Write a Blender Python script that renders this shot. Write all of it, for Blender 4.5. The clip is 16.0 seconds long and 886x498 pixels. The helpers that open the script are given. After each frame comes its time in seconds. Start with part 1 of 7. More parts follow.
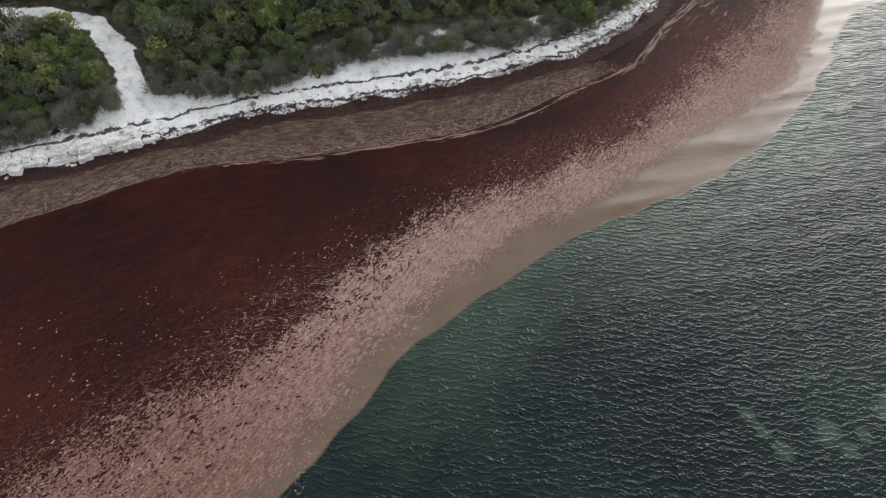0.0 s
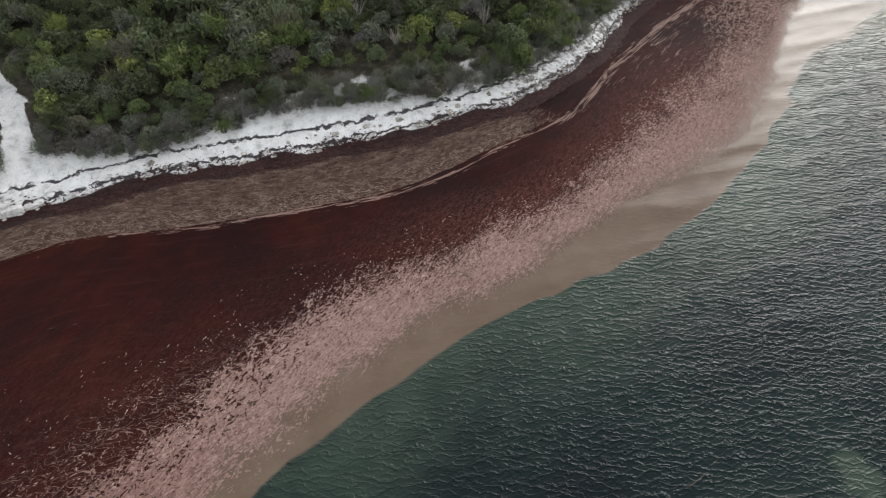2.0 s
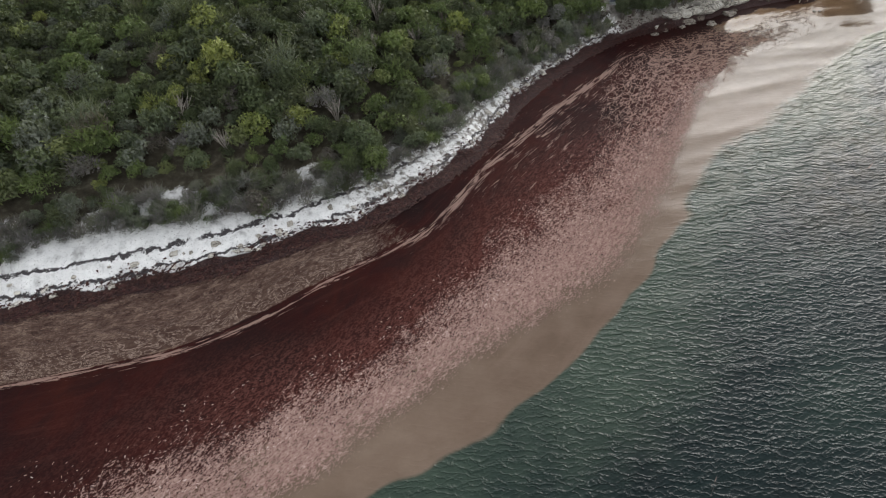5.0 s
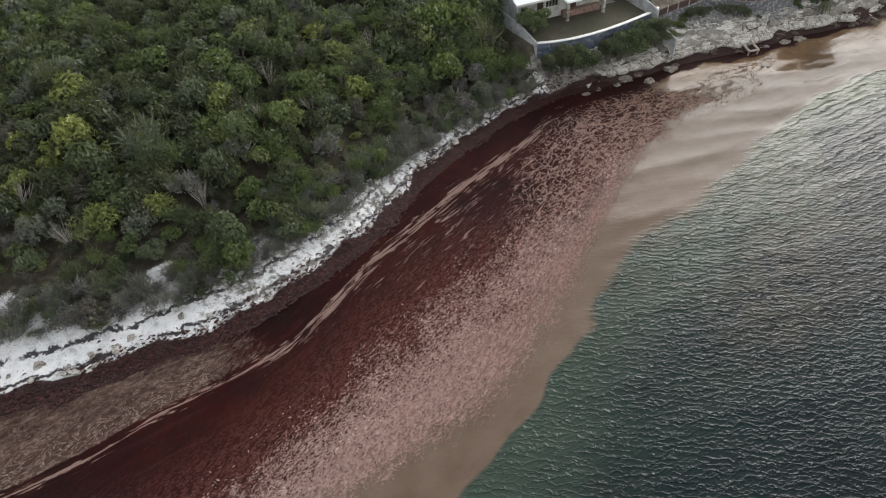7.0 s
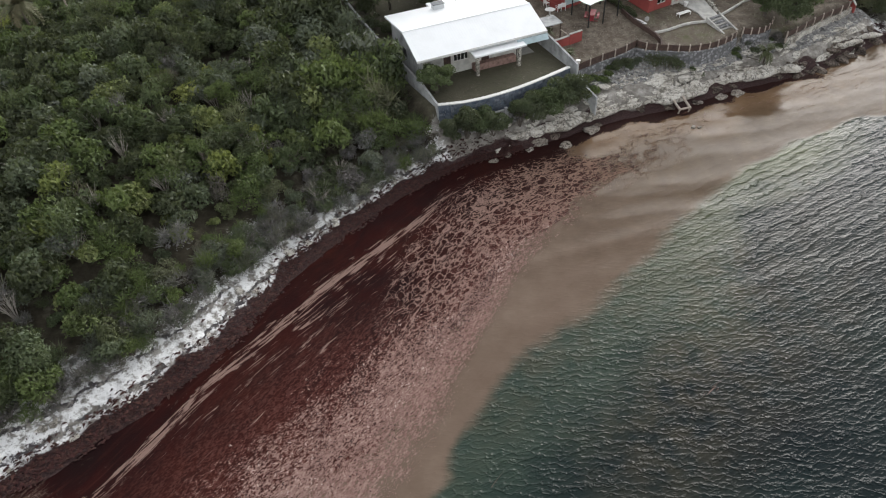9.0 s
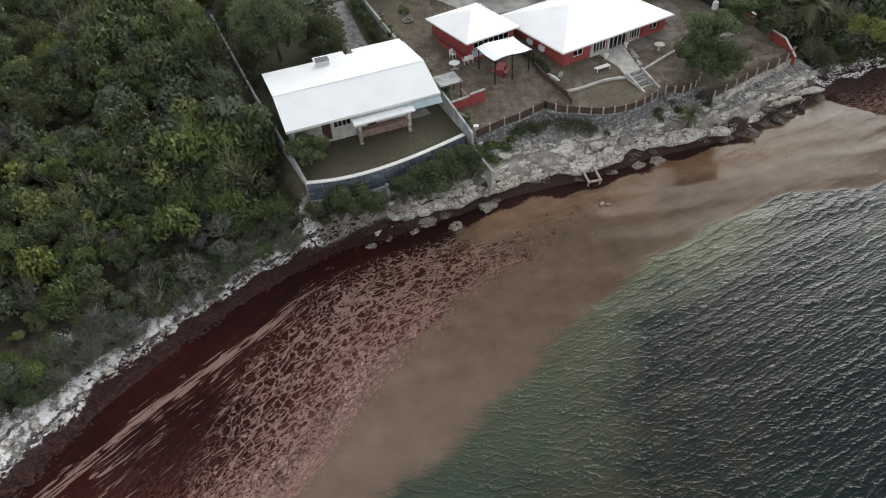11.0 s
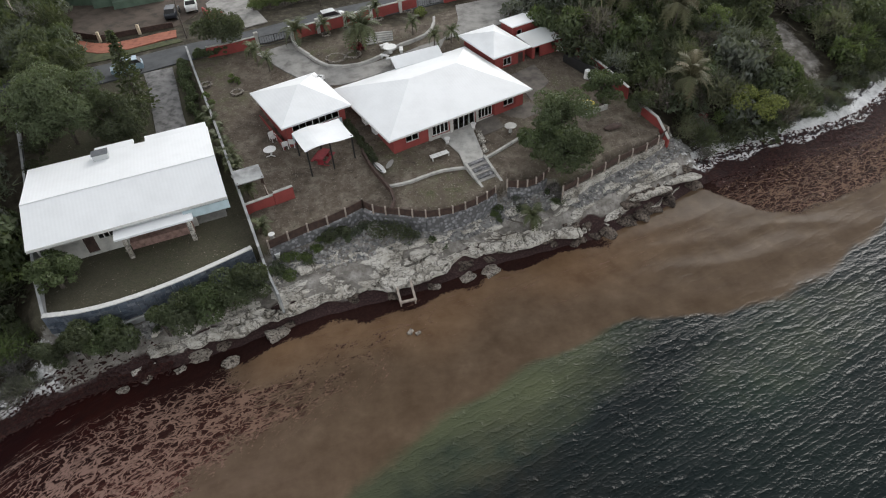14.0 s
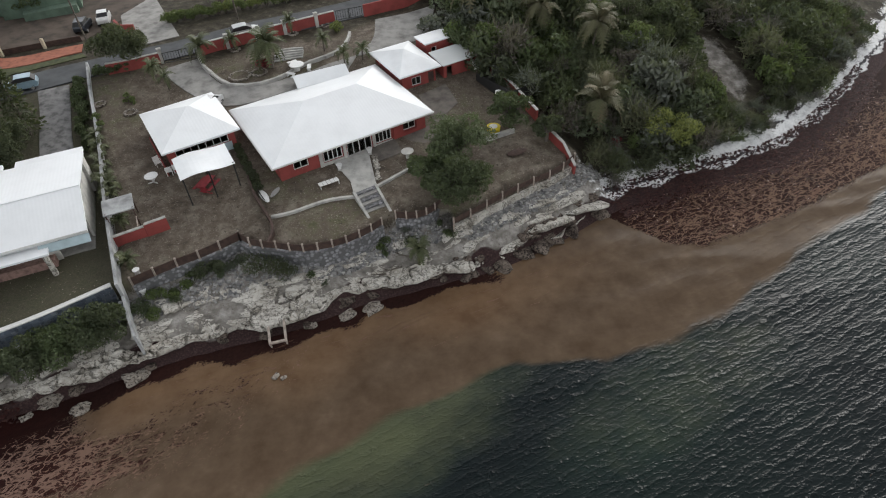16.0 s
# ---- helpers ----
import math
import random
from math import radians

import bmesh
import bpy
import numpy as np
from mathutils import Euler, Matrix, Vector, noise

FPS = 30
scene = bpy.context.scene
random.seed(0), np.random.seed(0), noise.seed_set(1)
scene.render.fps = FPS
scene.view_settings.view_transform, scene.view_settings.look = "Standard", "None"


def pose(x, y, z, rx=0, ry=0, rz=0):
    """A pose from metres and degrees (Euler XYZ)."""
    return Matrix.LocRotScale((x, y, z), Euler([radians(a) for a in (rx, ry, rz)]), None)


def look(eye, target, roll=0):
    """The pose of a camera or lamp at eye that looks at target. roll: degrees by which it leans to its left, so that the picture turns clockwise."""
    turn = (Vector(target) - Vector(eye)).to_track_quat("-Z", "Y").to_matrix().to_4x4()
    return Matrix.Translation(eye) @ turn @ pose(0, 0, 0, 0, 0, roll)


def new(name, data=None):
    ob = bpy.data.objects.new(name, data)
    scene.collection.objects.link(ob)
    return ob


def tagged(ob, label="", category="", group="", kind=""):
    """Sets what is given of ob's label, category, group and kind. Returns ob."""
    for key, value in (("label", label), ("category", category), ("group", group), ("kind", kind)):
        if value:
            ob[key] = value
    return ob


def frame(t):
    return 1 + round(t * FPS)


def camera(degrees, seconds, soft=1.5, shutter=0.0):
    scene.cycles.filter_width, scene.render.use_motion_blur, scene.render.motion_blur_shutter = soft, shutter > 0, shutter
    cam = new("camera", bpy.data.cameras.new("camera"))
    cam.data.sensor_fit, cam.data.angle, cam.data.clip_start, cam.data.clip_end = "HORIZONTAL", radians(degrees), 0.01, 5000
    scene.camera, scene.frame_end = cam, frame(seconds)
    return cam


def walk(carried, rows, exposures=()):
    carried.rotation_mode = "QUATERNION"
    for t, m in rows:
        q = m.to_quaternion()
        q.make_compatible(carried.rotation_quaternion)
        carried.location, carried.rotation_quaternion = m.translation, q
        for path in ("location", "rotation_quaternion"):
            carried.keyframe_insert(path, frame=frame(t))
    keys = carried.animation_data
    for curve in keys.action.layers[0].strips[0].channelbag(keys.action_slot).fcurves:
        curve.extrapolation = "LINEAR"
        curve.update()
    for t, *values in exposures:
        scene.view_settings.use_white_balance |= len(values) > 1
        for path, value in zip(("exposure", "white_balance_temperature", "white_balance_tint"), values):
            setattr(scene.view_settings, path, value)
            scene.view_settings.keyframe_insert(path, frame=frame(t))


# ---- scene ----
cam = camera(70.0, 16.0, soft=1.1)
PATH = [
    (0.0, 0.0, 0.0, 40.293, 43.247, 2.134, -2.267),
    (0.5, 2.022, 1.968, 40.218, 43.301, 2.293, -2.234),
    (1.0, 4.177, 4.097, 40.087, 43.436, 2.4, -2.301),
    (1.5, 6.433, 6.33, 39.958, 43.628, 2.503, -2.422),
    (2.0, 8.825, 8.705, 39.782, 43.842, 2.535, -2.535),
    (2.5, 11.334, 11.235, 39.599, 44.004, 2.613, -2.699),
    (3.0, 13.899, 13.771, 39.437, 44.229, 2.63, -2.853),
    (3.5, 16.467, 16.322, 39.227, 44.55, 2.575, -3.033),
    (4.0, 19.098, 18.871, 38.974, 44.924, 2.665, -3.201),
    (6.5, 33.052, 31.645, 38.145, 46.947, 3.346, -3.414),
    (7.0, 35.902, 34.363, 38.135, 47.156, 3.368, -3.475),
    (7.5, 38.741, 37.137, 38.202, 47.259, 3.379, -3.597),
    (8.0, 41.665, 39.971, 38.269, 47.284, 3.374, -3.713),
    (8.5, 44.684, 42.755, 38.403, 47.273, 3.35, -3.769),
    (9.0, 47.75, 45.506, 38.545, 47.275, 3.324, -3.84),
    (11.5, 63.368, 59.268, 39.039, 47.437, 3.131, -4.201),
    (12.0, 66.591, 61.835, 39.134, 47.578, 3.124, -4.288),
    (12.5, 69.789, 64.197, 39.21, 47.68, 3.118, -4.346),
    (13.0, 73.045, 66.261, 39.264, 47.737, 3.181, -4.278),
    (13.5, 76.164, 68.054, 39.284, 47.745, 3.209, -4.241),
    (14.0, 79.154, 69.608, 39.274, 47.792, 3.222, -4.245),
    (14.5, 82.003, 70.883, 39.232, 47.828, 3.189, -4.206),
    (15.0, 84.662, 71.911, 39.124, 47.866, 3.095, -4.187),
    (15.5, 87.149, 72.663, 39.021, 47.825, 3.059, -4.147),
    (16.0, 89.551, 73.246, 38.963, 47.685, 3.051, -4.065),
]
EXPO = 0.97
walk(cam, [(t, pose(x, y, z, a, b, c)) for t, x, y, z, a, b, c in PATH], [(0.0, EXPO + 0.14), (7.0, EXPO + 0.2), (9.0, EXPO + 0.2), (12.0, EXPO + 0.0), (14.0, EXPO - 0.08), (16.0, EXPO - 0.17)])

# ---- light: overcast sky and a weak, wide sun ----
world = bpy.data.worlds.new("overcast_sky")
scene.world = world
world.use_nodes = True
wn = world.node_tree
sky = wn.nodes.new("ShaderNodeTexSky")
sky.sky_type = "NISHITA"
sky.sun_disc = False
SUN_TURN, SUN_UP = 28.0, 27.0
sky.sun_elevation = radians(SUN_UP)
sky.sun_rotation = radians(SUN_TURN)
sky.air_density, sky.dust_density, sky.ozone_density = 1.0, 1.3, 2.0
grey = wn.nodes.new("ShaderNodeHueSaturation")
grey.inputs["Saturation"].default_value = 0.12
wn.links.new(sky.outputs[0], grey.inputs["Color"])
wn.links.new(grey.outputs[0], wn.nodes["Background"].inputs[0])
wn.nodes["Background"].inputs[1].default_value = 0.15
sun = new("sun", bpy.data.lights.new("sun", "SUN"))
sun.data.energy, sun.data.angle, sun.data.color = 0.42, radians(26), (1.0, 0.95, 0.88)
sun.matrix_world = look((40 * math.sin(radians(SUN_TURN)), 40 * math.cos(radians(SUN_TURN)), 40 * math.tan(radians(SUN_UP))), (0, 0, 0))

# ---- plan: u runs along the coast, v out to sea ----
ANG = 27.0
CU, SU = math.cos(radians(ANG)), math.sin(radians(ANG))


def xy(u, v):
    return u * CU + v * SU, u * SU - v * CU


def uv(x, y):
    return x * CU + y * SU, x * SU - y * CU


def line(us, vs):
    """A smooth line v(u) through knots."""
    us, vs = np.array(us, float), np.array(vs, float)
    m = np.gradient(vs, us)

    def at(u):
        u = np.clip(u, us[0], us[-1])
        i = np.clip(np.searchsorted(us, u) - 1, 0, len(us) - 2)
        h = us[i + 1] - us[i]
        s = (u - us[i]) / h
        return ((1 + 2 * s) * (1 - s) ** 2 * vs[i] + s * (1 - s) ** 2 * h * m[i]
                + s * s * (3 - 2 * s) * vs[i + 1] + s * s * (s - 1) * h * m[i + 1])
    return at


KU = [-60, -20, -10, 0, 10, 20, 30, 40, 50, 60, 70, 80, 90, 100, 110, 118, 124, 130, 136, 142, 150, 160, 170, 180, 190, 230]
toe = line(KU, [-70, -66.5, -64, -62.5, -61, -58, -55, -53.2, -53, -55.5, -61, -65, -66.5, -65, -63.7, -61.7, -61, -59.6, -58.2, -58.0, -58.5, -57, -55, -56.5, -59.5, -72])
veg = line(KU, [-75, -70, -68.5, -68.5, -65.0, -63.2, -60.8, -57.3, -56.7, -59.4, -64.2, -66.7, -68.5, -67, -66, -65, -64.5, -63, -62, -61.5, -60.8, -59.6, -58.6, -59.6, -62.5, -76])
tan_end = line([-60, -20, -10, 0, 10, 20, 30, 40, 50, 60, 70, 80, 90, 105, 120, 230], [-62, -57.7, -57.4, -57, -53, -49.5, -46.9, -47.4, -48.2, -53, -56.6, -60, -63, -62.5, -60, -60])
dark_end = line([-60, -20, -10, 0, 10, 20, 30, 40, 50, 60, 70, 80, 90, 100, 110, 116, 122], [-37, -35.8, -35.5, -35.2, -38, -39, -38.5, -38.3, -40.5, -43.3, -46.6, -49, -53.8, -55, -56, -60, -63])
pink_end = line([-60, -20, -3, 10, 20, 30, 40, 50, 60, 70, 80, 90, 100, 110, 118, 122], [-12, -15, -21.5, -28.8, -31.6, -32.2, -33.7, -35, -36, -39.5, -46, -51, -53, -53.6, -57, -60])
brown_end = line([-60, -20, -2, 8, 18, 30, 40, 50, 60, 70, 80, 90, 100, 110, 120, 130, 140, 150, 160, 170, 180, 230], [-8, -12, -20, -25, -27.6, -29, -28.5, -29.3, -32, -36.5, -41.7, -43.3, -46, -48.5, -49, -48.5, -43.8, -43.5, -44.5, -45.2, -46, -50])
# sea-side edge of the built plots
YU = [88, 91.2, 96.3, 101.3, 107.4, 108.5, 113.7, 117.7, 119.0, 121.9, 124.4, 127.1, 129.7, 131.6, 134.0, 134.8, 137, 140, 143, 146, 148.5, 152]
YV = [-71.5, -70.4, -68.6, -68.4, -68.8, -68.9, -69.0, -69.3, -66.8, -64.7, -63.9, -64, -64.7, -63.7, -63.4, -61.9, -61.7, -61.9, -62, -62, -62.8, -64]


def smooth(a, b, x):
    s = np.clip((x - a) / (b - a), 0, 1)
    return s * s * (3 - 2 * s)


def waver(x, y, f, seed=0.0):
    """Cheap smooth noise, about -1 to 1."""
    a = np.sin(x * f + 1.7 * np.sin(y * f * 0.83 + seed) + seed * 3.1)
    b = np.sin(y * f * 1.13 + 1.9 * np.sin(x * f * 0.71 + seed * 1.7) + seed)
    c = np.sin((x + y) * f * 0.67 + 1.3 * np.sin((x - y) * f * 1.21 - seed))
    return (a + b + c) / 3


def land(u, v):
    """Height of the ground."""
    u, v = np.asarray(u, float), np.asarray(v, float)
    x, y = xy(u, v)
    w = toe(u) - v + 0.5 * waver(x, y, 0.9) * smooth(20, 60, 100 - abs(u))
    wild = np.interp(w, [-60, -14, -6, -1.6, 0, 1.2, 3.5, 8, 15, 25, 40, 60, 200, 3000], [-6, -1.3, -0.4, -0.1, 0.2, 0.85, 1.6, 3.0, 4.6, 6.6, 8.4, 9.0, 9.6, 40])
    wild = wild + 0.25 * waver(x, y, 0.35, 2.0) * smooth(2, 8, w)
    d = np.interp(u, YU, YV) - v
    rock = np.interp(w, [-14, -3, 0, 0.7, 2.0, 4, 7], [-1.3, -0.5, 0.2, 1.4, 2.1, 2.8, 3.2]) + 0.15 * waver(x, y, 1.7, 5.0) * smooth(0, 1, w)
    yard = np.interp(d, [0, 2, 9, 30, 60, 3000], [4.15, 4.3, 5.4, 7.75, 8.0, 40])
    yard_a = np.interp(d, [0, 16, 22, 32, 60, 3000], [4.45, 4.7, 5.9, 7.75, 8.2, 40])
    isa = smooth(108.6, 107.6, u + 0.08 * (v + 68.5))
    yard = yard * (1 - isa) + yard_a * isa
    built = np.where(d > 0.15, yard, rock)
    k = smooth(87.5, 90.5, u + 0.2 * (v + 70)) * smooth(151.5, 148.8, u)
    k = k * smooth(-3, -1, w)
    return wild * (1 - k) + built * k


# ---- material helpers ----
def material(name, rough=0.8, metal=0.0, spec=0.5):
    m = bpy.data.materials.new(name)
    m.use_nodes = True
    p = m.node_tree.nodes["Principled BSDF"]
    p.inputs["Roughness"].default_value = rough
    p.inputs["Metallic"].default_value = metal
    p.inputs["Specular IOR Level"].default_value = spec
    return m, m.node_tree, p


def wire(tree, a, b):
    tree.links.new(a, b)


def coords(tree, scale=(1, 1, 1), turn=0.0):
    g = tree.nodes.new("ShaderNodeNewGeometry")
    r = tree.nodes.new("ShaderNodeMapping")
    r.inputs["Rotation"].default_value = (0, 0, turn)
    m = tree.nodes.new("ShaderNodeMapping")
    m.inputs["Scale"].default_value = scale
    wire(tree, g.outputs["Position"], r.inputs["Vector"])
    wire(tree, r.outputs[0], m.inputs["Vector"])
    return m.outputs[0]


def noisy(tree, vec, scale, detail=4.0, rough=0.55, twist=0.0):
    n = tree.nodes.new("ShaderNodeTexNoise")
    n.inputs["Scale"].default_value, n.inputs["Detail"].default_value = scale, detail
    n.inputs["Roughness"].default_value, n.inputs["Distortion"].default_value = rough, twist
    wire(tree, vec, n.inputs["Vector"])
    return n.outputs["Fac"]


def ramp(tree, fac, *stops):
    r = tree.nodes.new("ShaderNodeValToRGB")
    e = r.color_ramp.elements
    while len(e) < len(stops):
        e.new(0.5)
    for s, (at, col) in zip(e, stops):
        s.position = at
        s.color = (*col, 1) if len(col) == 3 else col
    wire(tree, fac, r.inputs[0])
    return r.outputs["Color"]


def mix(tree, fac, a, b):
    m = tree.nodes.new("ShaderNodeMix")
    m.data_type = "RGBA"
    for s, v in ((0, fac), (6, a), (7, b)):
        if isinstance(v, (int, float)):
            m.inputs[s].default_value = v
        elif isinstance(v, tuple):
            m.inputs[s].default_value = (*v, 1)
        else:
            wire(tree, v, m.inputs[s])
    return m.outputs[2]


def calc(tree, op, a, b=0.0, c=0.0):
    m = tree.nodes.new("ShaderNodeMath")
    m.operation = op
    for s, v in enumerate((a, b, c)):
        if isinstance(v, (int, float)):
            m.inputs[s].default_value = v
        else:
            wire(tree, v, m.inputs[s])
    return m.outputs[0]


def step(tree, fac, lo, hi):
    m = tree.nodes.new("ShaderNodeMapRange")
    m.interpolation_type = "SMOOTHSTEP"
    for s, v in ((0, fac), (1, lo), (2, hi)):
        if isinstance(v, (int, float)):
            m.inputs[s].default_value = v
        else:
            wire(tree, v, m.inputs[s])
    return m.outputs[0]


def value(tree, name):
    a = tree.nodes.new("ShaderNodeAttribute")
    a.attribute_name = name
    return a.outputs["Fac"]


def relief(tree, p, height, strength=0.5, distance=0.05):
    b = tree.nodes.new("ShaderNodeBump")
    b.inputs["Strength"].default_value, b.inputs["Distance"].default_value = strength, distance
    wire(tree, height, b.inputs["Height"])
    wire(tree, b.outputs[0], p.inputs["Normal"])


def plain(name, col, rough=0.7, var=0.12, scale=3.0, metal=0.0, bump=0.15):
    """A surface with two scales of wear."""
    m, t, p = material(name, rough, metal)
    c = coords(t)
    n = noisy(t, c, scale, 6, 0.6)
    f = noisy(t, c, scale * 14, 3)
    dark = tuple(v * (1 - 2.2 * var) for v in col)
    light = tuple(min(1, v * (1 + var)) for v in col)
    base = ramp(t, n, (0.3, dark), (0.55, col), (0.8, light))
    base = mix(t, calc(t, "MULTIPLY", f, var * 1.5), base, tuple(v * 0.6 for v in col))
    wire(t, base, p.inputs["Base Color"])
    relief(t, p, f, bump, 0.01)
    return m


# ground: white rubble beach, leaf litter, worn yards
def ground_material():
    m, t, p = material("ground_cover", 0.9, 0, 0.2)
    c = coords(t)
    big, mid, fine = noisy(t, c, 0.12, 5), noisy(t, c, 0.9, 6, 0.65), noisy(t, c, 7, 4, 0.7)
    litter = ramp(t, mid, (0.3, (0.022, 0.019, 0.013)), (0.55, (0.06, 0.052, 0.036)), (0.8, (0.16, 0.15, 0.12)))
    sand = ramp(t, mid, (0.3, (0.42, 0.415, 0.41)), (0.46, (0.7, 0.7, 0.695)), (0.65, (0.82, 0.82, 0.81)))
    sand = mix(t, step(t, fine, 0.58, 0.68), sand, (0.2, 0.19, 0.18))
    drift = calc(t, "SINE", calc(t, "MULTIPLY_ADD", value(t, "berm"), 3.4, calc(t, "MULTIPLY_ADD", mid, 7.0, calc(t, "MULTIPLY", fine, 2.0))))
    sand = mix(t, calc(t, "MULTIPLY", step(t, drift, 0.72, 0.9), calc(t, "MULTIPLY", step(t, noisy(t, c, 0.6, 5, 0.65), 0.37, 0.45), step(t, value(t, "berm"), 4.6, 3.4))), sand, (0.055, 0.05, 0.052))
    rock = ramp(t, mid, (0.3, (0.08, 0.072, 0.062)), (0.5, (0.2, 0.185, 0.165)), (0.75, (0.42, 0.4, 0.37)))
    rock = mix(t, step(t, fine, 0.55, 0.7), rock, (0.1, 0.09, 0.08))
    sand = mix(t, step(t, calc(t, "MULTIPLY_ADD", noisy(t, c, 1.5, 6, 0.7), 2.0, calc(t, "SUBTRACT", value(t, "rocky"), 1.0)), 0.3, 0.62), sand, rock)
    yard = ramp(t, mid, (0.28, (0.062, 0.049, 0.038)), (0.5, (0.125, 0.102, 0.079)), (0.75, (0.235, 0.205, 0.168)))
    grass = ramp(t, fine, (0.3, (0.045, 0.048, 0.024)), (0.7, (0.125, 0.122, 0.066)))
    yard = mix(t, calc(t, "MULTIPLY", step(t, big, 0.45, 0.62), step(t, mid, 0.4, 0.65)), yard, grass)
    yard = mix(t, step(t, fine, 0.58, 0.7), yard, (0.3, 0.27, 0.23))
    yard = mix(t, step(t, noisy(t, c, 3.2, 5, 0.7), 0.57, 0.66), yard, (0.06, 0.05, 0.036))
    yard = mix(t, calc(t, "MULTIPLY", value(t, "lawn"), calc(t, "MULTIPLY_ADD", mid, 0.5, 0.5)), yard, ramp(t, noisy(t, c, 11.0, 3, 0.6), (0.35, (0.04, 0.042, 0.026)), (0.65, (0.085, 0.083, 0.054))))
    mud = ramp(t, fine, (0.3, (0.018, 0.011, 0.011)), (0.55, (0.045, 0.026, 0.025)), (0.75, (0.11, 0.072, 0.062)))
    lim = calc(t, "ADD", value(t, "sand"), calc(t, "MULTIPLY_ADD", mid, 0.9, -0.45))
    lim = calc(t, "ADD", lim, calc(t, "MULTIPLY_ADD", fine, 1.1, -0.55))
    col = mix(t, step(t, lim, 0.43, 0.53), litter, sand)
    col = mix(t, value(t, "yard"), col, yard)
    wet = calc(t, "ADD", value(t, "wet"), calc(t, "MULTIPLY_ADD", mid, 0.7, -0.35))
    col = mix(t, step(t, wet, 0.4, 0.6), col, mud)
    wire(t, col, p.inputs["Base Color"])
    relief(t, p, calc(t, "ADD", mid, calc(t, "MULTIPLY", fine, 0.35)), 0.7, 0.18)
    return m


def shore_coords(t, along, across):
    """Coordinates that run with the shore: along it, and out from the edge of the wash."""
    sep = t.nodes.new("ShaderNodeSeparateXYZ")
    wire(t, coords(t, (1, 1, 1), radians(-ANG)), sep.inputs[0])
    join = t.nodes.new("ShaderNodeCombineXYZ")
    wire(t, calc(t, "MULTIPLY", sep.outputs[0], along), join.inputs[0])
    wire(t, calc(t, "MULTIPLY", value(t, "off"), across), join.inputs[1])
    return join.outputs[0]


def thin_lines(t, n, wide, at=0.5):
    """Thin lines where a noise crosses a level."""
    return step(t, calc(t, "ABSOLUTE", calc(t, "SUBTRACT", n, at)), wide, wide * 0.25)


def ripple(t, turn, length, bend, patch):
    """Short-crested waves with sharp backs, that come and go in patches; 0 to 1."""
    q = coords(t, (1, 1, 1), radians(turn))
    sep = t.nodes.new("ShaderNodeSeparateXYZ")
    wire(t, q, sep.inputs[0])
    wob = calc(t, "MULTIPLY_ADD", noisy(t, q, 0.55 / length, 3, 0.55), bend, calc(t, "MULTIPLY", noisy(t, q, 1.6 / length, 2, 0.5), bend * 0.3))
    ph = calc(t, "MULTIPLY_ADD", sep.outputs[1], 3.1416 / length, wob)
    ridge = calc(t, "SUBTRACT", 1.0, calc(t, "ABSOLUTE", calc(t, "SINE", ph)))
    ridge = calc(t, "POWER", ridge, 2.0)
    return calc(t, "MULTIPLY", ridge, step(t, noisy(t, coords(t, (0.6, 1, 1), radians(turn)), patch, 2, 0.5), 0.28, 0.66))


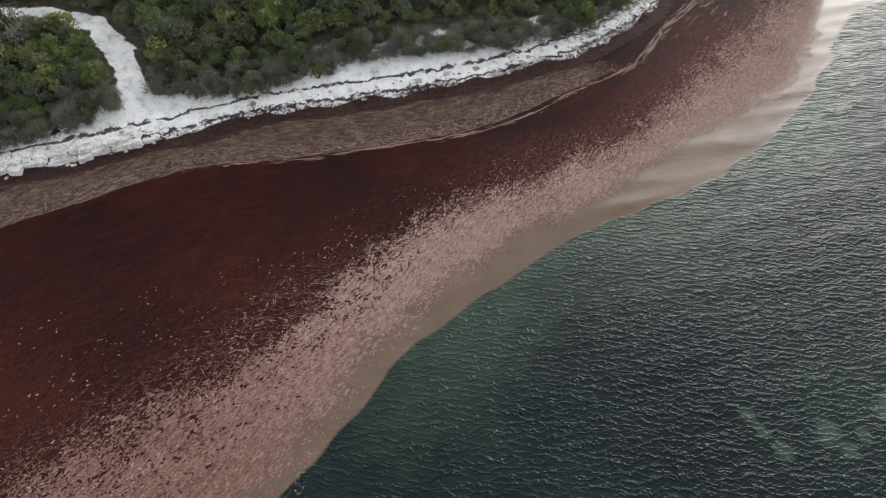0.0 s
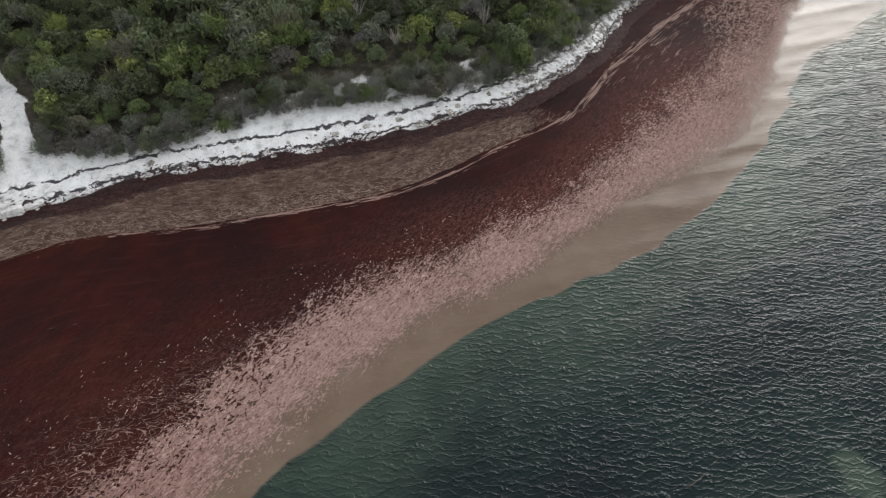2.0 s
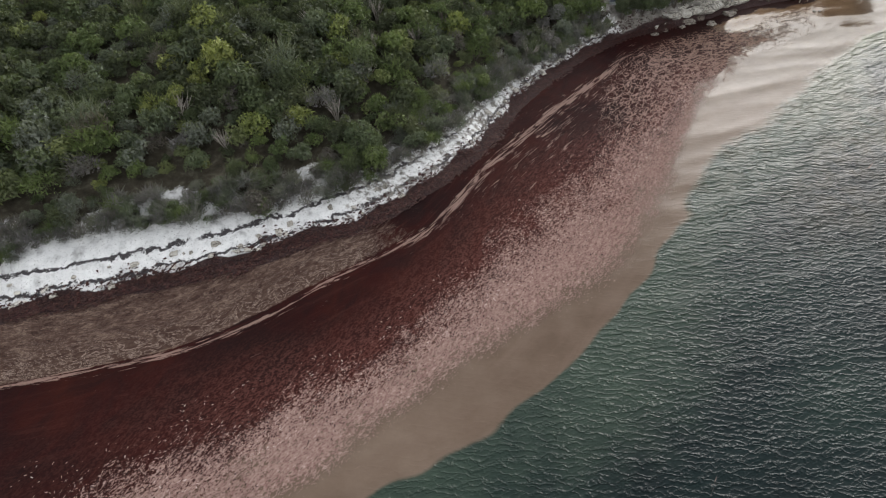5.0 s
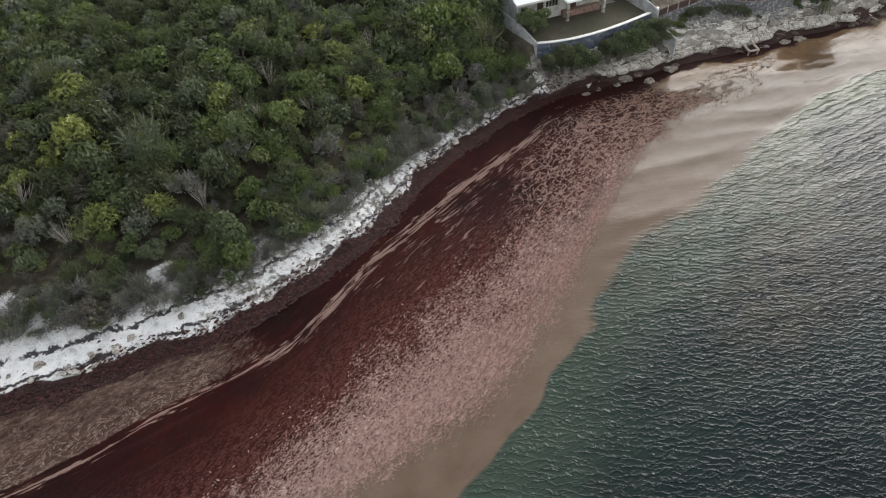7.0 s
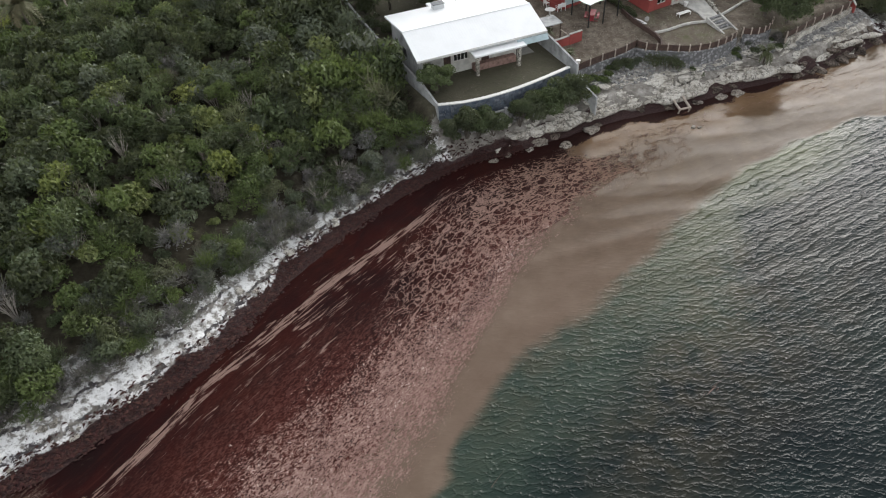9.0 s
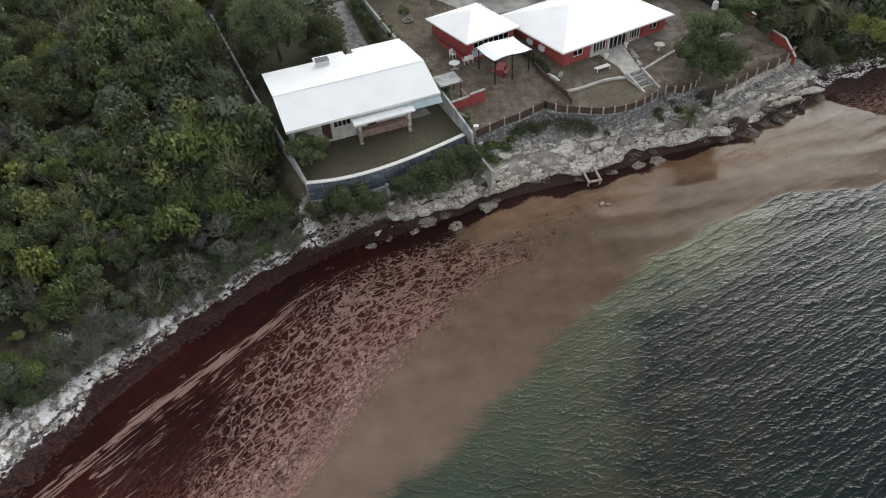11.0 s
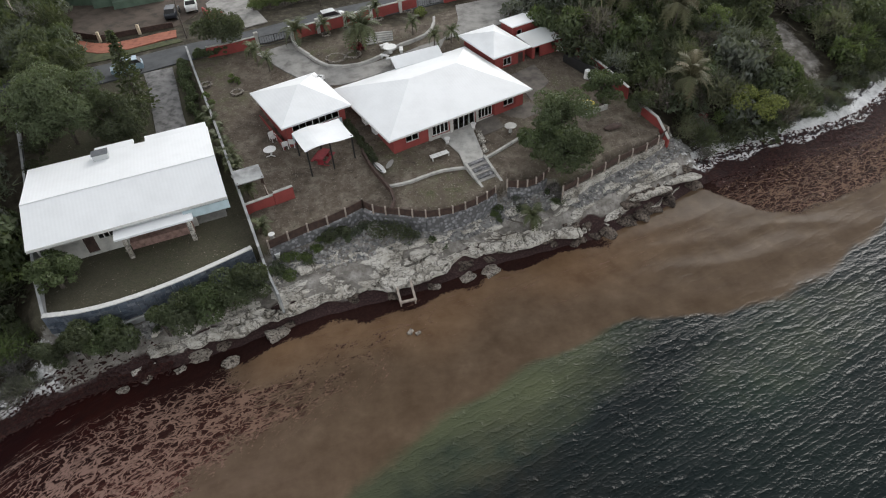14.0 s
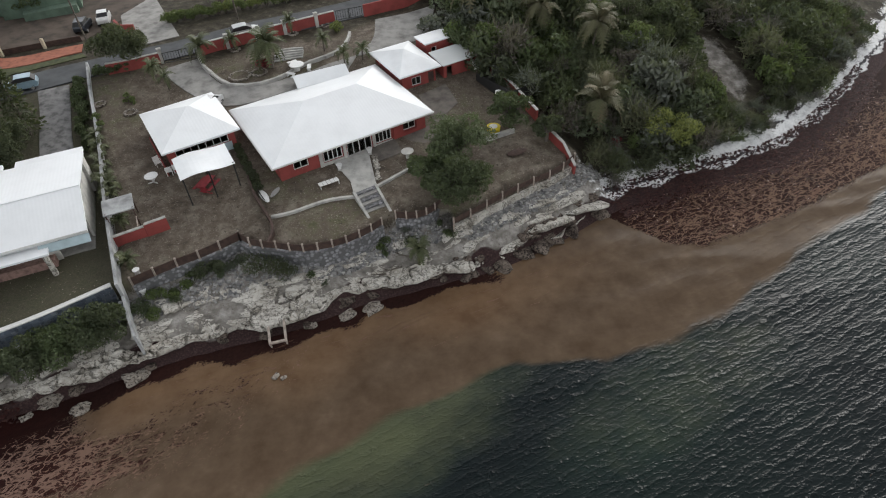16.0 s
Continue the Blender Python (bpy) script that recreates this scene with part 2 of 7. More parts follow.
def sea_material():
    m, t, p = material("sea_surface", 0.06, 0, 0.5)
    p.inputs["IOR"].default_value = 1.33
    c = coords(t)
    blot, mid, fine = noisy(t, c, 0.07, 4), noisy(t, c, 0.45, 5, 0.6), noisy(t, coords(t, (0.6, 1, 1), radians(-50)), 4.6, 5, 0.7, 0.8)
    fleck = noisy(t, coords(t, (0.42, 1, 1), radians(-56)), 3.6, 4, 0.62, 0.7)
    speck = noisy(t, coords(t, (0.6, 1, 1), radians(-35)), 8.0, 3, 0.65, 0.4)
    grit = calc(t, "MULTIPLY_ADD", speck, 0.55, calc(t, "MULTIPLY", fleck, 0.45))
    clump = noisy(t, coords(t, (0.5, 1, 1), radians(-60)), 0.5, 5, 0.62, 0.8)
    thread = noisy(t, shore_coords(t, 0.10, 1.0), 1.7, 6, 0.66, 0.7)
    # clear water over dark beds, paler where the bottom is sand
    clear = ramp(t, blot, (0.35, (0.0045, 0.0085, 0.010)), (0.52, (0.007, 0.0145, 0.0145)), (0.7, (0.012, 0.024, 0.020)))
    clear = mix(t, step(t, calc(t, "MULTIPLY_ADD", mid, 0.5, calc(t, "SUBTRACT", value(t, "pale"), 0.25)), 0.15, 0.9), clear, mix(t, value(t, "murky"), (0.036, 0.054, 0.040), (0.075, 0.084, 0.045)))
    clear = mix(t, calc(t, "MULTIPLY", value(t, "silt"), calc(t, "MULTIPLY", step(t, mid, 0.3, 0.66), 0.55)), clear, (0.052, 0.043, 0.027))
    clear = mix(t, calc(t, "MULTIPLY", calc(t, "MULTIPLY", value(t, "murky"), step(t, value(t, "pale"), 0.4, 0.1)), 0.55), clear, (0.0045, 0.0065, 0.007))
    brown = ramp(t, calc(t, "MULTIPLY_ADD", mid, 0.5, calc(t, "MULTIPLY", blot, 0.5)), (0.35, (0.105, 0.073, 0.053)), (0.65, (0.16, 0.118, 0.09)))
    brown = mix(t, value(t, "murky"), brown, ramp(t, mid, (0.3, (0.068, 0.045, 0.028)), (0.6, (0.10, 0.070, 0.046)), (0.8, (0.138, 0.10, 0.07))))
    brown = mix(t, value(t, "rusty"), brown, ramp(t, mid, (0.3, (0.115, 0.066, 0.035)), (0.7, (0.185, 0.118, 0.068))))
    haze = calc(t, "MULTIPLY_ADD", noisy(t, shore_coords(t, 0.16, 0.8), 0.8, 4, 0.6, 0.5), 1.0, -0.5)
    brown = mix(t, calc(t, "MULTIPLY", step(t, haze, -0.05, 0.2), calc(t, "MULTIPLY_ADD", value(t, "murky"), -0.8, 0.8)), brown, (0.14, 0.10, 0.076))
    tur = calc(t, "ADD", value(t, "turbid"), calc(t, "MULTIPLY_ADD", mid, 0.35, -0.175))
    tur = step(t, calc(t, "ADD", tur, calc(t, "MULTIPLY_ADD", fine, 0.12, -0.06)), 0.3, 0.7)
    col = mix(t, tur, clear, brown)
    # dark red mat
    mat = ramp(t, blot, (0.33, (0.011, 0.0054, 0.0058)), (0.5, (0.023, 0.0062, 0.006)), (0.68, (0.039, 0.0105, 0.0075)))
    mat = mix(t, calc(t, "MULTIPLY", step(t, clump, 0.36, 0.66), 0.55), mat, (0.011, 0.0062, 0.0066))
    mat = mix(t, calc(t, "MULTIPLY", step(t, thread, 0.5, 0.75), 0.5), mat, (0.05, 0.017, 0.014))
    mat = mix(t, calc(t, "MULTIPLY", value(t, "blush"), calc(t, "MULTIPLY_ADD", step(t, grit, 0.44, 0.58), 0.8, 0.1)), mat, (0.105, 0.043, 0.035))
    mat = mix(t, calc(t, "MULTIPLY", value(t, "murky"), 0.75), mat, ramp(t, fine, (0.35, (0.016, 0.009, 0.008)), (0.65, (0.032, 0.015, 0.012))))
    # pale scum: torn flecks, and a net of them where the mat breaks up
    scum = mix(t, value(t, "murky"), (0.24, 0.155, 0.13), (0.17, 0.108, 0.075))
    holes = calc(t, "SUBTRACT", 0.69, calc(t, "MULTIPLY", value(t, "net"), calc(t, "MULTIPLY_ADD", clump, 0.34, 0.0)))
    net = step(t, noisy(t, shore_coords(t, 0.5, 1.0), 2.9, 5, 0.68, 1.3), holes, calc(t, "ADD", holes, 0.06))
    warp = t.nodes.new("ShaderNodeTexNoise")
    warp.inputs["Scale"].default_value, warp.inputs["Detail"].default_value = 0.9, 5
    wire(t, shore_coords(t, 0.7, 1.2), warp.inputs["Vector"])
    bent = t.nodes.new("ShaderNodeVectorMath")
    bent.operation = "MULTIPLY_ADD"
    wire(t, warp.outputs["Color"], bent.inputs[0])
    bent.inputs[1].default_value = (2.4, 2.4, 0)
    wire(t, shore_coords(t, 0.7, 1.2), bent.inputs[2])
    cell = t.nodes.new("ShaderNodeTexVoronoi")
    cell.feature = "DISTANCE_TO_EDGE"
    cell.inputs["Scale"].default_value = 1.5
    wire(t, bent.outputs[0], cell.inputs["Vector"])
    thick = calc(t, "MULTIPLY", calc(t, "MULTIPLY", value(t, "net"), clump), 0.19)
    mesh_lines = calc(t, "MULTIPLY", step(t, cell.outputs["Distance"], thick, calc(t, "MULTIPLY", thick, 0.4)), step(t, value(t, "net"), 0.05, 0.3))
    mat = mix(t, calc(t, "MULTIPLY", calc(t, "MAXIMUM", calc(t, "MULTIPLY", net, 0.8), mesh_lines), 0.85), mat, scum)
    we = calc(t, "ADD", value(t, "weed"), calc(t, "MULTIPLY_ADD", thread, 0.7, -0.35))
    we = calc(t, "ADD", we, calc(t, "MULTIPLY_ADD", grit, 1.5, -0.75))
    we = calc(t, "ADD", we, calc(t, "MULTIPLY_ADD", clump, 0.8, -0.4))
    weed = step(t, we, 0.42, 0.6)
    col = mix(t, weed, col, mat)
    # pink, bleached froth: flecks that close up to a sheet
    dense = calc(t, "MULTIPLY_ADD", clump, 1.0, calc(t, "SUBTRACT", value(t, "froth"), 0.5))
    dense = calc(t, "ADD", dense, calc(t, "MULTIPLY_ADD", noisy(t, c, 0.16, 4, 0.6), 0.6, -0.3))
    strand = calc(t, "ABSOLUTE", calc(t, "SUBTRACT", noisy(t, coords(t, (0.7, 1, 1), radians(-50)), 1.9, 5, 0.62, 0.9), 0.5))
    small = calc(t, "ABSOLUTE", calc(t, "SUBTRACT", noisy(t, coords(t, (0.6, 1, 1), radians(-42)), 4.4, 4, 0.65, 0.8), 0.5))
    strand = calc(t, "MULTIPLY_ADD", calc(t, "SUBTRACT", small, strand), value(t, "finer"), strand)
    strand = calc(t, "SUBTRACT", strand, calc(t, "MULTIPLY_ADD", grit, 0.3, -0.15))
    limit = calc(t, "MULTIPLY_ADD", dense, 0.165, -0.03)
    bits = step(t, strand, limit, calc(t, "SUBTRACT", limit, 0.016))
    froth = ramp(t, grit, (0.36, (0.13, 0.07, 0.06)), (0.47, (0.215, 0.137, 0.119)), (0.58, (0.285, 0.195, 0.17)), (0.7, (0.42, 0.32, 0.285)))
    froth = mix(t, calc(t, "MULTIPLY", value(t, "ruddy"), 0.75), froth, ramp(t, grit, (0.38, (0.075, 0.031, 0.025)), (0.5, (0.14, 0.072, 0.057)), (0.66, (0.27, 0.16, 0.13))))
    froth = mix(t, calc(t, "MULTIPLY", value(t, "murky"), 0.8), froth, ramp(t, grit, (0.38, (0.06, 0.03, 0.02)), (0.62, (0.17, 0.105, 0.072))))
    foam = calc(t, "MULTIPLY", bits, step(t, value(t, "froth"), 0.02, 0.16))
    col = mix(t, foam, col, froth)
    # long foam lines drawn out along the shore
    lane = calc(t, "ADD", value(t, "lanes"), calc(t, "MULTIPLY_ADD", noisy(t, shore_coords(t, 0.1, 1.0), 3.0, 6, 0.66, 1.2), 2.6, -1.3))
    lanes = calc(t, "MULTIPLY", step(t, lane, 0.5, 0.62), 0.85)
    col = mix(t, lanes, col, mix(t, value(t, "murky"), (0.23, 0.155, 0.13), (0.15, 0.088, 0.064)))
    # tan wash along the beach, scribbled with scum
    loops = noisy(t, shore_coords(t, 0.6, 1.0), 1.2, 6, 0.68, 1.6)
    wash = ramp(t, noisy(t, shore_coords(t, 0.5, 1.0), 1.3, 7, 0.75, 1.0), (0.34, (0.032, 0.018, 0.015)), (0.5, (0.08, 0.051, 0.04)), (0.66, (0.175, 0.127, 0.1)))
    wash = mix(t, calc(t, "MULTIPLY", step(t, speck, 0.45, 0.6), 0.6), wash, (0.04, 0.024, 0.02))
    outer = step(t, value(t, "off"), -4.5, -1.0)
    wash = mix(t, calc(t, "MULTIPLY", outer, 0.5), wash, (0.045, 0.026, 0.02))
    wash = mix(t, calc(t, "MULTIPLY", thin_lines(t, loops, 0.02), calc(t, "MULTIPLY_ADD", outer, 0.6, 0.2)), wash, (0.3, 0.235, 0.2))
    seams = thin_lines(t, noisy(t, shore_coords(t, 0.4, 1.0), 0.8, 5, 0.65, 1.2), 0.012, 0.46)
    wash = mix(t, calc(t, "MULTIPLY", seams, calc(t, "MULTIPLY_ADD", outer, -0.85, 0.85)), wash, (0.02, 0.012, 0.011))
    wa = calc(t, "ADD", value(t, "wash"), calc(t, "MULTIPLY_ADD", mid, 0.6, -0.3))
    wa = step(t, calc(t, "ADD", wa, calc(t, "MULTIPLY_ADD", fleck, 0.5, -0.25)), 0.4, 0.65)
    col = mix(t, wa, col, wash)
    cover = calc(t, "MAXIMUM", calc(t, "MAXIMUM", weed, foam), calc(t, "MAXIMUM", wa, lanes))
    wire(t, col, p.inputs["Base Color"])
    wire(t, calc(t, "MULTIPLY_ADD", cover, 0.5, 0.07), p.inputs["Roughness"])
    wire(t, calc(t, "MULTIPLY_ADD", calc(t, "MAXIMUM", cover, calc(t, "MULTIPLY", tur, calc(t, "MULTIPLY_ADD", value(t, "murky"), 0.25, 0.55))), -0.19, 0.22), p.inputs["Specular IOR Level"])
    # relief, in metres: ripples on open water, tufts on the weed
    calm = calc(t, "MULTIPLY_ADD", calc(t, "MAXIMUM", cover, calc(t, "MULTIPLY", tur, 0.93)), -0.97, 1.0)
    far_on = value(t, "murky")
    h = calc(t, "MULTIPLY", ripple(t, -6, 0.78, 7.5, 0.8), calc(t, "MULTIPLY_ADD", far_on, -0.04, 0.062))
    h = calc(t, "MULTIPLY_ADD", ripple(t, -27, 0.85, 4.5, 0.6), calc(t, "MULTIPLY", far_on, 0.062), h)
    h = calc(t, "MULTIPLY_ADD", ripple(t, 15, 0.48, 6.5, 1.3), calc(t, "MULTIPLY_ADD", far_on, -0.034, 0.042), h)
    h = calc(t, "MULTIPLY_ADD", ripple(t, -24, 0.31, 5.0, 2.0), 0.02, h)
    h = calc(t, "MULTIPLY_ADD", noisy(t, coords(t, (0.6, 1, 1), 0.1), 5.5, 3, 0.6, 0.3), 0.018, h)
    h = calc(t, "MULTIPLY", h, calm)
    relief(t, p, calc(t, "ADD", h, calc(t, "MULTIPLY", calc(t, "MULTIPLY", cover, grit), 0.045)), 1.0, 1.0)
    return m


def leaf_material(name, spread_hue):
    """Leaves whose hue comes from the plant (tint), or differs from plant to plant."""
    m, t, p = material(name, 0.6, 0, 0.3)
    geo = t.nodes.new("ShaderNodeNewGeometry")
    tint = value(t, "tint")
    if spread_hue:
        tint = calc(t, "MULTIPLY", t.nodes.new("ShaderNodeObjectInfo").outputs["Random"], 0.9)
    base = ramp(t, tint, (0.0, (0.069, 0.080, 0.047)), (0.15, (0.087, 0.104, 0.059)), (0.3, (0.102, 0.136, 0.064)), (0.42, (0.179, 0.190, 0.168)),
                (0.54, (0.123, 0.168, 0.061)), (0.66, (0.166, 0.216, 0.073)), (0.76, (0.156, 0.128, 0.124)), (0.85, (0.250, 0.235, 0.254)), (0.93, (0.229, 0.270, 0.083)), (1.0, (0.343, 0.370, 0.112)))
    isl = geo.outputs["Random Per Island"]
    base = mix(t, calc(t, "MULTIPLY", isl, 0.6), base, (0.016, 0.021, 0.011))
    base = mix(t, calc(t, "MULTIPLY", step(t, isl, 0.86, 1.0), 0.5), base, (0.2, 0.22, 0.13))
    wire(t, base, p.inputs["Base Color"])
    glow = t.nodes.new("ShaderNodeBsdfTranslucent")
    wire(t, mix(t, 0.5, base, (0.16, 0.20, 0.035)), glow.inputs["Color"])
    both_ways = t.nodes.new("ShaderNodeMixShader")
    both_ways.inputs[0].default_value = 0.3
    wire(t, p.outputs[0], both_ways.inputs[1])
    wire(t, glow.outputs[0], both_ways.inputs[2])
    wire(t, both_ways.outputs[0], t.nodes["Material Output"].inputs["Surface"])
    return m


GROUND, SEA = ground_material(), sea_material()
LEAF, LEAF_MIXED = leaf_material("leaves", False), leaf_material("mixed_leaves", True)
BARK = plain("bark", (0.13, 0.11, 0.09), 0.9, 0.3, 6)
RED = plain("red_wall_paint", (0.30, 0.06, 0.052), 0.75, 0.14, 0.8)
CREAM = plain("pale_render", (0.55, 0.54, 0.5), 0.85, 0.2, 0.9)


# ---- building helpers ----
def mesh_object(name, verts, faces, mat, parent=None, smooth_shade=False):
    me = bpy.data.meshes.new(name)
    me.from_pydata([tuple(v) for v in verts], [], faces)
    me.materials.append(mat)
    if smooth_shade:
        me.polygons.foreach_set("use_smooth", [True] * len(me.polygons))
    ob = new(name, me)
    ob.parent = parent
    return ob


def grid_sheet(name, us, vs, height, mat, layers):
    """One sheet over the plan; layers: name -> function of u, v."""
    uu, vv = np.meshgrid(us, vs)
    xx, yy = xy(uu, vv)
    zz = height(uu, vv)
    n, k = len(us), len(vs)
    co = np.stack([xx, yy, zz], -1).reshape(-1, 3)
    i = np.arange(n * k).reshape(k, n)
    quads = np.stack([i[:-1, :-1], i[1:, :-1], i[1:, 1:], i[:-1, 1:]], -1).reshape(-1, 4)
    me = bpy.data.meshes.new(name)
    me.vertices.add(n * k)
    me.vertices.foreach_set("co", co.ravel())
    me.loops.add(quads.size)
    me.loops.foreach_set("vertex_index", quads.ravel())
    me.polygons.add(len(quads))
    me.polygons.foreach_set("loop_start", np.arange(0, quads.size, 4))
    me.polygons.foreach_set("loop_total", np.full(len(quads), 4))
    me.polygons.foreach_set("use_smooth", np.ones(len(quads), bool))
    me.update()
    for key, f in layers.items():
        a = me.attributes.new(key, "FLOAT", "POINT")
        a.data.foreach_set("value", f(uu, vv).ravel().astype(np.float32))
    me.materials.append(mat)
    return new(name, me)


def spread(a, b, pitch, far):
    """Even steps from a to b, then ever longer ones out to far on both sides."""
    mid = np.arange(a, b + pitch, pitch)
    out = np.cumsum(pitch * 1.35 ** np.arange(1, 40))
    out = out[out < far]
    return np.concatenate([a - out[::-1], mid, mid[-1] + out])


# ---- ground ----
def path_near(u, v):
    """The bare sandy path that leaves the beach."""
    x, y = xy(u, v)
    pts = [(-31, 57), (-33.7, 63.5), (-36, 68), (-40, 72.5), (-46, 73.8), (-60, 74)]
    d = np.full(np.shape(u), 99.0)
    for (ax, ay), (bx, by) in zip(pts, pts[1:]):
        s = np.clip(((x - ax) * (bx - ax) + (y - ay) * (by - ay)) / ((bx - ax) ** 2 + (by - ay) ** 2), 0, 1)
        d = np.minimum(d, np.hypot(x - ax - s * (bx - ax), y - ay - s * (by - ay)))
    return d


def in_plot(u, v):
    d = np.interp(u, YU, YV) - v
    left = smooth(89.5, 90.5, u + 0.16 * (v + 70))
    return left * smooth(149.5, 148.5, u - 0.02 * (v + 62)) * smooth(-0.1, 0.2, d) * smooth(34, 32, d)


def sand_layer(u, v):
    w = toe(u) - v
    g = v - veg(u)
    x, y = xy(u, v)
    s = smooth(-0.6, 0.9, g + 0.7 * waver(x, y, 1.1, 1.0)) * smooth(-1.5, 0.2, w)
    s = np.maximum(s, 0.5 * smooth(-3.6, 0.2, g) * smooth(-1.5, 0.2, w))
    s = np.maximum(s, smooth(1.9, 1.0, path_near(u, v) + 0.3 * waver(x, y, 1.5)))
    gap = 0.75 * smooth(2.4, 1.0, np.hypot((x - 124.7 - 0.5 * np.sin(y * 0.7)) * 0.85, (y - 139.0) * 0.3))
    blot = smooth(0.05, 0.3, waver(x, y, 0.55, 3.0) + 0.4 * waver(x, y, 1.7, 1.0)) * smooth(-5.0, -1.6, g) * smooth(4, 16, u) * smooth(78, 64, u)
    s = np.maximum(s, blot * smooth(-1.5, 0.2, w))
    d = np.interp(u, YU, YV) - v
    inside = smooth(88, 91, u) * smooth(151, 149, u)
    s = s * (1 - inside * smooth(0.0, 0.6, d))
    s = s * (1 - 0.25 * smooth(160, 176, u))
    s = np.maximum(s, gap)
    s = np.maximum(s, 0.9 * smooth(3.2, 2.0, np.hypot((x - 112) * 0.7, y - 151.6) + 0.5 * waver(x, y, 1.2)))
    return np.maximum(s, 0.7 * inside * smooth(-0.3, 0.3, w) * smooth(0.4, 0.0, d))


def wet_layer(u, v):
    """Dark beached weed along the toe of the beach."""
    w = toe(u) - v
    x, y = xy(u, v)
    return smooth(0.9, 0.0, w + 0.5 * waver(x, y, 0.9, 4.0))


def rocky_layer(u, v):
    return np.maximum(smooth(88, 92, u) * smooth(152, 147, u), np.maximum(0.25 * smooth(0, -8, u) + 0.42 * smooth(38, 50, u) * smooth(96, 86, u), 0.9 * smooth(152, 168, u) * smooth(-1.5, -4, v - veg(u))))


ground = grid_sheet("ground", spread(-62, 200, 0.6, 2500), spread(-170, -34, 0.6, 2500), land, GROUND,
                    {"sand": sand_layer, "yard": in_plot, "lawn": lambda u, v: smooth(108.6, 107.6, u + 0.08 * (v + 68.5)), "wet": wet_layer, "rocky": rocky_layer, "berm": lambda u, v: np.clip(toe(u) - v, -5, 15)})
tagged(ground, "sloping coast of pale sand, leaf litter and bare yards", "ground", kind="structure")


# ---- sea ----
def patch_two(u, v):
    """The second mat of weed, beyond the houses."""
    inner = smooth(147, 150, u) * smooth(toe(u) - 0.5, toe(u) + 0.8, v)
    edge = np.interp(u, [147.5, 149.3, 150.5, 153, 158.6, 165.5, 176, 186, 200], [-60, -55, -51, -49, -48.3, -47.6, -47.6, -48.5, -51])
    return inner * smooth(edge + 0.6, edge - 1.0, v)


def weed_layer(u, v):
    x, y = xy(u, v)
    j = 0.8 * waver(x, y, 0.5, 3.0)
    rim = tan_end(u) + (toe(u) + 0.5 - tan_end(u)) * smooth(26, 54, u)
    a = smooth(rim - 0.9, rim + 0.5, v)
    d, p = dark_end(u), pink_end(u)
    fall = 1.0 - np.clip((v + j - d + 1.5) / np.maximum(p - d + 1.5, 1.0), 0, 1) ** (1.9 + 1.2 * smooth(26, 4, u))
    fall = np.where(v + j < d - 1.5, 1.1, fall) * smooth(121, 113, u)
    fall = fall * (1 - smooth(100, 105, u) * smooth(-58.6, -60.4, v + 0.8 * waver(x, y, 0.6, 1.0))) * (1 - 0.55 * smooth(96, 104, u))
    strip = smooth(88, 94, u) * smooth(140, 130, u) * smooth(toe(u) + 2.9 + 0.8 * smooth(116, 104, u), toe(u) + 1.6, v + 0.8 * waver(x, y, 0.8, 9.0))
    second = patch_two(u, v) * (0.72 + 0.38 * smooth(toe(u) + 4.0, toe(u) + 1.8, v + 0.6 * waver(x, y, 0.5, 3.0)))
    return np.maximum(np.maximum(a * fall, 1.1 * strip), second)


def froth_layer(u, v):
    x, y = xy(u, v)
    d, p = dark_end(u), pink_end(u)
    s = (v - d) / np.maximum(p - d, 1.5)
    lean_in = smooth(26, 4, u)
    band = smooth(-0.5 + 0.5 * lean_in - 0.4 * smooth(45, 60, u), 0.7 - 0.1 * lean_in, s) * smooth(1.4, 0.75, s) * smooth(124, 116, u)
    return band * (0.86 + 0.18 * waver(x, y, 0.33, 5.0)) * (1 - 0.8 * smooth(80, 96, u))


def lane_layer(u, v):
    """Long foam lines drawn out along the weed."""
    x, y = xy(u, v)
    p = pink_end(u)
    lanes = 0.32 * smooth(50, 66, u) * smooth(96, 84, u) * smooth(tan_end(u) - 2, tan_end(u), v) * smooth(tan_end(u) + 9, tan_end(u) + 2.5, v)
    edge = 0.62 * np.exp(-((v - tan_end(u) - 0.2 - 0.5 * waver(x, y, 0.3, 2.0)) / (0.4 + 0.7 * smooth(44, 60, u))) ** 2) * smooth(98, 80, u) * smooth(-20, 5, u)
    second = 0.3 * patch_two(u, v) * smooth(-57, -54, v)
    inshore = 0.26 * smooth(100, 108, u) * smooth(150, 140, u) * smooth(toe(u) + 1, toe(u) + 2.5, v) * smooth(toe(u) + 8, toe(u) + 4, v)
    return np.maximum(np.maximum(lanes, edge), np.maximum(second, inshore))


def net_layer(u, v):
    s = (v - toe(u)) / np.maximum(pink_end(u) - toe(u), 3.0)
    return smooth(64, 84, u) * smooth(150, 120, u) * smooth(0.15, 0.6, s + 0.02 * (u - 84)) * smooth(toe(u) + 2.5, toe(u) + 4.5, v) + 0.9 * patch_two(u, v) * smooth(-58, -54, v) + 0.5 * smooth(20, 0, u) * smooth(0.5, 0.9, s)


def blush_layer(u, v):
    """Where the mat thins out and shows redder."""
    d, p = dark_end(u), pink_end(u)
    return smooth(-1.5, 0.1, (v - d) / np.maximum(p - d, 4.0)) * smooth(112, 96, u) * (0.25 + 0.75 * smooth(18, 36, u))


def murky_layer(u, v):
    return smooth(82, 112, u)


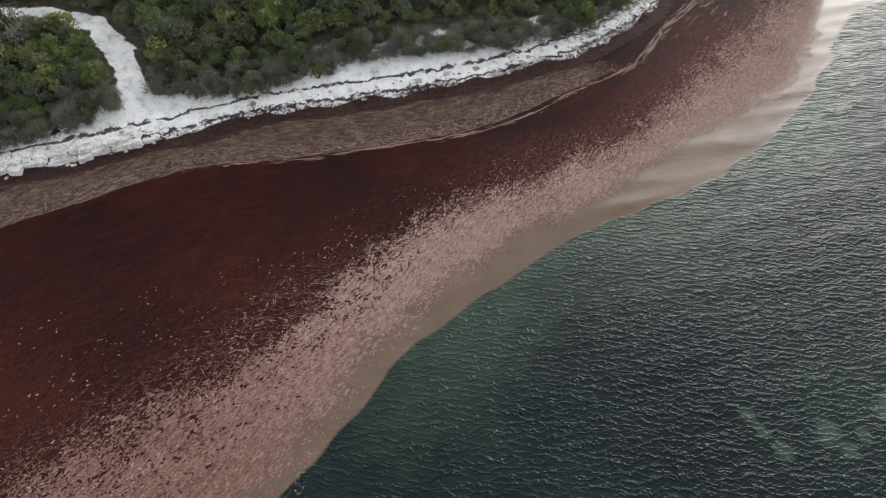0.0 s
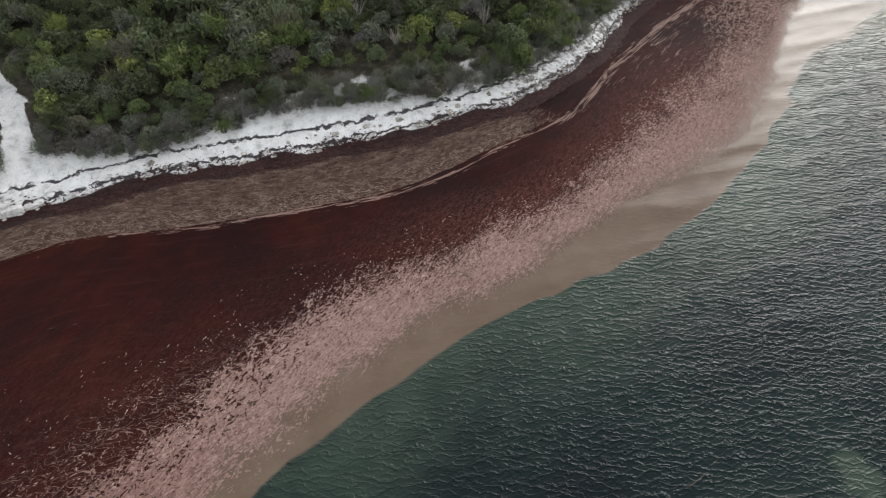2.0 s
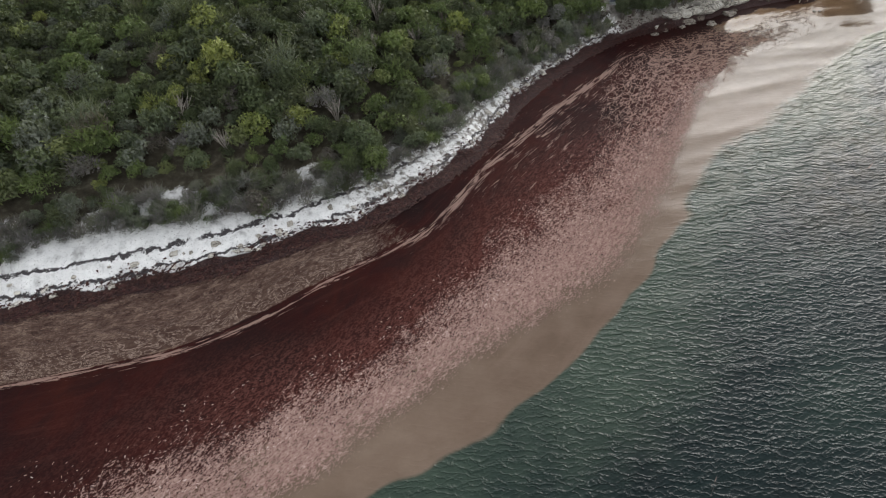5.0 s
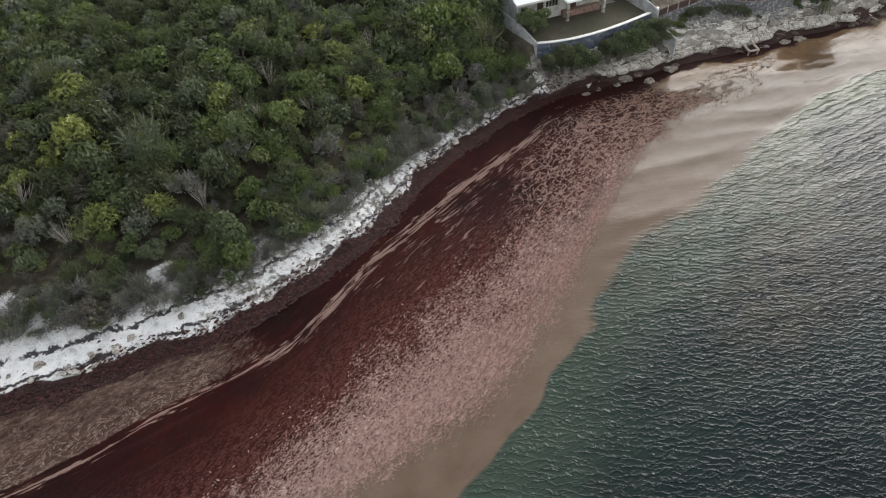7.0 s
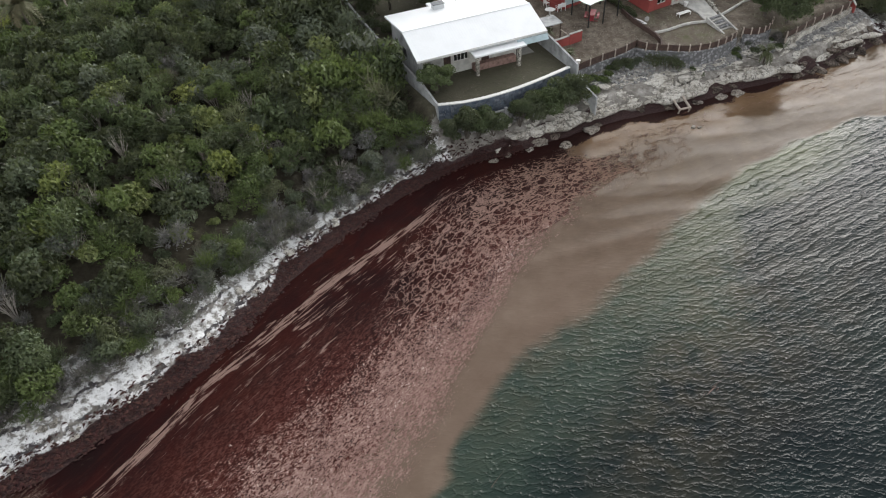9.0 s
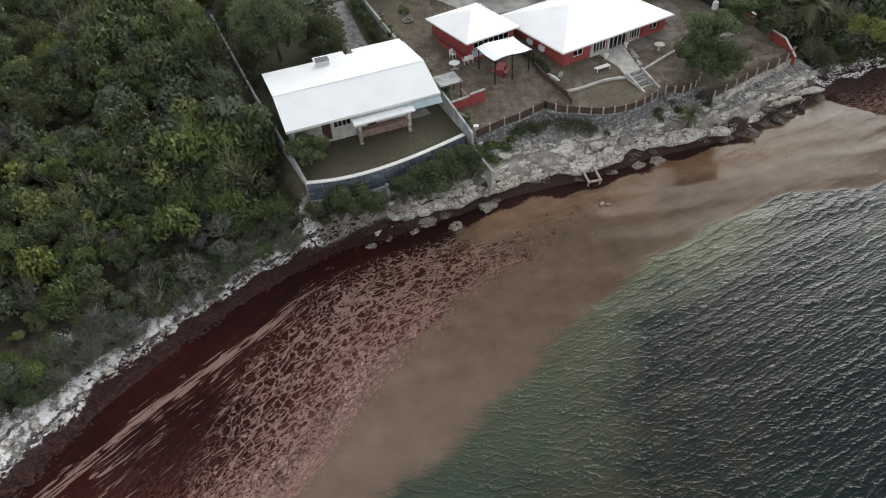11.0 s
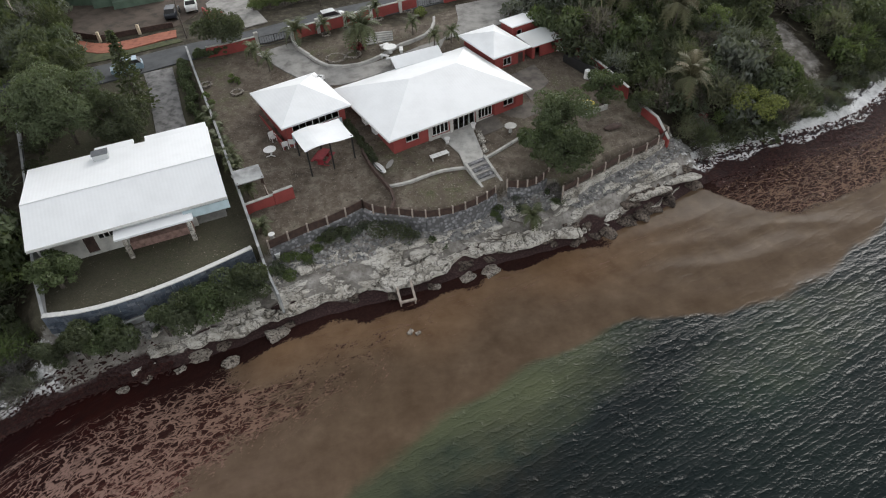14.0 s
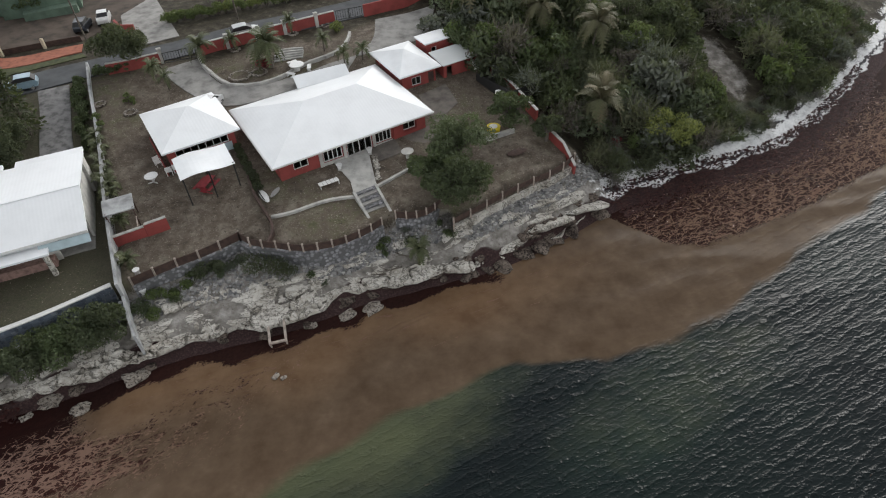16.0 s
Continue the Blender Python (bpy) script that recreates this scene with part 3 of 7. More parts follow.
def turbid_layer(u, v):
    x, y = xy(u, v)
    e = brown_end(u) + 0.5 * waver(x, y, 0.7, 6.0)
    wide = 0.6 + 3.0 * smooth(62, 84, u) * (1 - 0.65 * smooth(100, 122, u))
    return smooth(e + wide, e - wide, v)


def wash_layer(u, v):
    return smooth(tan_end(u) + 0.3, tan_end(u) - 0.8, v) * smooth(62, 34, u)


def pale_layer(u, v):
    x, y = xy(u, v)
    g = 0.5 * smooth(8, 3, np.hypot((u - 117) / 2.4, (v + 47) * 1.3)) + 0.35 * smooth(7, 2, np.hypot((u - 140) / 3.0, v + 40))
    for a, b, r in ((25.0, 19.2, 0.9), (25.9, 17.9, 0.7), (27.4, 18.9, 0.6), (30.4, 20.5, 1.4), (31.5, 18.6, 1.1), (20.3, 20.8, 0.6), (20.9, 19.3, 0.5), (21.7, 18.0, 0.6), (34, 24.8, 1.5)):
        g = np.maximum(g, 0.85 * smooth(1.25, 0.6, np.hypot(x - a, (y - b) * 0.8) / r + 0.35 * waver(x, y, 2.0, a)))
    return np.maximum(g, 0.72 * smooth(-8, 18, u) * smooth(145, 118, u) * smooth(brown_end(u) + 15 - 8 * smooth(95, 115, u), brown_end(u), v + 2.5 * waver(x, y, 0.3, 3.0) * smooth(70, 100, u)) + 0.16 * waver(x, y, 0.22, 8.0))


def silt_layer(u, v):
    """Brown silt that drifts out over the clear water."""
    x, y = xy(u, v)
    a = smooth(9, 3, np.hypot((u - 97) * 0.4 + 0.5 * (v + 34), (v + 36) * 0.75) + 2.0 * waver(x, y, 0.3, 2.0))
    b = 0.8 * smooth(6, 1, v - brown_end(u) + 2.0 * waver(x, y, 0.25, 5.0)) * smooth(62, 84, u) * smooth(112, 98, u)
    return np.maximum(a, b)


def rusty_layer(u, v):
    x, y = xy(u, v)
    return 0.75 * smooth(100, 106, u) * smooth(150, 128, u) * smooth(toe(u) + 9, toe(u) + 3, v + 1.2 * waver(x, y, 0.4, 2.0))


def waves(u, v):
    x, y = xy(u, v)
    cover = np.maximum(np.clip(weed_layer(u, v), 0, 1), froth_layer(u, v))
    free = (1 - 0.85 * cover) * (0.75 + 0.25 * smooth(-1, 4, v - brown_end(u))) * smooth(-0.5, 5, v - toe(u))
    z = 0.0
    for lam, amp, deg, s in ((5.3, 0.13, 104, 0.3), (3.4, 0.09, 97, 1.9), (2.3, 0.05, 112, 4.2)):
        a = radians(deg)
        ph = 2 * math.pi / lam * (x * math.cos(a) + y * math.sin(a)) + s + 1.6 * waver(x, y, 0.55 / lam ** 0.5, s)
        gain = 0.25 if lam < 3 else 0.2 + (0.22 - 0.05 * smooth(104, 124, u)) * smooth(3, -1, v - brown_end(u))
        z = z + gain * amp * (1 - 2 * np.abs(np.sin(ph / 2))) * (0.7 + 0.5 * waver(x, y, 0.31, s + 1))
    return z * free


def sea_height(u, v):
    return waves(u, v) + 0.02 * waver(*xy(u, v), 1.9, 7.0) * np.clip(weed_layer(u, v), 0, 1)


sea = grid_sheet("water", spread(-40, 190, 0.38, 2500), np.concatenate([np.arange(-74, 6, 0.38), 6 + np.cumsum(0.38 * 1.35 ** np.arange(1, 25))]), sea_height, SEA,
                 {"weed": weed_layer, "froth": froth_layer, "turbid": turbid_layer, "wash": wash_layer, "pale": pale_layer, "rusty": rusty_layer,
                  "lanes": lane_layer, "net": net_layer, "murky": murky_layer, "blush": blush_layer, "silt": silt_layer, "finer": lambda u, v: 0.25 + 0.65 * smooth(8, 34, u), "off": lambda u, v: v - tan_end(u), "ruddy": lambda u, v: smooth(14, -8, u) + 0.5 * smooth(40, 80, u)})
tagged(sea, "dark green sea, brown by the shore with floating red weed", "water", kind="structure")


# ---- shrubs ----
def leaf_cloud(rng, count, size, lobes, wild=0.75, slim=0.45):
    """Leaf triangles on the outside of several lobes, as vertices."""
    w = np.array([l[3] ** 2 for l in lobes])
    pick = rng.choice(len(lobes), count, p=w / w.sum())
    lo = np.array(lobes)[pick]
    d = rng.normal(size=(count, 3))
    d[:, 2] = np.abs(d[:, 2]) * 0.9 - 0.25
    d /= np.linalg.norm(d, axis=1)[:, None]
    r = lo[:, 3] * (0.66 + 0.42 * rng.random(count) ** 0.7)
    c = lo[:, :3] + d * r[:, None] * np.array([1, 1, 0.85])
    n = d + rng.normal(size=(count, 3)) * wild
    n /= np.linalg.norm(n, axis=1)[:, None]
    t1 = np.cross(n, rng.normal(size=(count, 3)))
    t1 /= np.linalg.norm(t1, axis=1)[:, None]
    t2 = np.cross(n, t1)
    s = size * (0.6 + 0.8 * rng.random(count))[:, None]
    v = np.stack([c - t1 * s, c + t1 * s * 0.6 + t2 * s * slim, c + t1 * s * 0.9 - t2 * s * slim * 0.8], 1)
    return v.reshape(-1, 3)


def twig_cloud(rng, count, size, lobes):
    """Long thin upright slivers: leafless, twiggy growth."""
    pick = rng.choice(len(lobes), count)
    lo = np.array(lobes)[pick]
    d = rng.normal(size=(count, 3))
    d[:, 2] = np.abs(d[:, 2]) + 0.5
    d /= np.linalg.norm(d, axis=1)[:, None]
    c = lo[:, :3] + d * (lo[:, 3] * (0.3 + 0.75 * rng.random(count)))[:, None]
    side = np.cross(d, rng.normal(size=(count, 3)))
    side /= np.linalg.norm(side, axis=1)[:, None]
    s = size * (0.6 + 0.8 * rng.random(count))[:, None]
    d = d + rng.normal(size=(count, 3)) * 0.45
    v = np.stack([c - side * s * 0.1, c + d * s * 1.6, c + side * s * 0.1], 1)
    return v.reshape(-1, 3)


def leaf_mesh(name, v, mat, tint=None, k=3):
    """Separate small faces of k corners."""
    me = bpy.data.meshes.new(name)
    n = len(v) // k
    me.vertices.add(len(v))
    me.vertices.foreach_set("co", np.ascontiguousarray(v, dtype=np.float32).ravel())
    me.loops.add(len(v))
    me.loops.foreach_set("vertex_index", np.arange(len(v)))
    me.polygons.add(n)
    me.polygons.foreach_set("loop_start", np.arange(0, len(v), k))
    me.polygons.foreach_set("loop_total", np.full(n, k))
    me.update()
    a = me.attributes.new("tint", "FLOAT", "POINT")
    a.data.foreach_set("value", (np.zeros(len(v)) if tint is None else np.broadcast_to(tint, len(v))).astype(np.float32))
    me.materials.append(mat)
    return me


def stem_mesh(name, limbs, mat):
    """Tapered limbs: (x0,y0,z0,r0, x1,y1,z1,r1)."""
    verts, faces = [], []
    for x0, y0, z0, r0, x1, y1, z1, r1 in limbs:
        a, b = Vector((x0, y0, z0)), Vector((x1, y1, z1))
        q = (b - a).to_track_quat("Z", "Y")
        k = len(verts)
        for c, r in ((a, r0), (b, r1)):
            for i in range(5):
                verts.append(c + q @ Vector((r * math.cos(i * 1.2566), r * math.sin(i * 1.2566), 0)))
        faces += [(k + i, k + (i + 1) % 5, k + 5 + (i + 1) % 5, k + 5 + i) for i in range(5)] + [tuple(range(k + 5, k + 10))]
    me = bpy.data.meshes.new(name)
    me.from_pydata([tuple(v) for v in verts], [], faces)
    me.materials.append(mat)
    return me


def lobes_of(rng, r, h, n):
    out = []
    for i in range(n):
        a, q = rng.random() * 6.283, rng.random() ** 0.5 * r * 0.62
        out.append((q * math.cos(a), q * math.sin(a), h * (0.35 + 0.5 * rng.random() - 0.15 * q / r), r * (0.24 + 0.3 * rng.random() ** 1.5)))
    return out


def shrub_limbs(rng, lobes):
    return [(0.05 * l[0], 0.05 * l[1], -0.3, 0.05, l[0], l[1], l[2] + l[3] * 0.55, 0.012) for l in lobes]


rng = np.random.default_rng(5)
SHRUBS = []
for k in range(10):
    lb = lobes_of(rng, 1.0, 1.25, 10 + k % 5)
    SHRUBS.append((leaf_mesh("crown", leaf_cloud(rng, 1500, 0.095, lb) if k % 3 else np.concatenate([leaf_cloud(rng, 700, 0.08, lb, 0.9), twig_cloud(rng, 600, 0.17, lb)]), LEAF_MIXED), stem_mesh("shrub", shrub_limbs(rng, lb), BARK), lb))


def veg_depth(u, v):
    return veg(u) - v


def free_of_plots(u, v):
    return in_plot(u, v) < 0.3 and not (89 < u < 151 and v > -72)


def wild_spot(u, v):
    if path_near(u, v) < 2.3 or not free_of_plots(u, v):
        return False
    x, y = xy(u, v)
    if math.hypot((x - 112) * 0.6, y - 151) < 3.2:
        return False
    if math.hypot((x - 124.6) / 3.6, (y - 138.5) / 8.5) < 1:
        return False
    if 8 < u < 76 and veg_depth(u, v) < 4.2 and float(waver(x, y, 0.55, 3.0)) > 0.1:
        return False
    if y < 140 and abs((x - 49.2) + (y - 104.2) * 0.438) < 2.2 and y > 100:
        return False
    return veg_depth(u, v) > -0.7 + 0.8 * float(waver(x, y, 0.8, 2.0))


def scatter():
    spots = []
    pitch = 1.7
    for i in range(int(246 / pitch)):
        for j in range(int(66 / pitch)):
            u = -45 + i * pitch + rng.uniform(-0.7, 0.7)
            w = j * pitch + rng.uniform(-0.7, 0.7)
            v = float(veg(u)) - w
            if u > 100 and w > 60 or not wild_spot(u, v):
                continue
            if 100 < u < 152 and w > 28:
                continue
            spots.append((u, v, w))
    return spots


spots = scatter()
near, rest = [], []
for u, v, w in spots:
    (near if w < 4.6 and -25 < u < 100 and len(near) < 290 else rest).append((u, v, w))


def shrub_size(u, v, w):
    x, y = xy(u, v)
    s = 1.05 + 0.45 * smooth(0, 12, w) + 0.3 * float(waver(x, y, 0.21, 4.0))
    if u > 100 or (u > 78 and w > 2):
        s *= 1.35
    return s * rng.uniform(0.55, 1.5)


for u, v, w in near:
    x, y = xy(u, v)
    crown, stem, _ = SHRUBS[rng.integers(10)]
    s = shrub_size(u, v, w)
    ob = new("shrub", stem)
    ob.matrix_world = pose(x, y, float(land(u, v)), rng.uniform(-6, 6), rng.uniform(-6, 6), rng.uniform(0, 360)) @ Matrix.Diagonal((s, s, s * rng.uniform(0.8, 1.25), 1))
    c = new("crown", crown)
    c.parent = ob
    tagged(ob, "low coastal shrub with small dull green leaves", "shrub", "shrubs along the beach")

chunks, tints = [], []
for u, v, w in rest:
    x, y = xy(u, v)
    lb = SHRUBS[rng.integers(10)][2]
    s = shrub_size(u, v, w)
    far = w > 30 or u > 150
    a = rng.uniform(0, 6.283)
    ca, sa = math.cos(a), math.sin(a)
    patch = (0.08 if u > 140 else 0.46 if w < 15 else 0.2) + 0.24 * float(waver(x, y, 0.16, 1.0)) + rng.normal() * (0.14 if u > 140 else 0.3)
    if u > 140 and rng.random() < 0.3:
        patch = rng.choice([0.42, 0.72, 0.76, 0.8, 0.55])
    tone = rng.uniform(0.93, 1.0) if u < 100 and rng.random() < (0.07 if w < 20 else 0.03) else min(max(patch, 0.01), 0.92)
    if tone > 0.7 and tone < 0.9 or rng.random() < 0.18:
        q = np.concatenate([leaf_cloud(rng, 340, 0.085, lb, 0.9), twig_cloud(rng, 380, 0.17, lb)])
    else:
        q = leaf_cloud(rng, 520 if far else 760, 0.12 if far else 0.115, lb, 0.8, 0.5)
    q = np.stack([q[:, 0] * ca - q[:, 1] * sa, q[:, 0] * sa + q[:, 1] * ca, q[:, 2] * rng.uniform(0.8, 1.35)], 1) * s
    chunks.append(q + np.array([x, y, float(land(u, v))]))
    tints.append(np.full(len(q), tone))
thicket = new("thicket", leaf_mesh("thicket", np.concatenate(chunks), LEAF, np.concatenate(tints)))
tagged(thicket, "dense coastal scrub in dull mixed greens on the slope", "scrub", kind="stuff")

# grey twiggy growth along the edge of the sand
chunks, tints = [], []
for k in range(900):
    u = rng.uniform(-34, 92) if k < 780 else rng.uniform(150, 195)
    v = float(veg(u)) - rng.uniform(-1.1, 2.6)
    if path_near(u, v) < 1.9 or not free_of_plots(u, v):
        continue
    x, y = xy(u, v)
    lb = SHRUBS[rng.integers(10)][2]
    s = rng.uniform(0.45, 1.25)
    q = np.concatenate([twig_cloud(rng, 260, 0.24, lb), leaf_cloud(rng, 130, 0.09, lb, 0.9)]) * s
    chunks.append(q + np.array([x, y, float(land(u, v)) - 0.1]))
    tints.append(np.full(len(q), rng.uniform(0.78, 0.88) if rng.random() < 0.7 else rng.uniform(0.38, 0.6)))
edge_scrub = new("edge_scrub", leaf_mesh("edge_scrub", np.concatenate(chunks), LEAF, np.concatenate(tints)))
tagged(edge_scrub, "grey twiggy low growth along the edge of the sand", "scrub", kind="stuff")


# ---- more materials ----
def corrugated(name, col, pitch=0.3):
    """Painted sheet roof: ribs run down the slope, grime in patches."""
    m, t, p = material(name, 0.45)
    tc = t.nodes.new("ShaderNodeTexCoord")
    sep = t.nodes.new("ShaderNodeSeparateXYZ")
    wire(t, tc.outputs["Object"], sep.inputs[0])
    rib = calc(t, "SINE", calc(t, "MULTIPLY", sep.outputs[0], 6.283 / pitch))
    c = coords(t)
    dirt = noisy(t, c, 0.35, 6, 0.65)
    fine = noisy(t, c, 5, 4)
    base = ramp(t, dirt, (0.3, tuple(v * 0.93 for v in col)), (0.55, col), (0.8, tuple(min(v * 1.03, 0.88) for v in col)))
    base = mix(t, calc(t, "MULTIPLY", fine, 0.12), base, (0.5, 0.49, 0.47))
    wire(t, base, p.inputs["Base Color"])
    relief(t, p, rib, 0.12, 0.01)
    return m


def glassy():
    m, t, p = material("window_glass", 0.03)
    p.inputs["Base Color"].default_value = (0.75, 0.8, 0.8, 1)
    p.inputs["Transmission Weight"].default_value = 1.0
    p.inputs["IOR"].default_value = 1.3
    return m


def masonry(name, col, joint, size):
    """Rough coursed stone on a wall face."""
    m, t, p = material(name, 0.9)
    c = coords(t)
    vo = t.nodes.new("ShaderNodeTexVoronoi")
    vo.inputs["Scale"].default_value = size
    wire(t, c, vo.inputs["Vector"])
    sp = t.nodes.new("ShaderNodeSeparateColor")
    wire(t, vo.outputs["Color"], sp.inputs[0])
    base = ramp(t, sp.outputs[0], (0.0, tuple(v * 0.55 for v in col)), (0.5, col), (1.0, tuple(min(1, v * 1.5) for v in col)))
    base = mix(t, step(t, vo.outputs["Distance"], 0.35, 0.6), base, joint)
    base = mix(t, calc(t, "MULTIPLY", noisy(t, c, 2.0, 5), 0.5), base, tuple(v * 0.6 for v in col))
    wire(t, base, p.inputs["Base Color"])
    relief(t, p, vo.outputs["Distance"], 0.6, -0.05)
    return m


def by_object(name, cols, rough=0.9, scale=3.0, dark=0.55):
    """A stain that differs from piece to piece."""
    m, t, p = material(name, rough, 0, 0.3)
    info = t.nodes.new("ShaderNodeObjectInfo")
    geo = t.nodes.new("ShaderNodeNewGeometry")
    pick = calc(t, "FRACT", calc(t, "ADD", info.outputs["Random"], geo.outputs["Random Per Island"]))
    base = ramp(t, pick, *[(i / (len(cols) - 1), c) for i, c in enumerate(cols)])
    c = coords(t)
    n = noisy(t, c, scale, 6, 0.65)
    base = mix(t, step(t, n, 0.48, 0.72), base, tuple(v * dark for v in cols[0]))
    wire(t, base, p.inputs["Base Color"])
    relief(t, p, noisy(t, c, scale * 4, 5, 0.6), 0.6, 0.06)
    return m


SHEET = corrugated("white_sheet_roof", (0.82, 0.84, 0.85))
SHEET_PLAIN = plain("white_membrane_roof", (0.82, 0.84, 0.85), 0.5, 0.05, 0.4, 0, 0.06)
GREY_SHEET = corrugated("grey_sheet_roof", (0.5, 0.52, 0.52), 0.25)
GLASS = glassy()
FRAME = plain("white_frame_paint", (0.62, 0.62, 0.6), 0.5, 0.08, 4)
CONCRETE = plain("worn_concrete", (0.33, 0.32, 0.3), 0.9, 0.25, 0.8)
PALE_CONCRETE = plain("pale_concrete", (0.48, 0.47, 0.44), 0.9, 0.2, 1.2)
ASPHALT = plain("asphalt", (0.085, 0.09, 0.095), 0.9, 0.2, 0.6)
DARKWOOD = plain("dark_stained_wood", (0.075, 0.045, 0.035), 0.8, 0.25, 2.5)
POSTWOOD = plain("weathered_post", (0.4, 0.34, 0.29), 0.85, 0.2, 3)
BLACK = plain("black_paint", (0.02, 0.02, 0.02), 0.6, 0.2, 3)
STONE_BLUE = by_object("blue_grey_stone", [(0.07, 0.09, 0.12), (0.14, 0.165, 0.2), (0.09, 0.105, 0.13), (0.2, 0.22, 0.25)], 0.9, 2.0)
WALLPAINT = plain("stained_white_wall", (0.42, 0.43, 0.43), 0.9, 0.28, 0.7)
BLUEPAINT = plain("pale_blue_board", (0.42, 0.52, 0.55), 0.7, 0.1, 1)
WHITE = plain("white_plastic", (0.78, 0.78, 0.76), 0.45, 0.06, 5)
DULLRED = plain("dull_red_paint", (0.28, 0.03, 0.04), 0.6, 0.15, 3)
BRICKRED = plain("red_clay_paving", (0.36, 0.13, 0.08), 0.9, 0.2, 1.5)
YELLOW = plain("yellow_plastic", (0.7, 0.55, 0.03), 0.5, 0.06, 5)
GREENWALL = plain("pale_green_wall", (0.13, 0.19, 0.14), 0.85, 0.18, 0.8)


def stone_material(name, pale, mid, grime, cracks=0.9, pits=0.0):
    """Weathered rock: cloudy tone, dark grime in the hollows, thin cracks and pits."""
    m, t, p = material(name, 0.92, 0, 0.25)
    c = coords(t)
    big, fine = noisy(t, c, 0.55, 6, 0.62), noisy(t, c, 4.5, 6, 0.7)
    base = ramp(t, calc(t, "MULTIPLY_ADD", fine, 0.45, calc(t, "MULTIPLY", big, 0.6)), (0.36, grime), (0.47, mid), (0.6, pale), (0.75, tuple(min(0.8, v * 1.15) for v in pale)))
    wob = noisy(t, c, 0.7, 4, 0.6, 0.5)
    seam = step(t, calc(t, "ABSOLUTE", calc(t, "SUBTRACT", wob, 0.5)), 0.022, 0.004)
    seam2 = step(t, calc(t, "ABSOLUTE", calc(t, "SUBTRACT", noisy(t, coords(t, (0.4, 1, 1), radians(-ANG + 18)), 1.9, 4, 0.6, 0.8), 0.47)), 0.02, 0.004)
    base = mix(t, calc(t, "MULTIPLY", calc(t, "MAXIMUM", seam, seam2), cracks), base, tuple(v * 0.35 for v in grime))
    if pits:
        base = mix(t, calc(t, "MULTIPLY", step(t, noisy(t, c, 6.0, 3, 0.5), 0.54, 0.62), pits), base, tuple(v * 0.4 for v in grime))
    wire(t, base, p.inputs["Base Color"])
    relief(t, p, calc(t, "SUBTRACT", fine, calc(t, "MULTIPLY", seam, 0.5)), 0.5, 0.08)
    return m


LIMESTONE = stone_material("limestone", (0.56, 0.535, 0.485), (0.36, 0.335, 0.29), (0.10, 0.086, 0.07), 0.75)
PITTED_ROCK = stone_material("pitted_rock", (0.34, 0.31, 0.27), (0.22, 0.19, 0.16), (0.07, 0.055, 0.045), 0.6, 0.9)
WETROCK = stone_material("wet_rock", (0.17, 0.14, 0.115), (0.085, 0.066, 0.054), (0.028, 0.02, 0.017), 0.7, 0.9)
DRYMUD = plain("bare_earth", (0.095, 0.072, 0.055), 0.95, 0.3, 0.7)
DRIVE = plain("patched_drive", (0.235, 0.23, 0.225), 0.95, 0.4, 1.3)
TURF = plain("rough_turf", (0.075, 0.085, 0.035), 0.95, 0.35, 1.2)
DULLPAVE = plain("dull_brown_concrete", (0.17, 0.15, 0.13), 0.95, 0.25, 0.9)
RUBBLE = masonry("stone_paving", (0.26, 0.26, 0.27), (0.1, 0.1, 0.1), 3.0)


# ---- solids ----
def gz(x, y):
    return float(land(*uv(x, y)))


def solids(*boxes):
    v, f = [], []
    for a0, b0, z0, a1, b1, z1 in boxes:
        k = len(v)
        v += [(a0, b0, z0), (a1, b0, z0), (a1, b1, z0), (a0, b1, z0), (a0, b0, z1), (a1, b0, z1), (a1, b1, z1), (a0, b1, z1)]
        f += [tuple(k + i for i in q) for q in ((3, 2, 1, 0), (4, 5, 6, 7), (0, 1, 5, 4), (1, 2, 6, 5), (2, 3, 7, 6), (3, 0, 4, 7))]
    return v, f


def bevelled(ob, width=0.02):
    """Soft edges, worked into the mesh."""
    bm = bmesh.new()
    bm.from_mesh(ob.data)
    bmesh.ops.bevel(bm, geom=bm.edges[:], offset=width, segments=2, affect="EDGES", clamp_overlap=True)
    bm.to_mesh(ob.data)
    bm.free()
    return ob


def part(name, vf, mat, parent, label="", at=None):
    ob = mesh_object(name, vf[0], vf[1], mat, parent)
    if at is not None:
        ob.matrix_basis = at
    return tagged(ob, label)


def thing(name, label, category, at, group=""):
    ob = new(name)
    ob.matrix_world = at
    return tagged(ob, label, category, group)


def slab(corners, z0, z1):
    """A plate: corners (x, y) or (x, y, z offset)."""
    n = len(corners)
    c = [(*p, 0) if len(p) == 2 else p for p in corners]
    v = [(x, y, z0 + d) for x, y, d in c] + [(x, y, z1 + d) for x, y, d in c]
    return v, [tuple(range(n))[::-1], tuple(range(n, 2 * n))] + [(i, (i + 1) % n, n + (i + 1) % n, n + i) for i in range(n)]


def tube(r0, r1, z0, z1, n=12, x=0, y=0):
    v = [(x + r * math.cos(2 * math.pi * i / n), y + r * math.sin(2 * math.pi * i / n), z) for r, z in ((r0, z0), (r1, z1)) for i in range(n)]
    return v, [tuple(range(n))[::-1], tuple(range(n, 2 * n))] + [(i, (i + 1) % n, n + (i + 1) % n, n + i) for i in range(n)]


def both(*sets):
    v, f = [], []
    for a, b in sets:
        k = len(v)
        v += a
        f += [tuple(k + i for i in q) for q in b]
    return v, f


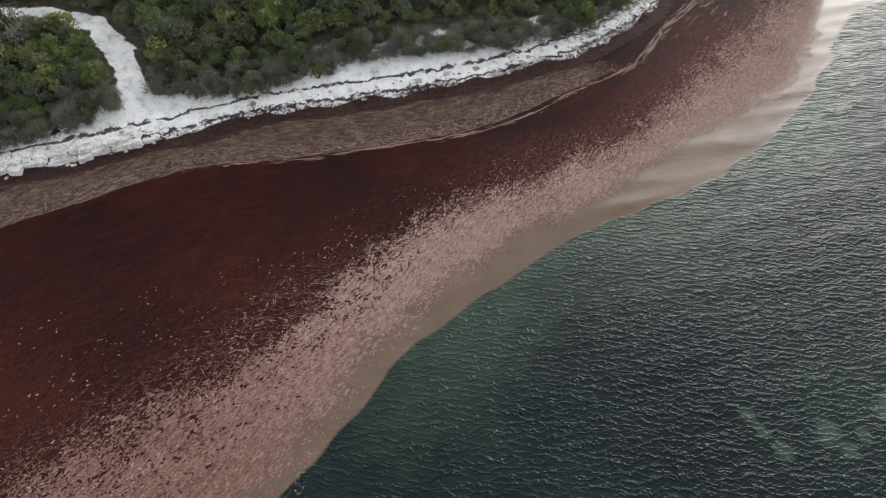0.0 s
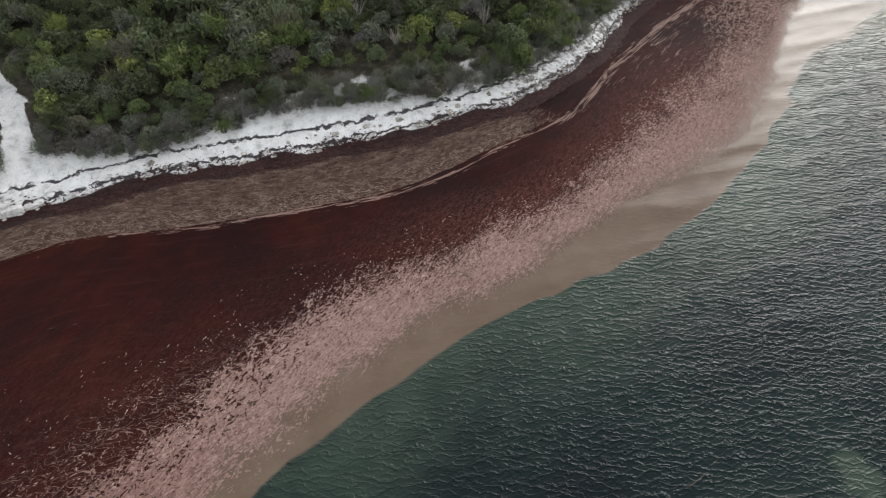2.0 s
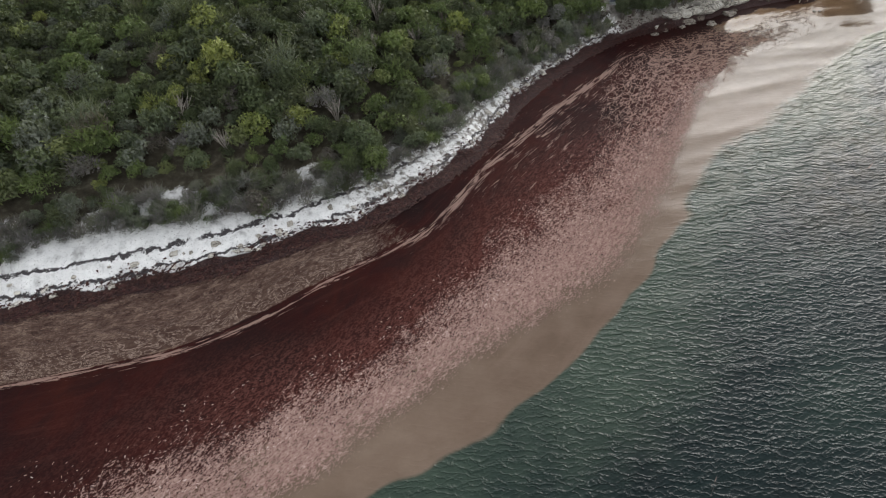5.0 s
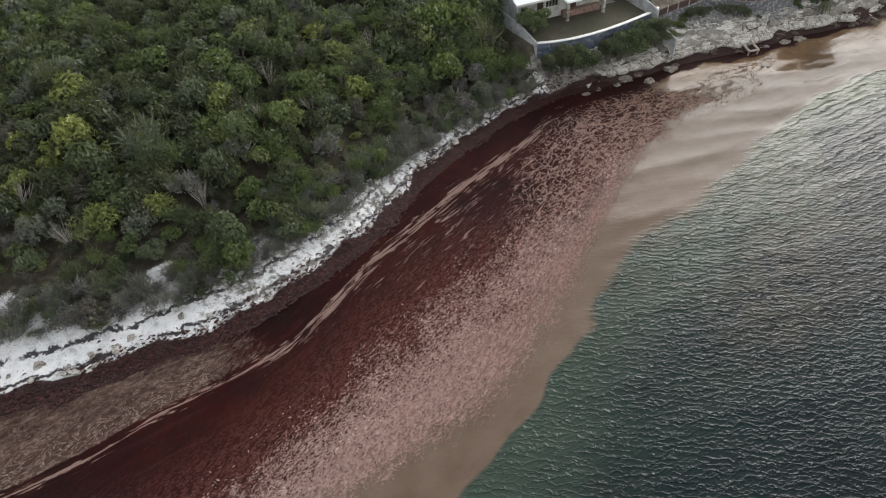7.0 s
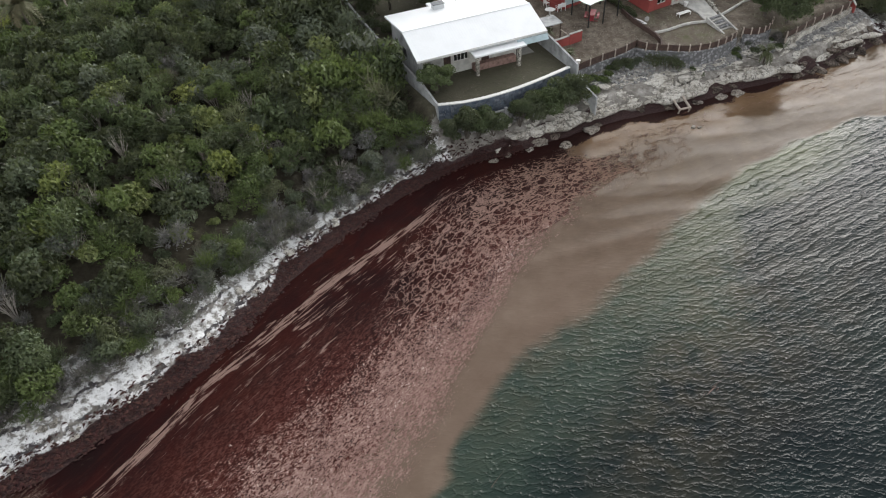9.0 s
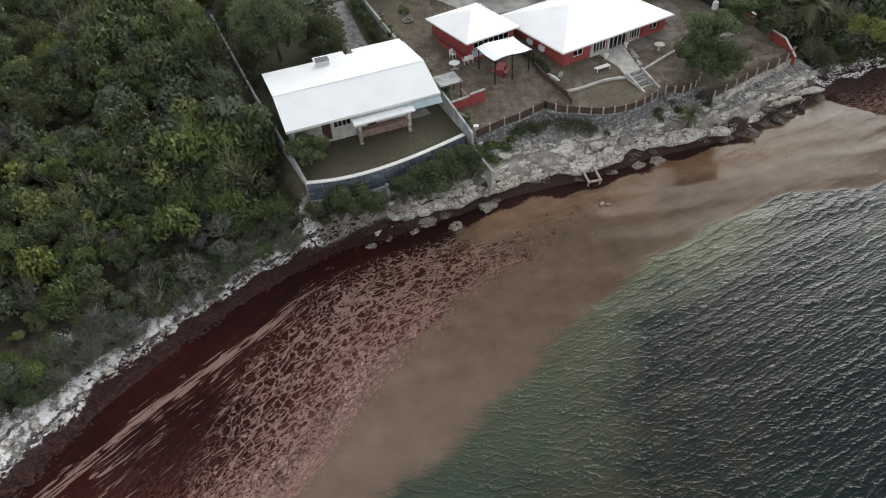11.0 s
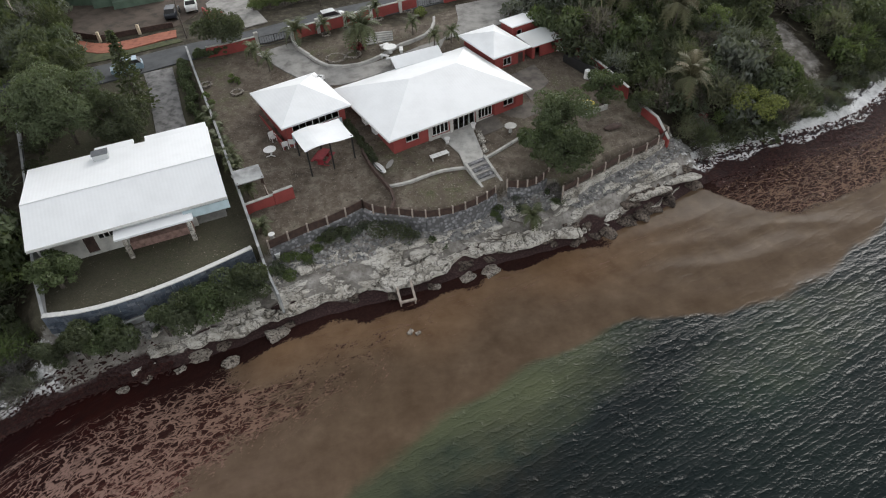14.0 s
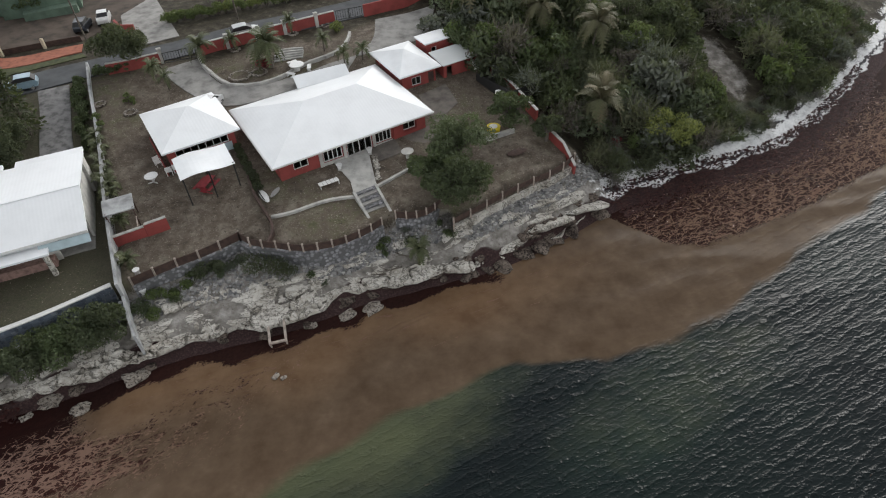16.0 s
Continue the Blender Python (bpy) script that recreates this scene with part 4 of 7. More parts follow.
def hip(L, D, z0, z1, a0, a1, b, t=0.16):
    v = [(0, 0, z0), (L, 0, z0), (L, D, z0), (0, D, z0), (a0, b, z1), (a1, b, z1), (0, 0, z0 - t), (L, 0, z0 - t), (L, D, z0 - t), (0, D, z0 - t)]
    return v, [(0, 1, 5, 4), (1, 2, 5), (2, 3, 4, 5), (3, 0, 4), (0, 6, 7, 1), (1, 7, 8, 2), (2, 8, 9, 3), (3, 9, 6, 0), (9, 8, 7, 6)]


def gable(L, D, zf, zr, zb, b, t=0.16):
    """Ridge along the length at depth b; front, ridge and back heights."""
    pr = [(0, zf), (b, zr), (D, zb)]
    v = [(a, q, z) for a in (0, L) for q, z in pr] + [(a, q, z - t) for a in (0, L) for q, z in pr]
    return v, [(0, 3, 4, 1), (1, 4, 5, 2), (6, 7, 10, 9), (7, 8, 11, 10), (0, 6, 9, 3), (2, 5, 11, 8), (0, 1, 7, 6), (1, 2, 8, 7), (3, 9, 10, 4), (4, 10, 11, 5)]


def pierced_wall(a0, a1, z0, z1, b, th, holes):
    """A wall along a at depth b, with openings (a from, a to, z from, z to), in one piece."""
    aa = sorted({a0, a1, *(h[0] for h in holes), *(h[1] for h in holes)})
    zz = sorted({z0, z1, *(h[2] for h in holes), *(h[3] for h in holes)})
    n, m = len(aa), len(zz)
    v = [(a, y, z) for y in (b, b + th) for z in zz for a in aa]

    def solid(i, j):
        if not (0 <= i < n - 1 and 0 <= j < m - 1):
            return False
        a, z = (aa[i] + aa[i + 1]) / 2, (zz[j] + zz[j + 1]) / 2
        return not any(h[0] < a < h[1] and h[2] < z < h[3] for h in holes)
    f = []
    for i in range(n - 1):
        for j in range(m - 1):
            if not solid(i, j):
                continue
            p, q, r, s = j * n + i, j * n + i + 1, (j + 1) * n + i + 1, (j + 1) * n + i
            k = n * m
            f += [(p, q, r, s), (s + k, r + k, q + k, p + k)]
            if not solid(i, j - 1):
                f.append((q, p, p + k, q + k))
            if not solid(i, j + 1):
                f.append((s, r, r + k, s + k))
            if not solid(i - 1, j):
                f.append((p, s, s + k, p + k))
            if not solid(i + 1, j):
                f.append((r, q, q + k, r + k))
    return v, f


def window(parent, a0, a1, z0, z1, b, panes, name="window"):
    w = 0.07
    bars = [(a0, b, z0, a1, b + 0.1, z0 + w), (a0, b, z1 - w, a1, b + 0.1, z1), (a0, b, z0 + w, a0 + w, b + 0.1, z1 - w), (a1 - w, b, z0 + w, a1, b + 0.1, z1 - w)]
    q = (a1 - a0 - w) / panes
    for i in range(1, panes):
        bars.append((a0 + i * q, b + 0.01, z0 + w, a0 + i * q + w, b + 0.09, z1 - w))
    ob = part(name, solids(*bars), FRAME, parent, "white painted frame with dark glass")
    for i in range(panes):
        pane = part("pane", solids((a0 + i * q + w, b + 0.04, z0 + w, a0 + (i + 1) * q, b + 0.05, z1 - w)), GLASS, ob)
        pane.visible_shadow = False
    return ob


# ---- the red villa with its white hipped roofs ----
def house_shell(parent, L, D, z0, z1, mat, inset, holes_front, holes_side=()):
    i = inset
    part("wall", pierced_wall(i, L - i, z0, z1, i, 0.2, holes_front), mat, parent)
    part("wall", solids((i, i + 0.2, z0, i + 0.2, D - i, z1)), mat, parent)
    part("wall", solids((L - i - 0.2, i + 0.2, z0, L - i, D - i, z1)), mat, parent)
    part("wall", solids((i + 0.2, D - i - 0.2, z0, L - i - 0.2, D - i, z1)), mat, parent)
    part("floor_slab", solids((i + 0.2, i + 0.2, z0, L - i - 0.2, D - i - 0.2, z0 + 0.75)), CONCRETE, parent)


villa = thing("villa", "red villa with a white hipped roof and white-framed glazing", "house", pose(76.1, 120.3, 0, 0, 0, 27.3))
holes = [(2.05, 3.5, 6.1, 7.0), (5.0, 6.9, 5.75, 7.0), (7.4, 10.0, 5.0, 7.0), (10.4, 12.1, 5.75, 7.0), (13.4, 14.8, 6.1, 7.0)]
house_shell(villa, 16.5, 12.6, 4.4, 7.36, RED, 0.7, holes)
part("roof", hip(16.5, 12.6, 7.5, 9.3, 6.0, 11.6, 6.5), SHEET, villa, "white painted hipped sheet roof")
part("gutter", solids((0, -0.1, 7.34, 16.5, 0, 7.46), (-0.1, -0.1, 7.34, 0, 12.6, 7.46), (16.5, -0.1, 7.34, 16.6, 12.6, 7.46)), FRAME, villa)
for (h0, h1, zb, zt), n in zip(holes, (2, 4, 4, 4, 2)):
    window(villa, h0, h1, zb, zt, 0.74, n, "glazed_door" if zb == 5.0 else "window")
part("pilaster", solids((4.55, 0.55, 4.4, 4.9, 0.7, 7.34)), CREAM, villa)
part("pilaster", solids((7.0, 0.55, 4.4, 7.3, 0.7, 7.34)), CREAM, villa)
part("pilaster", solids((10.08, 0.55, 4.4, 10.35, 0.7, 7.34)), CREAM, villa)
part("apron", solids((4.92, 0.6, 4.4, 6.98, 0.698, 5.7)), CREAM, villa, "pale rendered panel under the window")
part("apron", solids((10.37, 0.6, 4.4, 12.2, 0.698, 5.7)), CREAM, villa, "pale rendered panel under the window")
part("bay_wall", solids((12.3, 0.45, 4.4, 13.35, 0.698, 7.34), (14.85, 0.45, 4.4, 15.8, 0.698, 7.34), (13.35, 0.45, 4.4, 14.85, 0.698, 6.05)), RED, villa)
part("plinth", solids((-0.2, 0.3, 4.2, 4.5, 0.45, 5.3)), RED, villa)
for b in (4.0, 6.2):
    part("wall_unit", solids((0.38, b, 6.0, 0.69, b + 0.8, 6.6)), WHITE, villa, "white air conditioner on the side wall")

annex = thing("annex", "small red annex with a white hipped roof and a window band", "house", pose(65.9, 123.0, 0, 0, 0, 28.3))
house_shell(annex, 7.4, 8.9, 4.9, 8.06, RED, 0.55, [(1.2, 6.2, 7.0, 7.75)])
part("roof", hip(7.4, 8.9, 8.2, 9.4, 4.1, 4.3, 5.1), SHEET, annex, "white painted hipped sheet roof")
window(annex, 1.2, 6.2, 7.0, 7.75, 0.58, 7)
part("panel", solids((1.0, 0.45, 6.1, 6.4, 0.548, 6.95)), BLUEPAINT, annex)
part("skirt", solids((-0.1, 0.4, 4.9, 0.0, 7.0, 6.5)), RED, annex)

wing = thing("rear_wing", "red outbuilding with a white hipped roof", "house", pose(87.7, 133.9, 0, 0, 0, 26))
house_shell(wing, 5.0, 7.5, 5.2, 8.06, RED, 0.5, [(1.6, 2.7, 6.6, 7.5), (3.6, 4.3, 5.9, 7.6)])
part("roof", hip(5.0, 7.5, 8.2, 9.3, 2.5, 2.55, 3.8), SHEET_PLAIN, wing, "white painted hipped roof")
window(wing, 1.6, 2.7, 6.6, 7.5, 0.54, 2)
part("door", solids((3.62, 0.56, 5.95, 4.28, 0.62, 7.58)), DARKWOOD, wing)

store = thing("store_room", "red flat-roofed store room with a pale lid", "outbuilding", pose(90.7, 140.1, 0, 0, 0, 27))
house_shell(store, 4.2, 2.6, 6.2, 8.7, RED, 0.15, [(0.8, 1.5, 7.3, 8.2)])
part("roof", solids((0, 0, 8.68, 4.2, 2.6, 8.82)), SHEET_PLAIN, store)
window(store, 0.8, 1.5, 7.3, 8.2, 0.2, 1)
shed_b = thing("lean_to", "red lean-to with a grey sheet roof", "outbuilding", pose(92.4, 136.5, 0, 0, 0, 27))
house_shell(shed_b, 3.9, 2.9, 5.6, 7.85, RED, 0.12, [(0.5, 1.2, 5.9, 7.6)])
part("roof", slab([(-0.1, -0.15, 0), (4.1, -0.15, 0), (4.1, 3.0, 0.35), (-0.1, 3.0, 0.35)], 7.86, 7.96), GREY_SHEET, shed_b, "weathered grey sheet roof")
porch_roof = thing("entrance_porch", "entrance porch with a white gabled roof", "porch", pose(77.0, 134.4, 0, 0, 0, 21))
part("roof", gable(5.8, 2.9, 7.75, 8.5, 7.8, 1.4), SHEET_PLAIN, porch_roof)
for a, b in ((0.3, 2.5), (5.4, 2.5), (0.3, 0.3), (5.4, 0.3)):
    part("post", solids((a, b, 5.8, a + 0.2, b + 0.2, 7.75)), CREAM, porch_roof)

# ---- the grey house with a white roof ----
cottage = thing("bungalow", "pale grey bungalow with a wide white sheet roof", "house", pose(47.4, 108.6, 0, 0, 0, 18.5))
front = [(3.6, 4.5, 4.8, 6.8), (4.8, 6.6, 5.9, 6.8), (8.2, 9.2, 4.8, 6.9), (9.8, 11.4, 5.6, 6.9)]
part("wall", pierced_wall(0.5, 12.6, 4.2, 7.6, 1.5, 0.2, front), CREAM, cottage)
part("wall", solids((0.5, 0.6, 4.2, 0.7, 9.9, 7.7)), WALLPAINT, cottage, "stained pale grey side wall")
part("wall", solids((12.6, 3.4, 4.2, 12.8, 9.9, 7.6)), CREAM, cottage)
part("wall", solids((0.7, 9.7, 4.2, 14.9, 9.9, 8.6)), CREAM, cottage)
part("wall", solids((14.9, 3.4, 4.2, 15.1, 9.9, 7.7)), CREAM, cottage)
part("floor_slab", solids((0.7, 1.7, 4.2, 15.1, 9.7, 4.62)), CONCRETE, cottage)
part("roof", gable(15.7, 10.6, 7.75, 9.35, 8.85, 4.3, 0.18), SHEET, cottage, "white painted sheet roof with a low ridge")
part("ridge_cap", solids((0, 4.2, 9.33, 15.7, 4.4, 9.38)), SHEET_PLAIN, cottage)
part("fascia", solids((0, -0.06, 7.5, 15.7, 0, 7.74)), FRAME, cottage)
part("canopy_board", slab([(11.9, -0.5, -0.45), (15.7, -0.5, -0.45), (15.7, 0.0, 0), (11.9, 0.0, 0)], 7.35, 7.43), BLUEPAINT, cottage, "pale blue board under the eave")
part("side_gable", ([(0.5, 0.6, 7.5), (0.5, 4.3, 9.15), (0.5, 9.9, 8.65), (0.5, 9.9, 7.6), (0.7, 0.6, 7.5), (0.7, 4.3, 9.15), (0.7, 9.9, 8.65), (0.7, 9.9, 7.6)],
                    [(0, 1, 2, 3), (7, 6, 5, 4), (0, 4, 5, 1), (1, 5, 6, 2), (2, 6, 7, 3), (3, 7, 4, 0)]), WALLPAINT, cottage)
part("back_roof", solids((5.6, 10.3, 8.6, 9.0, 11.6, 8.86)), SHEET_PLAIN, cottage, "flat white roof over the back room")
part("back_roof", solids((10.0, 10.3, 8.5, 15.6, 11.7, 8.78)), SHEET_PLAIN, cottage, "flat white roof over the back room")
part("back_wall", solids((10.2, 9.9, 5.0, 15.4, 11.4, 8.5), (5.8, 9.9, 5.0, 8.8, 11.4, 8.6)), CREAM, cottage)
tank = part("roof_unit", solids((5.6, 8.9, 8.95, 6.9, 9.8, 9.5)), GREY_SHEET, cottage, "grey metal cooling unit")
part("lid", solids((5.55, 8.85, 9.5, 6.95, 9.85, 9.56)), plain("dark_metal", (0.12, 0.13, 0.14), 0.5, 0.2, 4), tank)
window(cottage, 4.8, 6.6, 5.9, 6.8, 1.53, 4)
window(cottage, 9.8, 11.4, 5.6, 6.9, 1.53, 3)
part("door", solids((3.62, 1.56, 4.85, 4.48, 1.62, 6.78)), DARKWOOD, cottage, "dark brown wooden door")
part("door", solids((8.22, 1.56, 4.85, 9.18, 1.62, 6.88)), DARKWOOD, cottage, "dark brown wooden door")
for z, b in ((6.0, 5.0), (6.0, 7.6)):
    part("side_window", solids((0.44, b, z, 0.5, b + 1.0, z + 0.9)), BLACK, cottage, "small dark louvred window")
part("porch_roof", slab([(6.35, -1.0, -0.18), (12.6, -1.0, -0.18), (12.6, 1.3, 0), (6.35, 1.3, 0)], 7.18, 7.36), SHEET_PLAIN, cottage, "white flat porch roof")
for a in (6.75, 11.9):
    part("porch_post", solids((a, -0.45, 4.2, a + 0.36, -0.09, 7.1)), LIMESTONE, cottage, "pale stone porch post")
part("brick_step", solids((7.0, 0.7, 4.2, 12.2, 1.46, 5.3)), plain("pinkish_brick", (0.3, 0.19, 0.16), 0.9, 0.25, 3), cottage)


# ---- walls, fences, retaining walls ----
def wall_run(name, pts, height, th, mat, label, down=1.0, cap=None, top=None):
    """A wall along pts (x, y), stepping with the ground; top: fixed heights per point."""
    ob = thing(name, label, "wall", pose(*pts[0], 0))
    ob.matrix_world = Matrix.Identity(4)
    for i, ((x0, y0), (x1, y1)) in enumerate(zip(pts, pts[1:])):
        n = Vector((y0 - y1, x1 - x0, 0)).normalized() * th / 2
        z0, z1 = (gz(x0, y0) + height, gz(x1, y1) + height) if top is None else (top[i], top[i + 1])
        base = min(z0, z1) - height - down
        v = [(x0 - n.x, y0 - n.y, base), (x1 - n.x, y1 - n.y, base), (x1 + n.x, y1 + n.y, base), (x0 + n.x, y0 + n.y, base),
             (x0 - n.x, y0 - n.y, z0), (x1 - n.x, y1 - n.y, z1), (x1 + n.x, y1 + n.y, z1), (x0 + n.x, y0 + n.y, z0)]
        part("panel", (v, solids((0, 0, 0, 1, 1, 1))[1]), mat, ob)
        if cap:
            m = n * 1.5
            v = [(x0 - m.x, y0 - m.y, z0 + 0.004), (x1 - m.x, y1 - m.y, z1 + 0.004), (x1 + m.x, y1 + m.y, z1 + 0.004), (x0 + m.x, y0 + m.y, z0 + 0.004)]
            v += [(x, y, z + 0.08) for x, y, z in v]
            part("coping", (v, solids((0, 0, 0, 1, 1, 1))[1]), cap, ob, "white coping")
    return ob


def between(pts, k):
    """k points evenly along a smooth line through pts."""
    p = np.array(pts, float)
    d = np.r_[0, np.cumsum(np.hypot(*np.diff(p[:, :2], axis=0).T))]
    s = np.linspace(0, d[-1], k)
    m = np.gradient(p, d, axis=0)
    i = np.clip(np.searchsorted(d, s) - 1, 0, len(d) - 2)
    h = (d[i + 1] - d[i])[:, None]
    q = ((s - d[i])[:, None]) / h
    return ((1 + 2 * q) * (1 - q) ** 2 * p[i] + q * (1 - q) ** 2 * h * m[i] + q * q * (3 - 2 * q) * p[i + 1] + q * q * (q - 1) * h * m[i + 1]).tolist()


wall_run("plot_wall", [(35.5, 135.5), (37.6, 130.5), (40.0, 125), (42.6, 119), (45.2, 113), (47.7, 107.4), (49.2, 104.2)], 1.5, 0.22, WALLPAINT, "stained white plot wall by the scrub", 1.5,
         top=[9.0, 8.3, 7.4, 6.6, 6.3, 5.9, 4.95])
wall_run("plot_wall", [(52.4, 143.2), (54.3, 138), (56.6, 132), (58.9, 126), (61.0, 120.2), (62.7, 115.6), (64.1, 111.8), (65.0, 109.3)], 1.6, 0.22, WALLPAINT, "stained white plot wall between the yards", 1.8,
         top=[8.6, 8.3, 7.6, 7.1, 6.9, 6.5, 5.9, 5.5])
wall_run("plot_wall", [(65.0, 109.3), (65.6, 107.8), (66.5, 105.9)], 1.4, 0.2, WALLPAINT, "low stepped wall end above the rocks", 2.0, top=[4.2, 3.7, 3.2])

SEAWALL = between([(49.2, 104.1), (51.8, 104.2), (54.7, 104.9), (57.2, 105.9), (59.4, 107.0), (61.8, 108.4), (64.2, 109.9)], 13)
sea_wall = wall_run("sea_wall", SEAWALL, 1.9, 0.3, WALLPAINT, "curved blue-grey stone sea wall with white coping", 1.4, FRAME, [4.95] * 13)
block_mesh = bpy.data.meshes.new("stone")
bv, bf = solids((0.02, 0.02, 0.015, 0.98, 1, 0.985))
block_mesh.from_pydata(bv, [], bf)
block_mesh.materials.append(STONE_BLUE)
for (x0, y0), (x1, y1) in zip(SEAWALL, SEAWALL[1:]):
    d = Vector((x1 - x0, y1 - y0, 0))
    yaw = math.degrees(math.atan2(d.y, d.x))
    for r in range(6):
        s = -0.15 * (r % 2)
        while s < d.length - 0.12:
            w = rng.uniform(0.38, 0.62)
            e = min(s + w, d.length)
            a = max(s, 0.0)
            o = new("stone", block_mesh)
            o.parent = sea_wall
            o.matrix_basis = pose(x0, y0, 3.15 + r * 0.29, 0, 0, yaw) @ pose(a, -0.15 - rng.uniform(0.05, 0.11), 0) @ Matrix.Diagonal((e - a, 0.2, 0.285, 1))
            s += w
low = between([(51.0, 103.5), (54.6, 104.0), (57.5, 105.2), (60.0, 106.4), (62.4, 107.9), (64.6, 109.2)], 9)
rail = thing("low_railing", "low pale railing with square piers below the sea wall", "railing", Matrix.Identity(4))
for i, (x, y) in enumerate(low):
    g = 3.05
    part("pier", solids((x - 0.17, y - 0.17, g - 1.0, x + 0.17, y + 0.17, g + 0.55)), WALLPAINT, rail)
    if i and i % 4:
        x0, y0 = low[i - 1]
        n = Vector((y0 - y, x - x0, 0)).normalized() * 0.06
        part("rail", slab([(x0 - n.x, y0 - n.y), (x - n.x, y - n.y), (x + n.x, y + n.y), (x0 + n.x, y0 + n.y)], g + 0.3, g + 0.42), WALLPAINT, rail)
wall_run("garden_wall", [(63.0, 114.9), (65.4, 115.9), (65.5, 115.9), (67.1, 116.7)], 1.0, 0.2, RED, "short red garden wall", 1.0, PALE_CONCRETE, [5.65, 5.75, 5.95, 5.95])


def fence_run(pts, lift, height, label, group="fences by the rocks", footing=0.0):
    ob = thing("fence", label, "fence", Matrix.Identity(4), group)
    for i, p in enumerate(pts):
        x, y = p[:2]
        z = p[2]
        part("post", solids((x - 0.07, y - 0.07, z - 0.5 - footing, x + 0.07, y + 0.07, z + height + 0.12)), POSTWOOD, ob, "pale weathered post")
        if i:
            x0, y0, z0 = pts[i - 1][:3]
            n = Vector((y0 - y, x - x0, 0)).normalized() * 0.025
            v = [(x0 - n.x, y0 - n.y, z0 + lift), (x - n.x, y - n.y, z + lift), (x + n.x, y + n.y, z + lift), (x0 + n.x, y0 + n.y, z0 + lift)]
            v += [(a, b, c + height - lift) for a, b, c in v]
            part("panel", (v, solids((0, 0, 0, 1, 1, 1))[1]), DARKWOOD, ob, "dark brown slatted panel")
    return ob


fence_run(between([(65.4, 110.6, 4.0), (68.3, 112.2, 4.05), (70.9, 113.4, 4.1), (73.3, 115.0, 4.15)], 6), 0.05, 0.85, "dark brown panel fence with pale posts along the lawn")
fence_run(between([(73.3, 115.0, 4.2), (74.6, 114.0, 4.1), (76.0, 113.7, 4.05), (79.0, 112.9, 4.0), (81.8, 113.3, 4.0), (84.2, 114.5, 4.0), (85.4, 115.6, 3.9)], 12), 0.05, 0.75, "curved dark brown fence with pale posts")
fence_run(between([(86.6, 116.4, 3.9), (88.3, 116.2, 3.8), (90.3, 117.3, 3.8), (91.2, 118.6, 3.9)], 7), 0.05, 0.75, "short dark brown fence with pale posts")
fence_run(between([(91.6, 115.4, 3.2), (94.1, 116.9, 3.25), (96.6, 118.5, 3.3), (99.2, 120.0, 3.3), (101.9, 121.4, 3.3), (103.9, 123.2, 3.4)], 9), 0.35, 0.95, "open dark fence with pale posts above the rocks")
terrace = wall_run("retaining_wall", between([(65.4, 110.5), (68.3, 112.1), (70.9, 113.3), (73.3, 114.9)], 6), 0.4, 0.35, RUBBLE, "low rubble retaining wall under the fence", 1.6, None, [4.05] * 6)
wall_run("retaining_wall", between([(73.3, 114.9), (74.6, 113.9), (76.0, 113.6), (79.0, 112.8), (81.8, 113.2), (84.2, 114.4), (85.4, 115.5)], 12), 0.5, 0.4, RUBBLE, "curved rubble retaining wall under the fence", 2.0, None, [4.0] * 12)
wall_run("retaining_wall", between([(86.6, 116.3), (88.3, 116.1), (90.3, 117.2), (91.2, 118.4)], 6), 0.5, 0.35, RUBBLE, "rubble retaining wall under the fence", 2.0, None, [3.85] * 6)
wall_run("retaining_wall", between([(91.6, 115.4), (94.1, 116.8), (96.6, 118.4), (99.2, 119.9), (101.9, 121.3), (103.9, 123.1)], 9), 0.5, 0.35, LIMESTONE, "rough pale stone edge under the fence", 1.6, None, [3.3] * 9)
wall_run("garden_edge", between([(75.8, 117.0), (77.4, 117.2), (78.9, 117.8), (81.0, 118.6), (83.0, 118.9)], 8), 0.22, 0.25, PALE_CONCRETE, "low pale kerb across the front garden", 0.5)
wall_run("garden_edge", between([(84.9, 120.1), (86.4, 121.0), (88.0, 122.2), (90.6, 123.5)], 6), 0.22, 0.25, PALE_CONCRETE, "low pale kerb beside the path", 0.5)
wall_run("garden_edge", between([(75.9, 113.8), (76.2, 115.4), (75.5, 117.0), (74.1, 119.6), (73.3, 121.8)], 8), 0.55, 0.2, DARKWOOD, "dark board edge between the lawns", 0.5)
wall_run("red_boundary_wall", [(95.4, 141.3), (97.6, 137.2), (99.5, 133.0), (101.2, 128.6)], 1.3, 0.2, RED, "red boundary wall with pale copings", 1.0, PALE_CONCRETE)
wall_run("red_boundary_wall", [(102.0, 126.0), (102.9, 123.9), (103.8, 122.3)], 1.0, 0.2, RED, "red boundary wall end by the beach", 1.0, PALE_CONCRETE)

# ---- steps and paved places ----
top_l, top_r, bot_l, bot_r = Vector((83.0, 119.0, 0)), Vector((84.9, 120.0, 0)), Vector((84.35, 116.2, 0)), Vector((86.2, 117.05, 0))
stairs = thing("garden_steps", "dark stone garden steps between pale side walls", "steps", Matrix.Identity(4))
for i in range(8):
    a, b = i / 8, (i + 1) / 8
    c = [top_l.lerp(bot_l, a), top_r.lerp(bot_r, a), top_r.lerp(bot_r, b), top_l.lerp(bot_l, b)]
    zt = 5.05 - 0.145 * i
    part("step", slab([(p.x, p.y) for p in c][::-1], zt - 0.9, zt), CONCRETE if i % 2 else RUBBLE, stairs)
